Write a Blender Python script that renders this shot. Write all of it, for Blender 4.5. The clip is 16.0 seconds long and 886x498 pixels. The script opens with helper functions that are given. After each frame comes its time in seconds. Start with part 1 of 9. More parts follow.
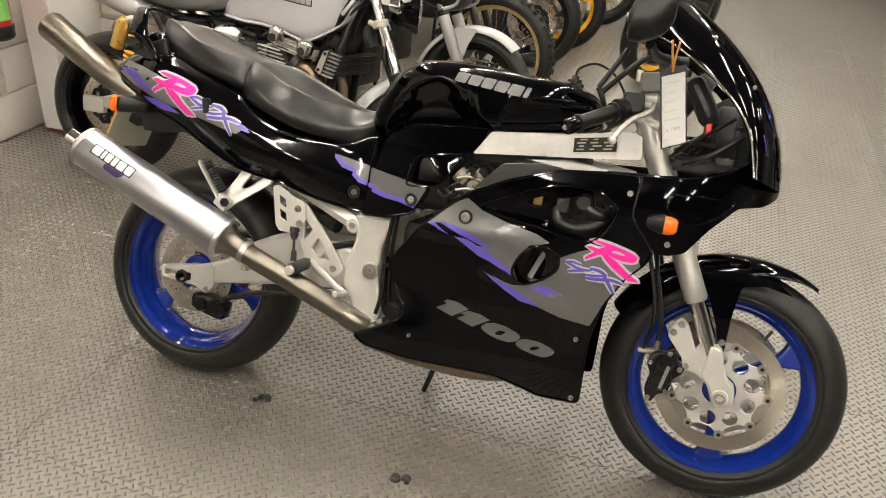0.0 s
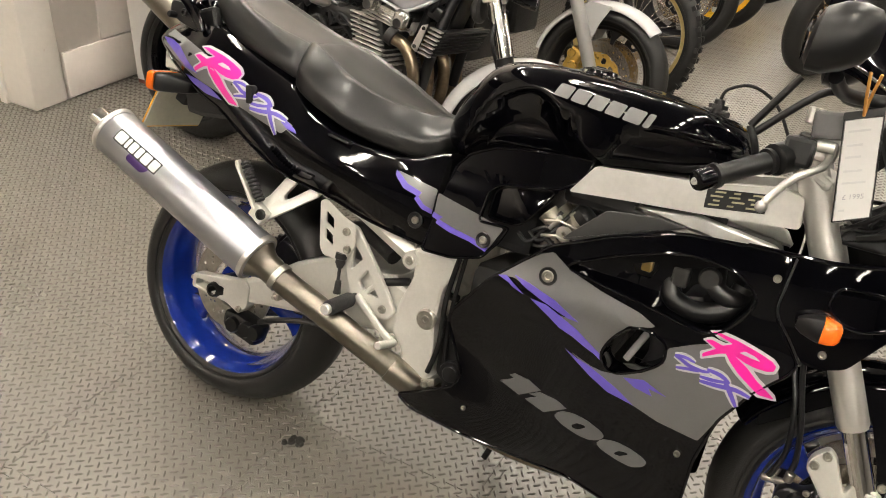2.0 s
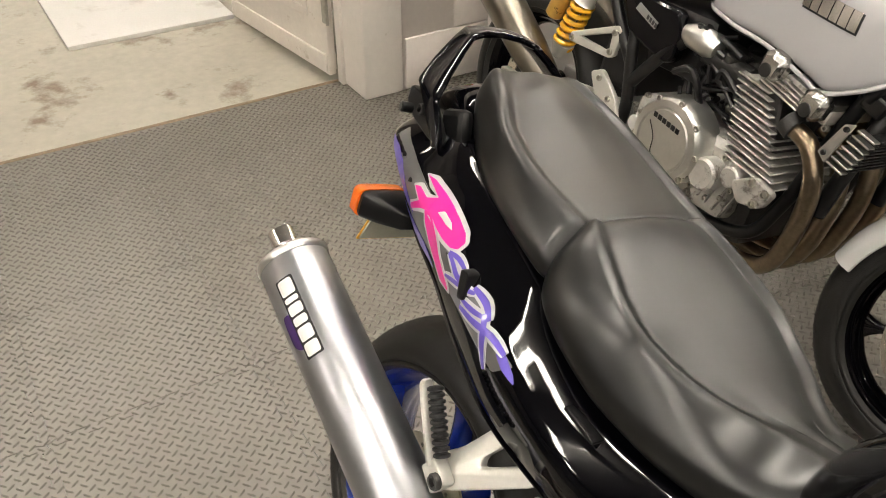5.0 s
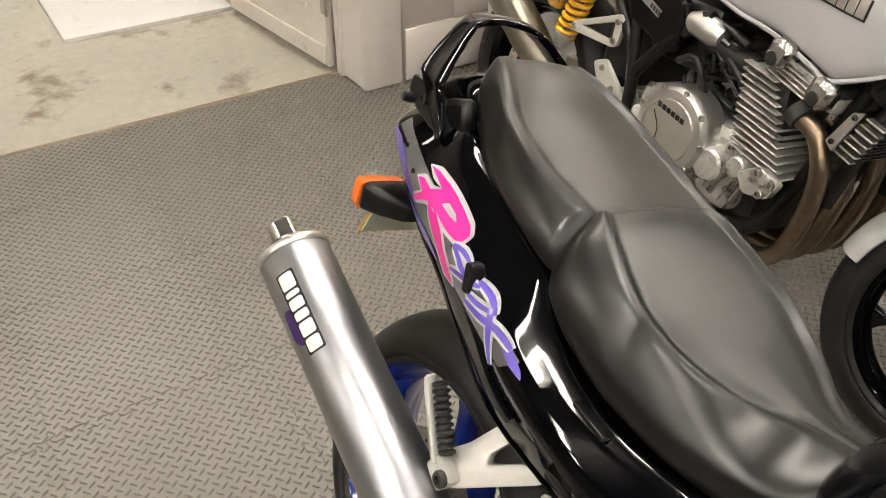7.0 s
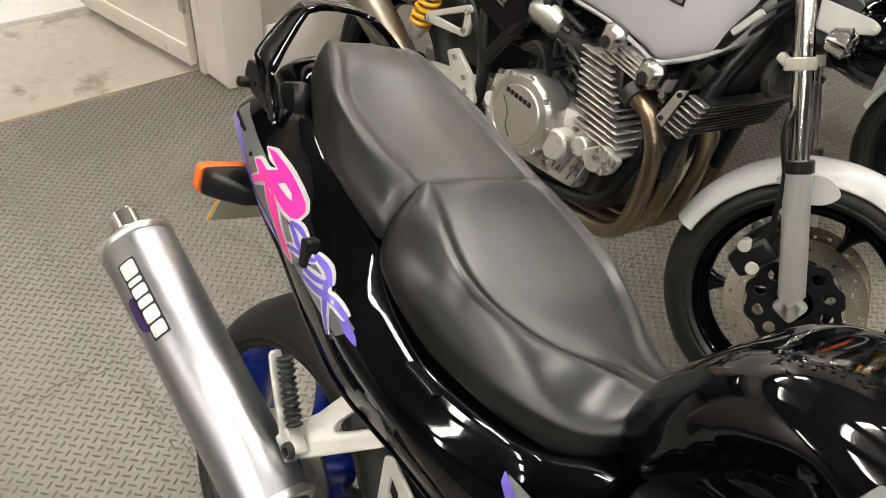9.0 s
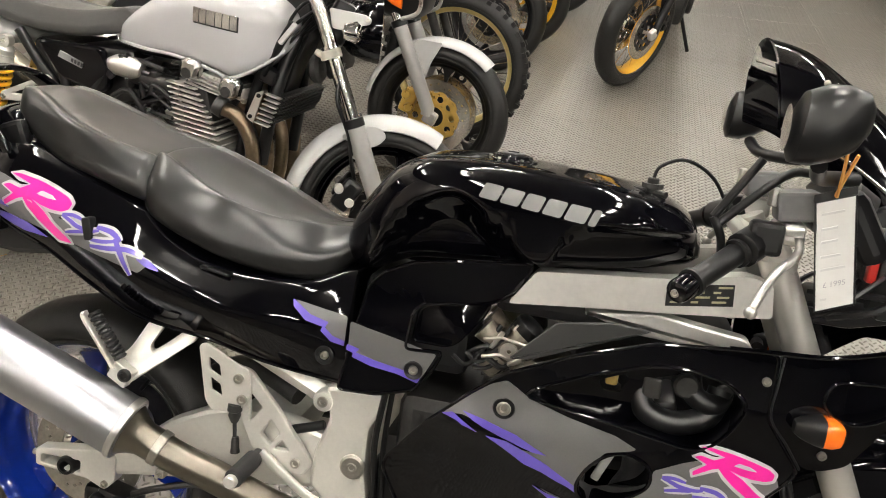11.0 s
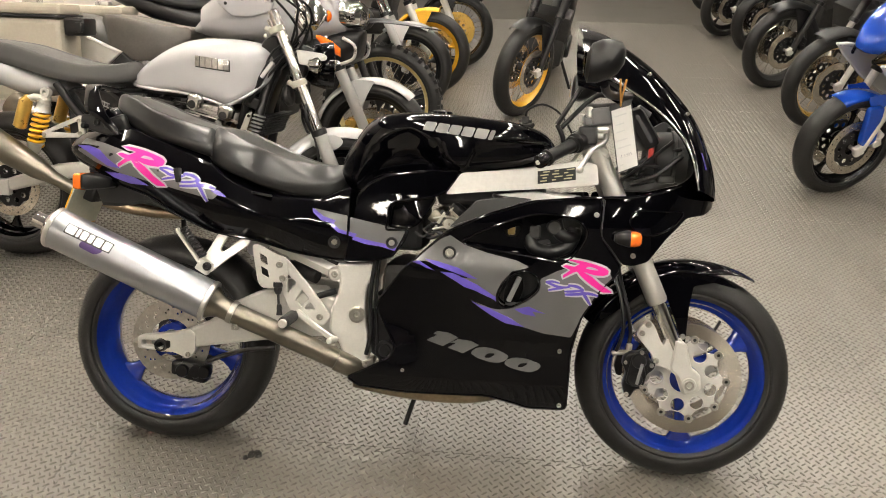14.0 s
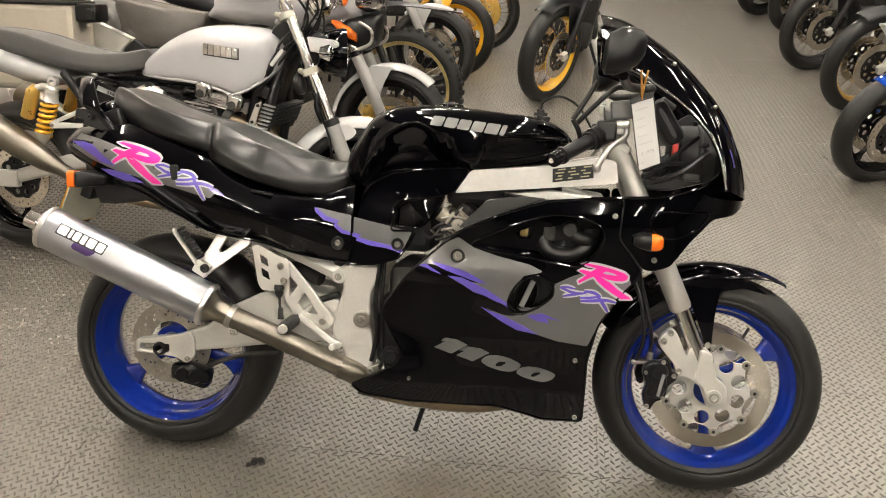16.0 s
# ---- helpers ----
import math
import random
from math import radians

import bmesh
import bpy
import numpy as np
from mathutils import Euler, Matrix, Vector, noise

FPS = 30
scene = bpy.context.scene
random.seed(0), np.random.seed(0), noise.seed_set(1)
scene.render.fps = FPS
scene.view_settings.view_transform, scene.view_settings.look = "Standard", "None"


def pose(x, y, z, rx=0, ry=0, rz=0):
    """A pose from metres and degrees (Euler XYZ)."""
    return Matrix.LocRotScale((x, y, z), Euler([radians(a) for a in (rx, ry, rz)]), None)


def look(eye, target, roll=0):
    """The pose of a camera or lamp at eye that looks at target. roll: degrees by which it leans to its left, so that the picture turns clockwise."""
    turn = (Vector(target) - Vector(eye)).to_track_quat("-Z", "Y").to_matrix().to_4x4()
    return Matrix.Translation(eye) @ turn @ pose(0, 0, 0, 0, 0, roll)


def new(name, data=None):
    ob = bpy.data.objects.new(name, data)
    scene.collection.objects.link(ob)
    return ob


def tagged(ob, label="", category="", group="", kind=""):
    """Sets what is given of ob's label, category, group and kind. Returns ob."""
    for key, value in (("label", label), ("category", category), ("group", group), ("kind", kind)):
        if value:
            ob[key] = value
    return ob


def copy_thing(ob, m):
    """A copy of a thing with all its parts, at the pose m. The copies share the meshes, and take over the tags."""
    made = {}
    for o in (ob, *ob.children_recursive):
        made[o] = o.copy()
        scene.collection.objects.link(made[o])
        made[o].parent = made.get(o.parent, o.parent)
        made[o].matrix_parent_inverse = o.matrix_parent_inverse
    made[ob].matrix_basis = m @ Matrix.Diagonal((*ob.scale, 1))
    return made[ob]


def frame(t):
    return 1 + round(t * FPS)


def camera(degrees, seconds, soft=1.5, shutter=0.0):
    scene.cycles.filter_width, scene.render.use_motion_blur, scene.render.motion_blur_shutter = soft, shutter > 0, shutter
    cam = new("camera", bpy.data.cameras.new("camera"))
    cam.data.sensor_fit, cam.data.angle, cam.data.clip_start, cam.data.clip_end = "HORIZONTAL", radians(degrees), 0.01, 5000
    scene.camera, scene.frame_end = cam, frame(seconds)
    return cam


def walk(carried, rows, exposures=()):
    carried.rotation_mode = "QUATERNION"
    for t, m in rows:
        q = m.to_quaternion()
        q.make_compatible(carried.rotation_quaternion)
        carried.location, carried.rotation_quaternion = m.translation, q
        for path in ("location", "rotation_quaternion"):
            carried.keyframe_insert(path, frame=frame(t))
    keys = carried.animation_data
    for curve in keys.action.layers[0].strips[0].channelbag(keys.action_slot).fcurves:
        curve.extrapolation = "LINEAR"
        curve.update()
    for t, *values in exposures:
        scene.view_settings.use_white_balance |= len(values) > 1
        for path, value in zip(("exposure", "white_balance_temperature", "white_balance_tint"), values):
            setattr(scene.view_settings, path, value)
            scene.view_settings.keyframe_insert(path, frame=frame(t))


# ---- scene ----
cam = camera(56.1, 16.0, soft=1.0)
PATH = [
    (0, (0.586, -1.786, 1.562), (0.049, -0.112, 0.609), 2.2),
    (0.5, (0.556, -1.758, 1.557), (0.012, -0.099, 0.582), 2.5),
    (1, (0.469, -1.631, 1.555), (-0.109, 0.002, 0.555), 2.9),
    (1.5, (0.428, -1.502, 1.542), (-0.211, 0.092, 0.517), 3.6),
    (2, (0.496, -1.28, 1.515), (-0.282, 0.229, 0.458), 3.6),
    (2.5, (0.496, -1.076, 1.502), (-0.383, 0.342, 0.398), 4.1),
    (3, (0.347, -0.863, 1.487), (-0.62, 0.466, 0.346), 4.3),
    (3.5, (0.231, -0.704, 1.474), (-0.808, 0.54, 0.302), 4.8),
    (4, (0.133, -0.532, 1.479), (-1.083, 0.489, 0.263), 3.3),
    (4.5, (0.05, -0.447, 1.493), (-1.296, 0.411, 0.287), 1.1),
    (4.7, (0.023, -0.441, 1.497), (-1.333, 0.41, 0.297), 0.7),
    (6.8, (-0.01, -0.428, 1.479), (-1.361, 0.403, 0.261), 0.3),
    (7, (-0.009, -0.432, 1.481), (-1.355, 0.413, 0.267), 0.4),
    (7.5, (-0.003, -0.437, 1.482), (-1.322, 0.462, 0.277), 1.0),
    (8, (0.014, -0.434, 1.48), (-1.264, 0.528, 0.281), 1.7),
    (8.5, (0.046, -0.419, 1.48), (-1.183, 0.606, 0.28), 2.6),
    (9, (0.079, -0.403, 1.48), (-1.118, 0.651, 0.273), 3.0),
    (9.5, (0.109, -0.431, 1.475), (-1.062, 0.639, 0.256), 2.9),
    (9.7, (0.119, -0.475, 1.47), (-0.937, 0.728, 0.27), 1.6),
    (10, (0.149, -0.58, 1.46), (-0.719, 0.786, 0.285), 4.0),
    (10.2, (0.162, -0.662, 1.476), (-0.568, 0.798, 0.321), 4.8),
    (12.3, (0.279, -1.714, 1.598), (0.111, 0.072, 0.713), 0.7),
    (12.5, (0.325, -1.791, 1.598), (0.146, -0.002, 0.722), 0.4),
    (13, (0.361, -1.95, 1.607), (0.191, -0.154, 0.742), 0.4),
    (13.5, (0.272, -2.032, 1.614), (0.103, -0.231, 0.761), 0.7),
    (14, (0.277, -2.016, 1.613), (0.085, -0.217, 0.762), 0.7),
    (14.5, (0.379, -1.94, 1.614), (0.176, -0.144, 0.758), 0.7),
    (15, (0.359, -1.902, 1.616), (0.146, -0.115, 0.742), 0.6),
    (15.5, (0.331, -1.871, 1.612), (0.093, -0.095, 0.724), 0.3),
    (16, (0.32, -1.87, 1.609), (0.055, -0.101, 0.715), -0.2),
]
EXPOSURES = [(0, 0.07, 6600, 10), (1, 0.09, 6610, 10), (2, 0.16, 6620, 10), (3, 0.26, 6620, 10), (4.5, -0.10, 6560, 10), (7, -0.10, 6450, 10), (8.5, -0.02, 6300, 9), (9.5, 0.05, 6300, 9), (10, 0.16, 6220, 9), (12.5, 0.10, 6500, 10), (14.5, 0.16, 6600, 10), (15.5, 0.10, 6600, 10), (16, 0.12, 6600, 10)]
walk(cam, [(t, look(eye, target, roll)) for t, eye, target, roll in PATH], EXPOSURES)

# ---- light ----
scene.view_settings.exposure = 0.0
world = bpy.data.worlds.new("room_air")
world.use_nodes = True
world.node_tree.nodes["Background"].inputs[0].default_value = (0.9, 0.93, 1.0, 1)
world.node_tree.nodes["Background"].inputs[1].default_value = 0.01
scene.world = world
PANEL_GLOW = 82.0


# ---- materials ----
def mat(name, base, rough=0.5, metal=0.0, coat=0.0, var=0.12, scale=6.0, fine=90.0, bump=0.02, bump_scale=None,
        rough_var=0.1, spec=0.5, alpha=None, stain=None, stain_scale=2.0, stain_at=0.6):
    """Principled surface with broad and fine variation of colour, gloss and relief."""
    m = bpy.data.materials.new(name)
    m.use_nodes = True
    nt = m.node_tree
    p = nt.nodes["Principled BSDF"]
    tc = nt.nodes.new("ShaderNodeTexCoord")

    def noise_tex(sc, detail=4.0, rg=0.6):
        n = nt.nodes.new("ShaderNodeTexNoise")
        n.inputs["Scale"].default_value, n.inputs["Detail"].default_value, n.inputs["Roughness"].default_value = sc, detail, rg
        nt.links.new(tc.outputs["Object"], n.inputs["Vector"])
        return n

    broad, grain = noise_tex(scale), noise_tex(fine, 2.0)
    mix = nt.nodes.new("ShaderNodeMix")
    mix.data_type = "FLOAT"
    mix.inputs["Factor"].default_value = 0.4
    nt.links.new(broad.outputs["Fac"], mix.inputs[2])
    nt.links.new(grain.outputs["Fac"], mix.inputs[3])
    ramp = nt.nodes.new("ShaderNodeValToRGB")
    lo = [max(0.0, c * (1 - var)) for c in base]
    hi = [min(1.0, c * (1 + var)) for c in base]
    ramp.color_ramp.elements[0].position, ramp.color_ramp.elements[1].position = 0.3, 0.7
    ramp.color_ramp.elements[0].color, ramp.color_ramp.elements[1].color = (*lo, 1), (*hi, 1)
    nt.links.new(mix.outputs[0], ramp.inputs[0])
    col = ramp.outputs[0]
    if stain:
        st = noise_tex(stain_scale, 8.0, 0.7)
        sr = nt.nodes.new("ShaderNodeValToRGB")
        sr.color_ramp.elements[0].position, sr.color_ramp.elements[1].position = stain_at, min(1.0, stain_at + 0.12)
        nt.links.new(st.outputs["Fac"], sr.inputs[0])
        mc = nt.nodes.new("ShaderNodeMix")
        mc.data_type = "RGBA"
        nt.links.new(sr.outputs[0], mc.inputs["Factor"])
        nt.links.new(col, mc.inputs[6])
        mc.inputs[7].default_value = (*stain, 1)
        col = mc.outputs[2]
    nt.links.new(col, p.inputs["Base Color"])
    mr = nt.nodes.new("ShaderNodeMapRange")
    mr.inputs["To Min"].default_value, mr.inputs["To Max"].default_value = max(0.02, rough * (1 - rough_var)), min(1.0, rough * (1 + rough_var))
    nt.links.new(broad.outputs["Fac"], mr.inputs["Value"])
    nt.links.new(mr.outputs[0], p.inputs["Roughness"])
    p.inputs["Metallic"].default_value = metal
    p.inputs["Specular IOR Level"].default_value = spec
    if coat:
        p.inputs["Coat Weight"].default_value, p.inputs["Coat Roughness"].default_value = coat, 0.03
    if bump:
        b = nt.nodes.new("ShaderNodeBump")
        b.inputs["Strength"].default_value, b.inputs["Distance"].default_value = min(1.0, bump * 10), 0.001
        src = noise_tex(bump_scale or fine * 3, 3.0)
        nt.links.new(src.outputs["Fac"], b.inputs["Height"])
        nt.links.new(b.outputs[0], p.inputs["Normal"])
    if alpha is not None:
        p.inputs["Alpha"].default_value = alpha
    return m


def glass(name, tint, rough=0.02, ior=1.45):
    m = bpy.data.materials.new(name)
    m.use_nodes = True
    p = m.node_tree.nodes["Principled BSDF"]
    p.inputs["Base Color"].default_value = (*tint, 1)
    p.inputs["Roughness"].default_value, p.inputs["IOR"].default_value = rough, ior
    p.inputs["Transmission Weight"].default_value = 1.0
    return m


def glow(name, colour, strength):
    m = bpy.data.materials.new(name)
    m.use_nodes = True
    p = m.node_tree.nodes["Principled BSDF"]
    p.inputs["Base Color"].default_value = (0.8, 0.8, 0.8, 1)
    p.inputs["Emission Color"].default_value, p.inputs["Emission Strength"].default_value = (*colour, 1), strength
    return m


M = dict(
    black=mat("black_gloss_paint", (0.0012, 0.0012, 0.0020), 0.035, coat=0.0, spec=0.35, var=0.2, bump=0.022, bump_scale=9, rough_var=0.3),
    satin=mat("black_satin_plastic", (0.006, 0.006, 0.0065), 0.30, spec=0.4, var=0.25, bump=0.008, fine=200),
    matt=mat("black_matt_plastic", (0.013, 0.013, 0.014), 0.55, var=0.25, bump=0.06, fine=260),
    dark=mat("dark_engine_metal", (0.035, 0.034, 0.033), 0.45, metal=0.5, var=0.4, bump=0.05, scale=20),
    rubber=mat("tyre_rubber", (0.0135, 0.013, 0.0125), 0.44, var=0.3, scale=9, bump=0.06, fine=150, spec=0.35, stain=(0.03, 0.028, 0.025), stain_scale=14, stain_at=0.6),
    vinyl=mat("black_vinyl", (0.0075, 0.0075, 0.0073), 0.29, var=0.12, scale=5, bump=0.0, fine=300, spec=0.6, rough_var=0.12),
    blue=mat("blue_wheel_paint", (0.005, 0.023, 0.235), 0.12, coat=1.0, var=0.15, bump=0.0),
    alu=mat("cast_silver_paint", (0.66, 0.645, 0.60), 0.34, metal=0.45, var=0.07, scale=14, bump=0.008, fine=160, stain=(0.36, 0.33, 0.28), stain_scale=22, stain_at=0.66),
    carrier=mat("pale_carrier_coat", (0.60, 0.585, 0.55), 0.36, metal=0.35, var=0.05, scale=20, bump=0.0),
    brushed=mat("brushed_aluminium", (0.66, 0.65, 0.62), 0.30, metal=0.95, var=0.06, scale=12, bump=0.004, rough_var=0.2),
    chrome=mat("chrome", (0.78, 0.76, 0.73), 0.10, metal=1.0, var=0.05, bump=0.0, rough_var=0.5),
    muffler=mat("polished_aluminium_sleeve", (0.43, 0.44, 0.465), 0.33, metal=0.95, var=0.03, scale=3, bump=0.0, rough_var=0.08),
    steel=mat("stainless_pipe", (0.215, 0.195, 0.16), 0.31, metal=1.0, var=0.10, scale=7, bump=0.0, rough_var=0.15, stain=(0.15, 0.115, 0.08), stain_scale=6, stain_at=0.58),
    engine=mat("grey_cast_engine", (0.50, 0.485, 0.455), 0.40, metal=0.45, var=0.16, scale=24, bump=0.02, stain=(0.13, 0.115, 0.10), stain_scale=26, stain_at=0.54),
    bronze=mat("heat_browned_pipe", (0.27, 0.21, 0.145), 0.30, metal=1.0, var=0.25, scale=13, bump=0.004, stain=(0.12, 0.09, 0.07), stain_scale=12, stain_at=0.6),
    disc=mat("brake_disc_steel", (0.70, 0.64, 0.55), 0.26, metal=1.0, var=0.10, scale=25, bump=0.004, fine=240),
    polished=mat("polished_cover_metal", (0.50, 0.49, 0.47), 0.24, metal=1.0, var=0.08, scale=40, bump=0.0),
    anodised=mat("pale_anodised_tube", (0.62, 0.60, 0.56), 0.38, metal=0.75, var=0.04, scale=14, bump=0.0),
    slider=mat("grey_silver_slider", (0.40, 0.395, 0.38), 0.36, metal=0.4, var=0.05, scale=14, bump=0.0),
    bolt=mat("zinc_bolt", (0.45, 0.43, 0.38), 0.30, metal=0.9, var=0.2, scale=50, bump=0.004),
    grey=mat("grey_metallic_film", (0.150, 0.150, 0.148), 0.32, metal=0.35, coat=0.5, var=0.08, fine=400, bump=0.0),
    mark=mat("pale_grey_lettering", (0.19, 0.19, 0.19), 0.6, var=0.05, bump=0.0),
    dullmark=mat("dull_grey_lettering", (0.10, 0.10, 0.10), 0.35, var=0.05, bump=0.0),
    violet=mat("violet_film", (0.115, 0.08, 0.46), 0.3, coat=0.5, var=0.08, bump=0.0),
    pink=mat("magenta_film", (0.80, 0.015, 0.32), 0.3, coat=0.5, var=0.06, bump=0.0),
    pale=mat("silver_white_film", (0.50, 0.50, 0.50), 0.35, coat=0.3, var=0.05, bump=0.0),
    white=mat("white_film", (0.78, 0.78, 0.76), 0.4, var=0.04, bump=0.0),
    ink=mat("black_film", (0.006, 0.006, 0.007), 0.35, var=0.1, bump=0.0),
    amber=mat("amber_lens", (0.85, 0.16, 0.01), 0.18, coat=0.6, var=0.1, scale=60, bump=0.06, bump_scale=350),
    silver=mat("silver_grey_tank_paint", (0.42, 0.415, 0.425), 0.5, spec=0.2, coat=0.9, var=0.03, fine=500, bump=0.0),
    whitepaint=mat("white_fender_paint", (0.46, 0.46, 0.455), 0.5, spec=0.2, coat=0.8, var=0.03, bump=0.0),
    gold=mat("gold_rim", (0.62, 0.40, 0.10), 0.28, metal=0.6, var=0.12, scale=30, bump=0.02),
    goldpale=mat("pale_gold_rim", (0.72, 0.58, 0.26), 0.30, metal=0.6, var=0.1, scale=30, bump=0.02),
    yellow=mat("yellow_paint", (0.80, 0.42, 0.02), 0.3, coat=0.6, var=0.1, bump=0.0),
    royal=mat("royal_blue_paint", (0.004, 0.05, 0.36), 0.22, spec=0.3, coat=0.8, var=0.1, bump=0.0),
    red=mat("red_paint", (0.62, 0.03, 0.02), 0.3, coat=0.6, var=0.1, bump=0.0),
    card=mat("white_card", (0.58, 0.575, 0.56), 0.45, var=0.03, bump=0.0),
    twine=mat("orange_twine", (0.62, 0.30, 0.07), 0.7, var=0.2, bump=0.1),
)
disc_nt = M["disc"].node_tree
tang = disc_nt.nodes.new("ShaderNodeTangent")
tang.direction_type, tang.axis = "RADIAL", "Y"
disc_nt.links.new(tang.outputs[0], disc_nt.nodes["Principled BSDF"].inputs["Tangent"])
disc_nt.nodes["Principled BSDF"].inputs["Anisotropic"].default_value = 0.92
M["infill"] = mat("dark_grey_infill_plastic", (0.035, 0.035, 0.034), 0.30, spec=0.5, var=0.15, bump=0.006, fine=240)
M["beam"] = mat("brushed_frame_alloy", (0.66, 0.645, 0.615), 0.40, metal=0.75, var=0.10, scale=9, bump=0.004, rough_var=0.25)
M["cast"] = mat("stained_carburettor_casting", (0.27, 0.245, 0.20), 0.42, metal=0.6, var=0.25, scale=40, bump=0.03, stain=(0.10, 0.085, 0.06), stain_scale=30, stain_at=0.55)
M["smoke"] = glass("smoked_screen", (0.10, 0.10, 0.11))
M["clear"] = glass("clear_lens", (0.92, 0.93, 0.93), 0.04)


# ---- mesh helpers ----
def part(name, bm, material, parent=None, label="", angle=38.0):
    """One mesh object; under a thing or a part where a parent is given."""
    bmesh.ops.recalc_face_normals(bm, faces=bm.faces)
    lim = radians(angle)
    for f in bm.faces:
        f.smooth = abs(f.normal.y) < 0.99995
    for e in bm.edges:
        if len(e.link_faces) == 2 and e.calc_face_angle(0.0) > lim:
            e.smooth = False
    me = bpy.data.meshes.new(name)
    bm.to_mesh(me)
    bm.free()
    me.materials.append(M[material] if isinstance(material, str) else material)
    ob = new(name, me)
    if parent:
        ob.parent = parent
    if label:
        tagged(ob, label)
    return ob


def thing(name, m, label, category, group="", kind=""):
    ob = new(name)
    ob.matrix_basis = m
    ob.empty_display_size = 0.1
    return tagged(ob, label, category, group, kind)


def B():
    return bmesh.new()


def grid_faces(bm, rings, closed_ring=True, cap=True):
    """Joins rings of points, each as long as the next, into a skin."""
    vs = [[bm.verts.new(p) for p in ring] for ring in rings]
    n = len(vs[0])
    for a, b in zip(vs, vs[1:]):
        for i in range(n if closed_ring else n - 1):
            j = (i + 1) % n
            try:
                bm.faces.new((a[i], a[j], b[j], b[i]))
            except ValueError:
                pass
    if cap and closed_ring:
        for ring in (vs[0], vs[-1]):
            try:
                bm.faces.new(ring)
            except ValueError:
                pass
    return vs


def box(bm, c, s, bevel=0.0, rot=None, seg=2):
    r = bmesh.ops.create_cube(bm, size=1.0)
    vs = r["verts"]
    bmesh.ops.scale(bm, vec=s, verts=vs)
    if bevel:
        es = list({e for v in vs for e in v.link_edges})
        g = bmesh.ops.bevel(bm, geom=es + vs, offset=bevel, segments=seg, affect="EDGES", profile=0.5)
        vs = list({v for f in g["faces"] for v in f.verts} | {v for v in vs if v.is_valid})
    if rot:
        bmesh.ops.rotate(bm, cent=(0, 0, 0), matrix=Euler([radians(a) for a in rot]).to_matrix(), verts=vs)
    bmesh.ops.translate(bm, vec=c, verts=vs)
    return bm


def smooth_line(pts, n=8, closed=False):
    """A Catmull-Rom curve through the points."""
    P = [Vector(p) for p in pts]
    out = []
    m = len(P)
    for i in range(m if closed else m - 1):
        if closed:
            a, b, c, d = P[i - 1], P[i], P[(i + 1) % m], P[(i + 2) % m]
        else:
            a, b, c, d = P[max(i - 1, 0)], P[i], P[i + 1], P[min(i + 2, m - 1)]
        for k in range(n):
            t = k / n
            out.append(0.5 * (2 * b + (c - a) * t + (2 * a - 5 * b + 4 * c - d) * t * t + (3 * b - a - 3 * c + d) * t ** 3))
    if not closed:
        out.append(P[-1])
    return out


def tube(bm, pts, r, n=12, cap=True, flat=1.0, up=None):
    """A round bar along the points; r may be a list."""
    P = [Vector(p) for p in pts]
    R = r if isinstance(r, (list, tuple)) else [r] * len(P)
    rings, prev = [], None
    for i, p in enumerate(P):
        d = (P[min(i + 1, len(P) - 1)] - P[max(i - 1, 0)]).normalized()
        if prev is None:
            u = Vector(up) if up else (Vector((0, 0, 1)) if abs(d.z) < 0.9 else Vector((1, 0, 0)))
        else:
            u = prev
        u = (u - d * u.dot(d)).normalized()
        prev = u
        v = d.cross(u)
        rings.append([p + R[i] * (math.cos(2 * math.pi * k / n) * u + flat * math.sin(2 * math.pi * k / n) * v) for k in range(n)])
    grid_faces(bm, rings, True, cap)
    return bm


def bend(bm, pts, r, n=12, k=6, **kw):
    return tube(bm, smooth_line(pts, k), r, n, **kw)


def lathe(bm, profile, c=(0, 0, 0), n=48, axis="y", closed=True, arc=None):
    """Turns a profile of (radius, along the axis) round the axis through c."""
    rings = []
    steps = n if arc is None else n + 1
    for k in range(steps):
        a = 2 * math.pi * k / n if arc is None else radians(arc[0] + (arc[1] - arc[0]) * k / n)
        ca, sa = math.cos(a), math.sin(a)
        ring = []
        for rr, h in profile:
            q = {"y": (rr * ca, h, rr * sa), "z": (rr * ca, rr * sa, h), "x": (h, rr * ca, rr * sa)}[axis]
            ring.append(Vector(q) + Vector(c))
        rings.append(ring)
    vs = [[bm.verts.new(p) for p in ring] for ring in rings]
    m = len(profile)
    for k in range(steps if arc is None else steps - 1):
        a, b = vs[k], vs[(k + 1) % steps]
        for i in range(m if closed else m - 1):
            j = (i + 1) % m
            try:
                bm.faces.new((a[i], a[j], b[j], b[i]))
            except ValueError:
                pass
    return bm


def rod(bm, a, b, r, n=16, bevel=0.0):
    """A straight round rod with softened ends."""
    a, b = Vector(a), Vector(b)
    if bevel:
        d = (b - a).normalized() * bevel
        return tube(bm, [a, a + d, b - d, b], [r - bevel, r, r, r - bevel], n)
    return tube(bm, [a, b], r, n)


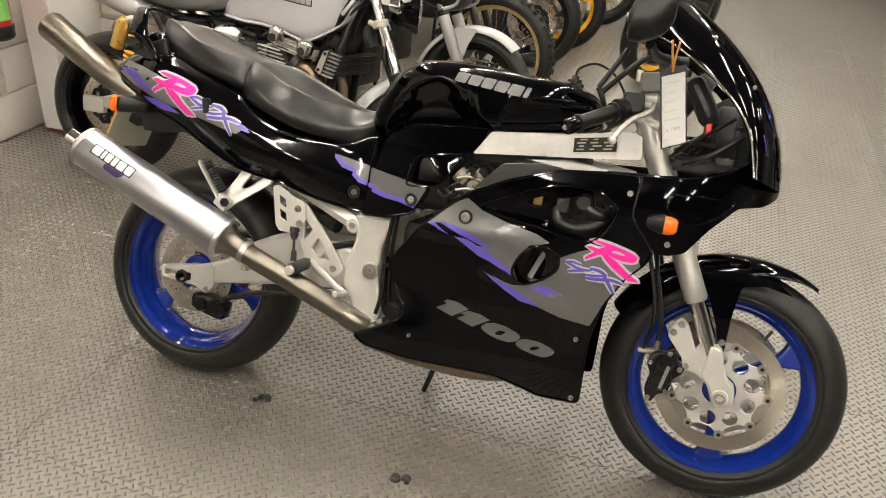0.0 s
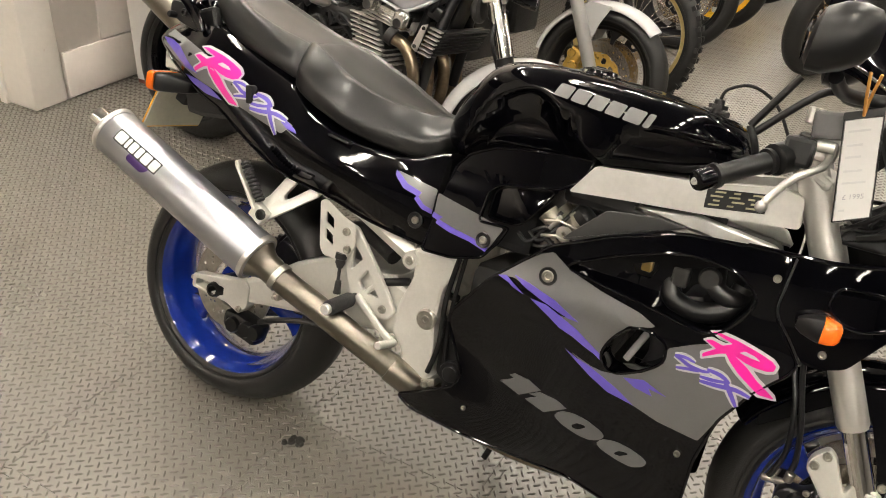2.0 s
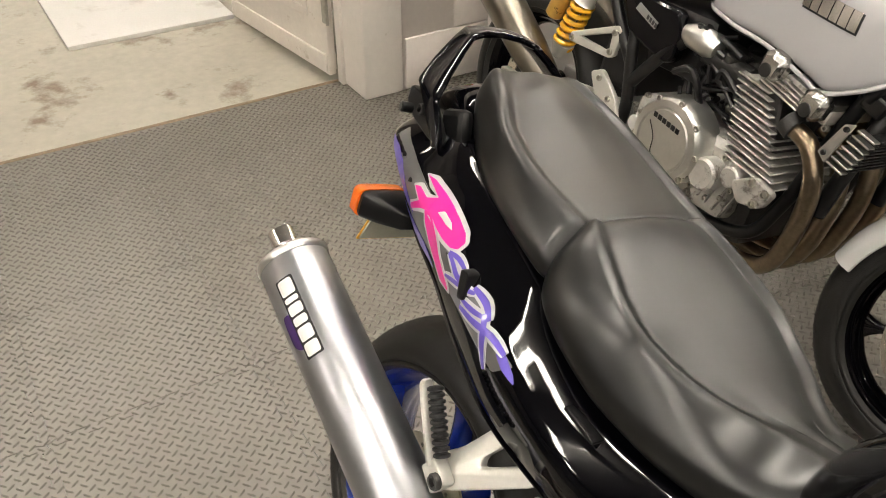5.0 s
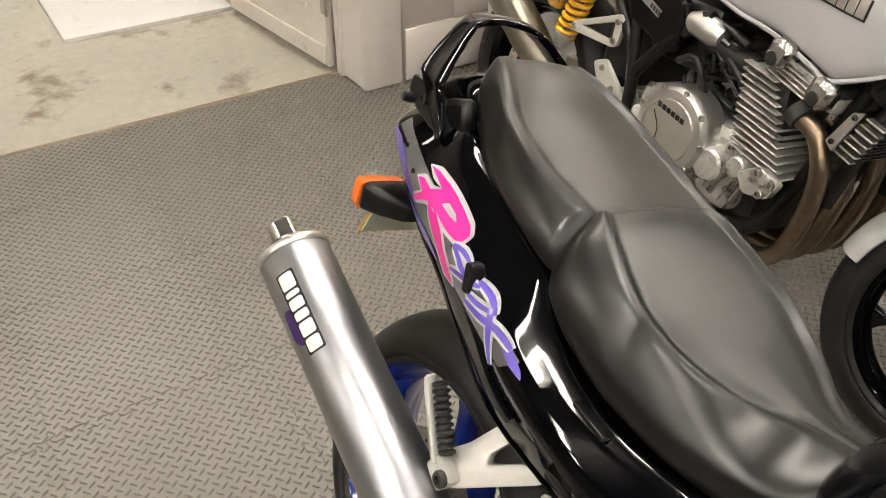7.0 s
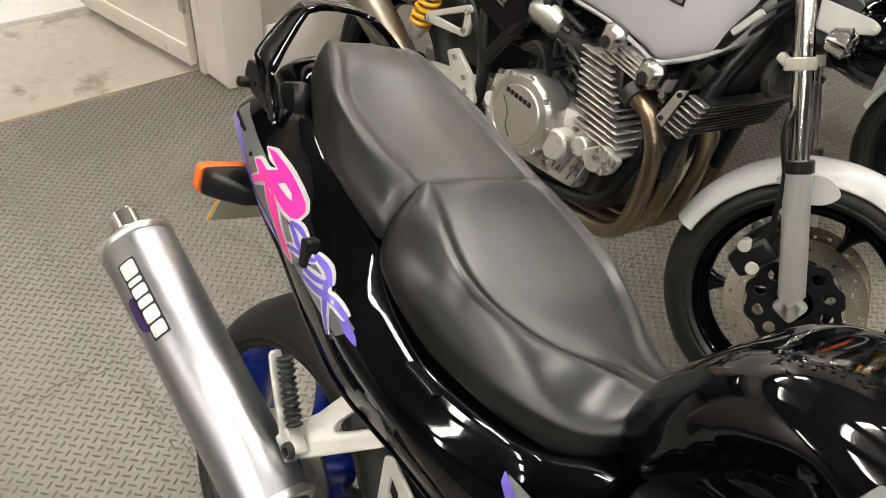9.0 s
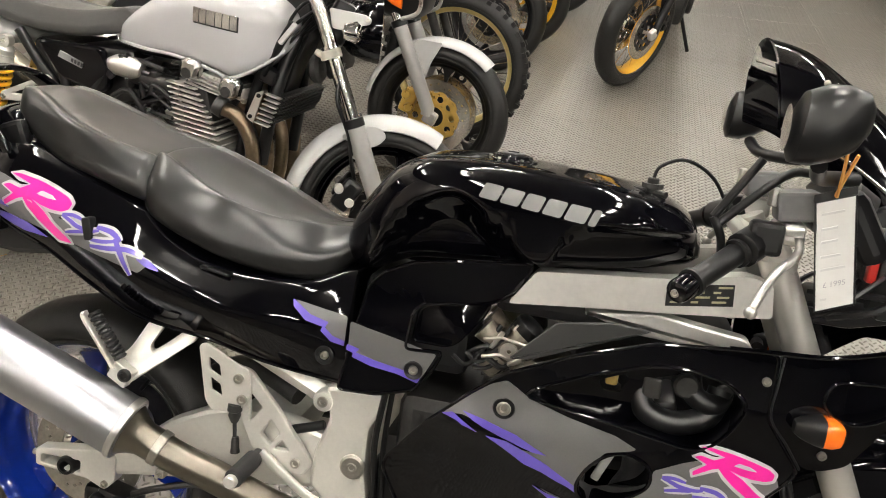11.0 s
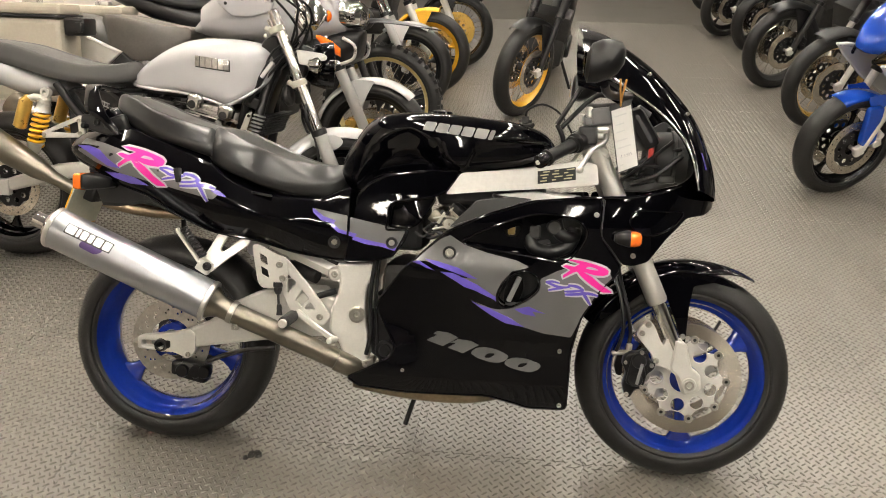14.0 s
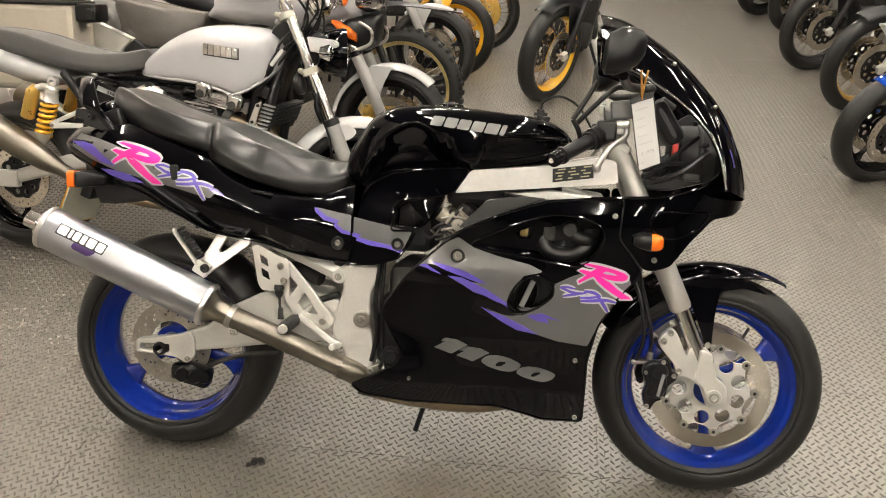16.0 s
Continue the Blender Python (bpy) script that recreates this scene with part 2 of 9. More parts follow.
def plate(bm, outline, y0, y1, holes=(), bevel=0.0):
    """A flat piece cut from sheet in the xz plane, from y0 to y1."""
    t = bmesh.new()
    es = []
    for loop in (outline, *holes):
        vs = [t.verts.new((p[0], y0, p[1])) for p in loop]
        es += [t.edges.new((vs[i], vs[(i + 1) % len(vs)])) for i in range(len(vs))]
    bmesh.ops.triangle_fill(t, use_beauty=True, use_dissolve=not holes, edges=es, normal=(0, 1, 0))
    g = bmesh.ops.extrude_face_region(t, geom=t.faces[:])
    bmesh.ops.translate(t, vec=(0, y1 - y0, 0), verts=[v for v in g["geom"] if isinstance(v, bmesh.types.BMVert)])
    bmesh.ops.recalc_face_normals(t, faces=t.faces)
    if bevel:
        es = [e for e in t.edges if len(e.link_faces) == 2 and e.calc_face_angle(0) > 0.8]
        bmesh.ops.bevel(t, geom=es, offset=bevel, segments=2, affect="EDGES", profile=0.5)
    merge(bm, t)
    return bm


def merge(bm, t, m=None):
    me = bpy.data.meshes.new("tmp")
    if m is not None:
        bmesh.ops.transform(t, matrix=m, verts=t.verts)
    t.to_mesh(me)
    t.free()
    bm.from_mesh(me)
    bpy.data.meshes.remove(me)
    return bm


def skin(bm, outline, fy, holes=(), thick=0.004, step=0.03, lift=0.0):
    """A curved panel: its outline lies in the xz plane and fy(x, z) gives its y; the panel has a thickness inwards."""
    t = bmesh.new()
    es = []
    for loop in (outline, *holes):
        vs = [t.verts.new((p[0], 0, p[1])) for p in loop]
        es += [t.edges.new((vs[i], vs[(i + 1) % len(vs)])) for i in range(len(vs))]
    bmesh.ops.triangle_fill(t, use_beauty=True, use_dissolve=False, edges=es, normal=(0, 1, 0))
    xs, zs = [p[0] for p in outline], [p[1] for p in outline]
    for lo, hi, no in ((min(xs), max(xs), (1, 0, 0)), (min(zs), max(zs), (0, 0, 1))):
        k = math.floor(lo / step) + 1
        while k * step < hi - 1e-4:
            co = tuple(k * step * q for q in no)
            bmesh.ops.bisect_plane(t, geom=t.verts[:] + t.edges[:] + t.faces[:], plane_co=co, plane_no=no, dist=1e-5)
            k += 1
    bmesh.ops.remove_doubles(t, verts=t.verts, dist=2e-4)
    for v in t.verts:
        y = fy(v.co.x, v.co.z)
        v.co.y = y + (lift if y > 0 else -lift)
    if thick:
        g = bmesh.ops.extrude_face_region(t, geom=t.faces[:])
        for v in g["geom"]:
            if isinstance(v, bmesh.types.BMVert):
                v.co.y += thick if v.co.y < 0 else -thick
    merge(bm, t)
    return bm


def drape(bm, shape, fy, lift=0.0015, step=0.03, thick=0.0008):
    return skin(bm, shape, fy, (), thick, step, lift)


def mirrored(bm):
    """The same geometry on the other side of the machine."""
    t = bm.copy()
    bmesh.ops.scale(t, vec=(1, -1, 1), verts=t.verts)
    bmesh.ops.reverse_faces(t, faces=t.faces)
    return t


def smooth_table(table, x):
    """Smooth look-up in rows of (x, value, ...)."""
    xs = [r[0] for r in table]
    if x <= xs[0]:
        return table[0][1:]
    if x >= xs[-1]:
        return table[-1][1:]
    i = max(k for k in range(len(xs) - 1) if xs[k] <= x)
    a, b, c, d = table[max(i - 1, 0)], table[i], table[i + 1], table[min(i + 2, len(xs) - 1)]
    h = c[0] - b[0]
    t = (x - b[0]) / h
    out = []
    for q in range(1, len(b)):
        m0 = (c[q] - a[q]) / (c[0] - a[0]) * h if c[0] != a[0] else 0
        m1 = (d[q] - b[q]) / (d[0] - b[0]) * h if d[0] != b[0] else 0
        out.append((2 * t ** 3 - 3 * t * t + 1) * b[q] + (t ** 3 - 2 * t * t + t) * m0 + (-2 * t ** 3 + 3 * t * t) * c[q] + (t ** 3 - t * t) * m1)
    return tuple(out)


def step01(a, b, x):
    k = min(1.0, max(0.0, (x - a) / (b - a)))
    return k * k * (3 - 2 * k)


def ring_pts(r, n, c=(0, 0), a0=0.0):
    return [(c[0] + r * math.cos(a0 + 2 * math.pi * k / n), c[1] + r * math.sin(a0 + 2 * math.pi * k / n)) for k in range(n)]


def rounded(pts, r=0.01, n=4):
    """An outline with its corners rounded off."""
    out = []
    m = len(pts)
    for i in range(m):
        p, a, b = Vector(pts[i]), Vector(pts[i - 1]), Vector(pts[(i + 1) % m])
        da, db = a - p, b - p
        q = min(r, da.length * 0.45, db.length * 0.45)
        s, e = p + da.normalized() * q, p + db.normalized() * q
        for k in range(n + 1):
            t = k / n
            out.append(tuple((1 - t) ** 2 * s + 2 * t * (1 - t) * p + t * t * e))
    return out


def bar_word(widths, h, slant=0.25, gap=0.12):
    """Plain slanted blocks, one for each character of a mark that is not lettered."""
    out, x = [], 0.0
    for w in widths:
        out.append([(x * h, 0), ((x + w) * h, 0), ((x + w + slant) * h, h), ((x + slant) * h, h)])
        x += w + gap
    return out, (x - gap) * h

# ---- room ----
M["tile"] = mat("grey_pvc_tile", (0.150, 0.137, 0.116), 0.30, spec=1.0, var=0.16, scale=1.3, fine=30, bump=0.05, bump_scale=350, stain=(0.114, 0.098, 0.078), stain_scale=1.3, stain_at=0.55, rough_var=0.2)
tile_nt = M["tile"].node_tree
geo = tile_nt.nodes.new("ShaderNodeNewGeometry")
for n in list(tile_nt.nodes):
    if n.bl_idname == "ShaderNodeTexNoise":
        tile_nt.links.new(geo.outputs["Position"], n.inputs["Vector"])
# studs coloured darker than the tiles to carry their shaded sides
M["stud"] = mat("darkened_stud_vinyl", (0.112, 0.102, 0.087), 0.30, var=0.25, scale=3, fine=40, bump=0.04)
M["concrete"] = mat("worn_painted_concrete", (0.46, 0.43, 0.36), 0.6, var=0.14, scale=1.2, fine=25, bump=0.08, stain=(0.24, 0.19, 0.14), stain_scale=3.4, stain_at=0.55)
M["doorpaint"] = mat("grimy_cream_gloss", (0.80, 0.74, 0.67), 0.40, var=0.07, scale=4, fine=50, bump=0.04, bump_scale=90, stain=(0.42, 0.32, 0.22), stain_scale=11, stain_at=0.62)
M["wallpaint"] = mat("cream_wall_paint", (0.76, 0.70, 0.65), 0.6, var=0.05, scale=1.5, fine=40, bump=0.08, bump_scale=60)
M["backwall"] = mat("grey_wall_paint", (0.38, 0.37, 0.355), 0.6, var=0.08, scale=1.5, fine=40, bump=0.06, bump_scale=60)
M["trimpaint"] = mat("cream_gloss_paint", (0.80, 0.75, 0.69), 0.42, var=0.05, scale=3, fine=40, bump=0.04, bump_scale=90, stain=(0.50, 0.42, 0.33), stain_scale=9, stain_at=0.7)
M["cabinet"] = mat("light_grey_enamel", (0.70, 0.68, 0.65), 0.45, var=0.04, bump=0.02)
M["ceilingpaint"] = mat("grey_ceiling_paint", (0.22, 0.215, 0.21), 0.8, var=0.04, bump=0.04)
M["strip"] = mat("brown_edge_strip", (0.27, 0.20, 0.13), 0.55, var=0.35, scale=9, bump=0.05)
M["oil"] = mat("dark_spill", (0.012, 0.011, 0.010), 0.35, var=0.3, bump=0.05)
M["board"] = mat("white_marbled_board", (0.72, 0.70, 0.67), 0.5, var=0.06, scale=3, bump=0.02, stain=(0.55, 0.52, 0.48), stain_scale=3.5, stain_at=0.58)
X0, X1, Y0, Y1, H = -2.655, 8.5, -9.0, 17.0, 3.1
DOOR_LO, DOOR_HI, SILL = -1.35, 0.86, -2.87


def slab(name, lo, hi, material, label, cat, bevel=0.0, kind="structure", parent=None):
    bm = B()
    c, s = [(a + b) / 2 for a, b in zip(lo, hi)], [b - a for a, b in zip(lo, hi)]
    box(bm, c, s, bevel)
    ob = part(name, bm, material, parent)
    return tagged(ob, label, cat, kind=kind)


floor = slab("floor", (SILL, Y0, -0.2), (X1, Y1, -0.004), "tile", "grey studded vinyl floor tiles with scuffs", "floor")
slab("floor_store", (-9.0, -4.0, -0.2), (SILL - 0.016, 5.0, -0.012), "concrete", "worn painted concrete floor of the next room", "floor")
slab("trim_threshold", (SILL - 0.016, DOOR_LO, -0.2), (SILL, DOOR_HI, 0.004), "strip", "pale worn strip at the doorway floor edge", "trim", 0.002)
# walls and ceilings out of view, added to close the rooms and fill reflections
slab("wall_north", (X0 - 0.3, Y1, 0), (X1 + 0.2, Y1 + 0.2, H), "backwall", "unseen plain grey wall that closes the showroom", "wall")
slab("wall_south", (X0 - 0.3, Y0 - 0.2, 0), (X1 + 0.2, Y0, H), "backwall", "unseen plain grey wall that closes the showroom", "wall")
slab("wall_east", (X1, Y0, 0), (X1 + 0.2, Y1, H), "backwall", "unseen plain grey wall that closes the showroom", "wall")
ceiling = slab("ceiling", (X0 - 0.3, Y0 - 0.2, H), (X1 + 0.2, Y1 + 0.2, H + 0.15), "ceilingpaint", "plain grey painted ceiling", "ceiling")
slab("wall_store_back", (-9.2, -4.0, 0), (-9.0, 5.0, H), "wallpaint", "cream wall of the next room", "wall")
slab("wall_store_side", (-9.0, 5.0, 0), (X0 - 0.3, 5.2, H), "wallpaint", "cream wall of the next room", "wall")
slab("wall_store_front", (-9.0, -4.2, 0), (X0 - 0.3, -4.0, H), "wallpaint", "cream wall of the next room", "wall")
slab("ceiling_store", (-9.2, -4.2, H), (X0 - 0.3, 5.2, H + 0.15), "ceilingpaint", "plain white ceiling of the next room", "ceiling")

# the west wall: a painted block wall with a wide doorway, its pieces laid in courses
wall_west = slab("wall_west", (SILL - 0.02, 1.0, 0), (X0 - 0.012, Y1, H), "wallpaint", "cream painted blockwork wall with soft joints", "wall")
slab("wall_west_south", (SILL - 0.02, Y0, 0), (X0, DOOR_LO, H), "wallpaint", "cream painted wall beside the doorway", "wall")
slab("lintel", (SILL - 0.02, DOOR_LO, 2.15), (X0, 1.0, H), "wallpaint", "cream painted wall over the doorway", "wall")
bm_block = B()
box(bm_block, (0, 0, 0), (0.03, 0.434, 0.209), 0.006, seg=2)
block = part("block", bm_block, "wallpaint", wall_west)
for row in range(7):
    for col in range(7):
        o = block if row == col == 0 else new("block", block.data)
        o.parent = wall_west
        o.location = (X0 - 0.015 + random.uniform(-0.0015, 0.0015), 1.27 + 0.44 * col + (0.22 if row % 2 else 0.0), 0.112 + 0.215 * row)

# door case and the open panelled door
bm = B()
box(bm, (-2.757, 0.954, 1.075), (0.205, 0.172, 2.15), 0.012)
tagged(part("trim_door_post", bm, "trimpaint"), "cream painted door post with rounded edges", "door post", kind="structure")
bm = B()
box(bm, (-2.85, 0.868, 1.06), (0.045, 0.028, 2.12), 0.005)
tagged(part("trim_door_stop", bm, "trimpaint"), "cream painted door stop", "trim", kind="structure")
door = thing("door_1", pose(-2.895, 0.845, 0.012, 0, 0, 187.5), "cream panelled wooden door standing open, chipped at the base", "door")
tagged(door, kind="structure")
bm = B()
box(bm, (0.41, 0, 1.0), (0.82, 0.032, 1.98), 0.004)
part("leaf", bm, "doorpaint", door)
for z0, z1 in ((0.22, 0.86), (1.02, 1.82)):
    bm = B()
    for y in (-0.0195, 0.0195):
        fr = [(0.13, z0), (0.69, z0), (0.69, z1), (0.13, z1)]
        inner = [(0.165, z0 + 0.035), (0.655, z0 + 0.035), (0.655, z1 - 0.035), (0.165, z1 - 0.035)]
        plate(bm, fr, y - 0.004, y + 0.004, (inner,), 0.003)
        box(bm, (0.41, y, (z0 + z1) / 2), (0.42, 0.010, z1 - z0 - 0.14), 0.004)
    part("panel", bm, "doorpaint", door)
bm = B()
for y in (-0.02, 0.02):
    box(bm, (0.41, y, 0.06), (0.80, 0.012, 0.075), 0.004)
part("kick_board", bm, "doorpaint", door)
for z in (0.28, 1.05, 1.75):
    bm = B()
    box(bm, (0.0, 0.018, z), (0.045, 0.004, 0.10), 0.001)
    rod(bm, (-0.012, 0.018, z - 0.052), (-0.012, 0.018, z + 0.052), 0.006, 10)
    part("hinge", bm, "bolt", door, "grey steel hinge")

# floor tiles with recessed joints, and the studs on them
TILE = 0.5


def tile_mesh(cut=0.0):
    """One interlocking tile: dovetail tongues along every edge, its west side cut straight if asked."""
    teeth, a, dep = 7, TILE / 2, 0.011
    step = TILE / teeth
    edge = []
    for k in range(teeth):
        s = -a + k * step
        edge += [(s + 0.36 * step, -dep), (s + 0.26 * step, dep), (s + 0.74 * step, dep), (s + 0.64 * step, -dep)]
    south = [(s, -a - w) for s, w in edge]
    east = [(a + w, s) for s, w in edge]
    north = [(s, a - w) for s, w in reversed(edge)]
    west = [(-a + w, s) for s, w in reversed(edge)]
    if cut:
        south = [p for p in south if p[0] > -cut] 
        north = [p for p in north if p[0] > -cut]
        south.insert(0, (-cut, -a))
        north.append((-cut, a))
        west = []
    else:
        south.insert(0, (-a, -a))
        north.append((-a, a))
    east = [(a, -a)] + east + [(a, a)]
    k = 1 - 0.003 / TILE
    ring = [(x * k, y * k) for x, y in south + east + north + west]
    bm = B()
    top = [bm.verts.new((x, y, 0.0)) for x, y in ring]
    low = [bm.verts.new((x, y, -0.0075)) for x, y in ring]
    bm.faces.new(top)
    for i in range(len(top)):
        j = (i + 1) % len(top)
        bm.faces.new((top[i], low[i], low[j], top[j]))
    for f in bm.faces:
        f.smooth = False
    return bm


tile = part("tile", tile_mesh(), "tile", floor)
cut_tile = part("cut_tile", tile_mesh(0.115), "tile", floor)
JX, JY = -2.51, -1.54
for i in range(-1, 14):
    for j in range(18):
        src = cut_tile if i < 0 else tile
        o = src if (i, j) in ((-1, 0), (0, 0)) else new(src.name.split(".")[0], src.data)
        o.parent = floor
        o.location = (JX + TILE * (i + 0.5), JY + TILE * (j + 0.5), 0.0)


def studs(name, x0, x1, y0, y1, pitch):
    """Raised lens-shaped studs in a crosswise pattern, joined to one sheet."""
    ln, wd, ht = 0.0118, 0.0028, 0.0042
    base = np.array([(-ln, 0, 0), (-0.5 * ln, -wd, 0), (0.5 * ln, -wd, 0), (ln, 0, 0), (0.5 * ln, wd, 0), (-0.5 * ln, wd, 0), (-0.55 * ln, 0, ht), (0.55 * ln, 0, ht)])
    faces = np.array([(0, 1, 6), (1, 2, 7), (1, 7, 6), (2, 3, 7), (3, 4, 7), (4, 5, 6), (4, 6, 7), (5, 0, 6)])
    n = int((x1 - x0) / pitch), int((y1 - y0) / pitch)
    V, Fc, count = [], [], 0
    for shift, ang in ((0.25, 40.0), (0.75, 126.0)):
        i, j = np.meshgrid(np.arange(n[0]), np.arange(n[1]), indexing="ij")
        cx, cy = x0 + (i.ravel() + shift) * pitch, y0 + (j.ravel() + shift) * pitch
        c, s = math.cos(radians(ang)), math.sin(radians(ang))
        rot = base @ np.array([[c, s, 0], [-s, c, 0], [0, 0, 1]])
        v = rot[None] + np.stack([cx, cy, np.zeros_like(cx)], 1)[:, None]
        v[:, :, 2] *= 1 - 0.72 * np.clip((cy - 1.8) / 3.2, 0, 1)[:, None]  # flattened further off to soften the studs' shading there
        Fc.append((faces[None] + (np.arange(len(cx)) * 8)[:, None, None] + count).reshape(-1, 3))
        V.append(v.reshape(-1, 3))
        count += len(V[-1])
    V, Fc = np.concatenate(V), np.concatenate(Fc)
    me = bpy.data.meshes.new(name)
    me.vertices.add(len(V))
    me.vertices.foreach_set("co", V.ravel().astype(np.float32))
    me.loops.add(Fc.size)
    me.loops.foreach_set("vertex_index", Fc.ravel().astype(np.int32))
    me.polygons.add(len(Fc))
    me.polygons.foreach_set("loop_start", np.arange(0, Fc.size, 3, dtype=np.int32))
    me.polygons.foreach_set("loop_total", np.full(len(Fc), 3, dtype=np.int32))
    me.update()
    me.validate()
    me.materials.append(M["stud"])
    ob = new(name, me)
    ob.parent = floor
    return tagged(ob, kind="stuff")


studs("studs", SILL + 0.01, 3.0, -1.4, 7.4, 0.03)

# ceiling lights
def ceiling_light(x, y):
    t = thing("ceiling_light", pose(x, y, H), "long white batten ceiling light, lit", "ceiling light", "ceiling lights")
    bm = B()
    o, i = [[(a * w, b * l) for a, b in ((-1, -1), (1, -1), (1, 1), (-1, 1))] for w, l in ((0.060, 0.62), (0.047, 0.605))]
    plate(bm, o, -0.03, 0.0, (i,), 0.002)
    bmesh.ops.rotate(bm, cent=(0, 0, 0), matrix=Euler((radians(90), 0, 0)).to_matrix(), verts=bm.verts)
    bmesh.ops.translate(bm, vec=(0, 0, -0.03), verts=bm.verts)
    part("frame", bm, "trimpaint", t)
    bm = B()
    box(bm, (0, 0, -0.012), (0.090, 1.206, 0.016))
    part("diffuser", bm, M["lamp"], t, "glowing white diffuser")
    return t


M["lamp"] = glow("lit_diffuser", (1.0, 0.93, 0.82), PANEL_GLOW)
light = ceiling_light(0.75, -1.2)
for x in (-0.75, 0.75, 2.25, 3.75):
    for y in (-5.2, -3.2, -1.2, 0.8, 2.8):
        if (x, y) != (0.75, -1.2):
            copy_thing(light, pose(x, y, H))
# further unseen battens, some added only to brighten west wall, silencer and floor
for x, y in ((-2.25, -3.2), (-1.9, 0.5), (-2.25, 2.2), (-2.25, 4.2), (5.25, 2.8), (6.5, 5.0), (2.25, 4.8), (-0.75, 4.8), (0.75, 4.8), (3.75, 4.8), (-0.75, 7.2), (0.75, 7.2), (2.25, 7.2), (-0.75, 9.6), (1.5, 9.6), (0.75, 12.3), (-1.5, 12.3)):
    copy_thing(light, pose(x, y, H))
for x, y in ((-4.0, 1.0), (-4.0, -1.6), (-4.9, 2.4), (-5.6, 0.2), (-4.9, -0.6)):
    copy_thing(light, pose(x, y, H))

# next room: a pale board on the floor
bm = B()
box(bm, (-4.30, 0.36, -0.001), (1.08, 0.76, 0.022), 0.004)
bmesh.ops.translate(bm, vec=(0, 0, 0.0), verts=bm.verts)
tagged(part("floor_board", bm, "board"), "white marbled board lying on the concrete floor", "board")

# spills on the floor
def spill(x, y, r, seed):
    rnd = random.Random(seed)
    bm = B()
    for k in range(5):
        a, d = rnd.uniform(0, 6.28), rnd.uniform(0, r)
        q = rnd.uniform(0.3, 0.6) * r
        lathe(bm, [(0.0001, 0.0075), (q * 0.7, 0.0066), (q, 0.0002)], (x + d * math.cos(a), y + d * math.sin(a) * 0.7, 0), 12, "z", closed=False)
    return tagged(part("spill", bm, "oil"), "small dark rubber scuff lump on the floor", "debris", "floor scuffs")


spill(-0.492, -0.117, 0.027, 1)
spill(0.003, -0.275, 0.027, 2)

# grey cabinet and extinguisher by the wall
cab = thing("metal_cabinet", pose(-2.53, 1.36, 0), "light grey metal cabinet on a red-brown plinth by the wall", "cabinet")
bm = B()
box(bm, (0.03, 0.19, 0.54), (0.16, 0.34, 1.04), 0.004)
part("body", bm, "cabinet", cab)
bm = B()
box(bm, (0.03, 0.19, 0.01), (0.155, 0.335, 0.02), 0.002)
part("plinth", bm, mat("red_brown_plinth", (0.16, 0.05, 0.035), 0.6), cab, "red-brown plinth strip")

ext = thing("fire_extinguisher", pose(-2.56, 1.19, 0.52), "red fire extinguisher with green label and black base on the wall", "fire extinguisher")
bm = B()
lathe(bm, [(0.0001, 0.05), (0.07, 0.05), (0.075, 0.06), (0.075, 0.42), (0.06, 0.47), (0.025, 0.50), (0.0001, 0.50)], n=32, axis="z", closed=False)
part("cylinder", bm, "red", ext)
bm = B()
lathe(bm, [(0.0001, 0.0), (0.07, 0.0), (0.08, 0.012), (0.08, 0.06), (0.0765, 0.065), (0.0001, 0.06)], n=32, axis="z", closed=False)
part("base", bm, "satin", ext, "black rubber base")
bm = B()
lathe(bm, [(0.0762, 0.09), (0.0768, 0.09), (0.0768, 0.30), (0.0762, 0.30)], n=24, axis="z", arc=(-130, 20))
part("label_band", bm, mat("green_label", (0.18, 0.45, 0.10), 0.4), ext, "green paper label")
bm = B()
rod(bm, (0, 0, 0.49), (0, 0, 0.55), 0.018)
box(bm, (0.03, 0, 0.565), (0.11, 0.02, 0.014), 0.003)
box(bm, (-0.0825, 0, 0.3), (0.02, 0.05, 0.06), 0.003)
part("valve", bm, "satin", ext)

# ---- the black sports motorcycle in front ----
LEAN = 19.0
bike = thing("sport_motorcycle", pose(0, -0.05, 0, -LEAN, 0, 0), "black sports motorcycle with violet and pink graphics and blue wheels", "motorcycle")


def sub(name, parent, at=(0, 0, 0)):
    ob = new(name)
    ob.location = at
    ob.parent = parent
    ob.empty_display_size = 0.05
    return ob


def bolt_head(bm, c, r=0.008, h=0.006, axis="y", sign=-1):
    """A socket-head bolt with its recess."""
    pr = [(r * 0.45, 0.0), (r * 0.45, sign * h * 0.55), (r * 0.55, sign * h), (r * 0.85, sign * h), (r, sign * h * 0.7), (r, 0.0)]
    lathe(bm, pr, c, 14, axis)
    lathe(bm, [(0.0001, sign * h * 0.3), (r * 0.5, sign * h * 0.3)], c, 14, axis, closed=False)
    return bm


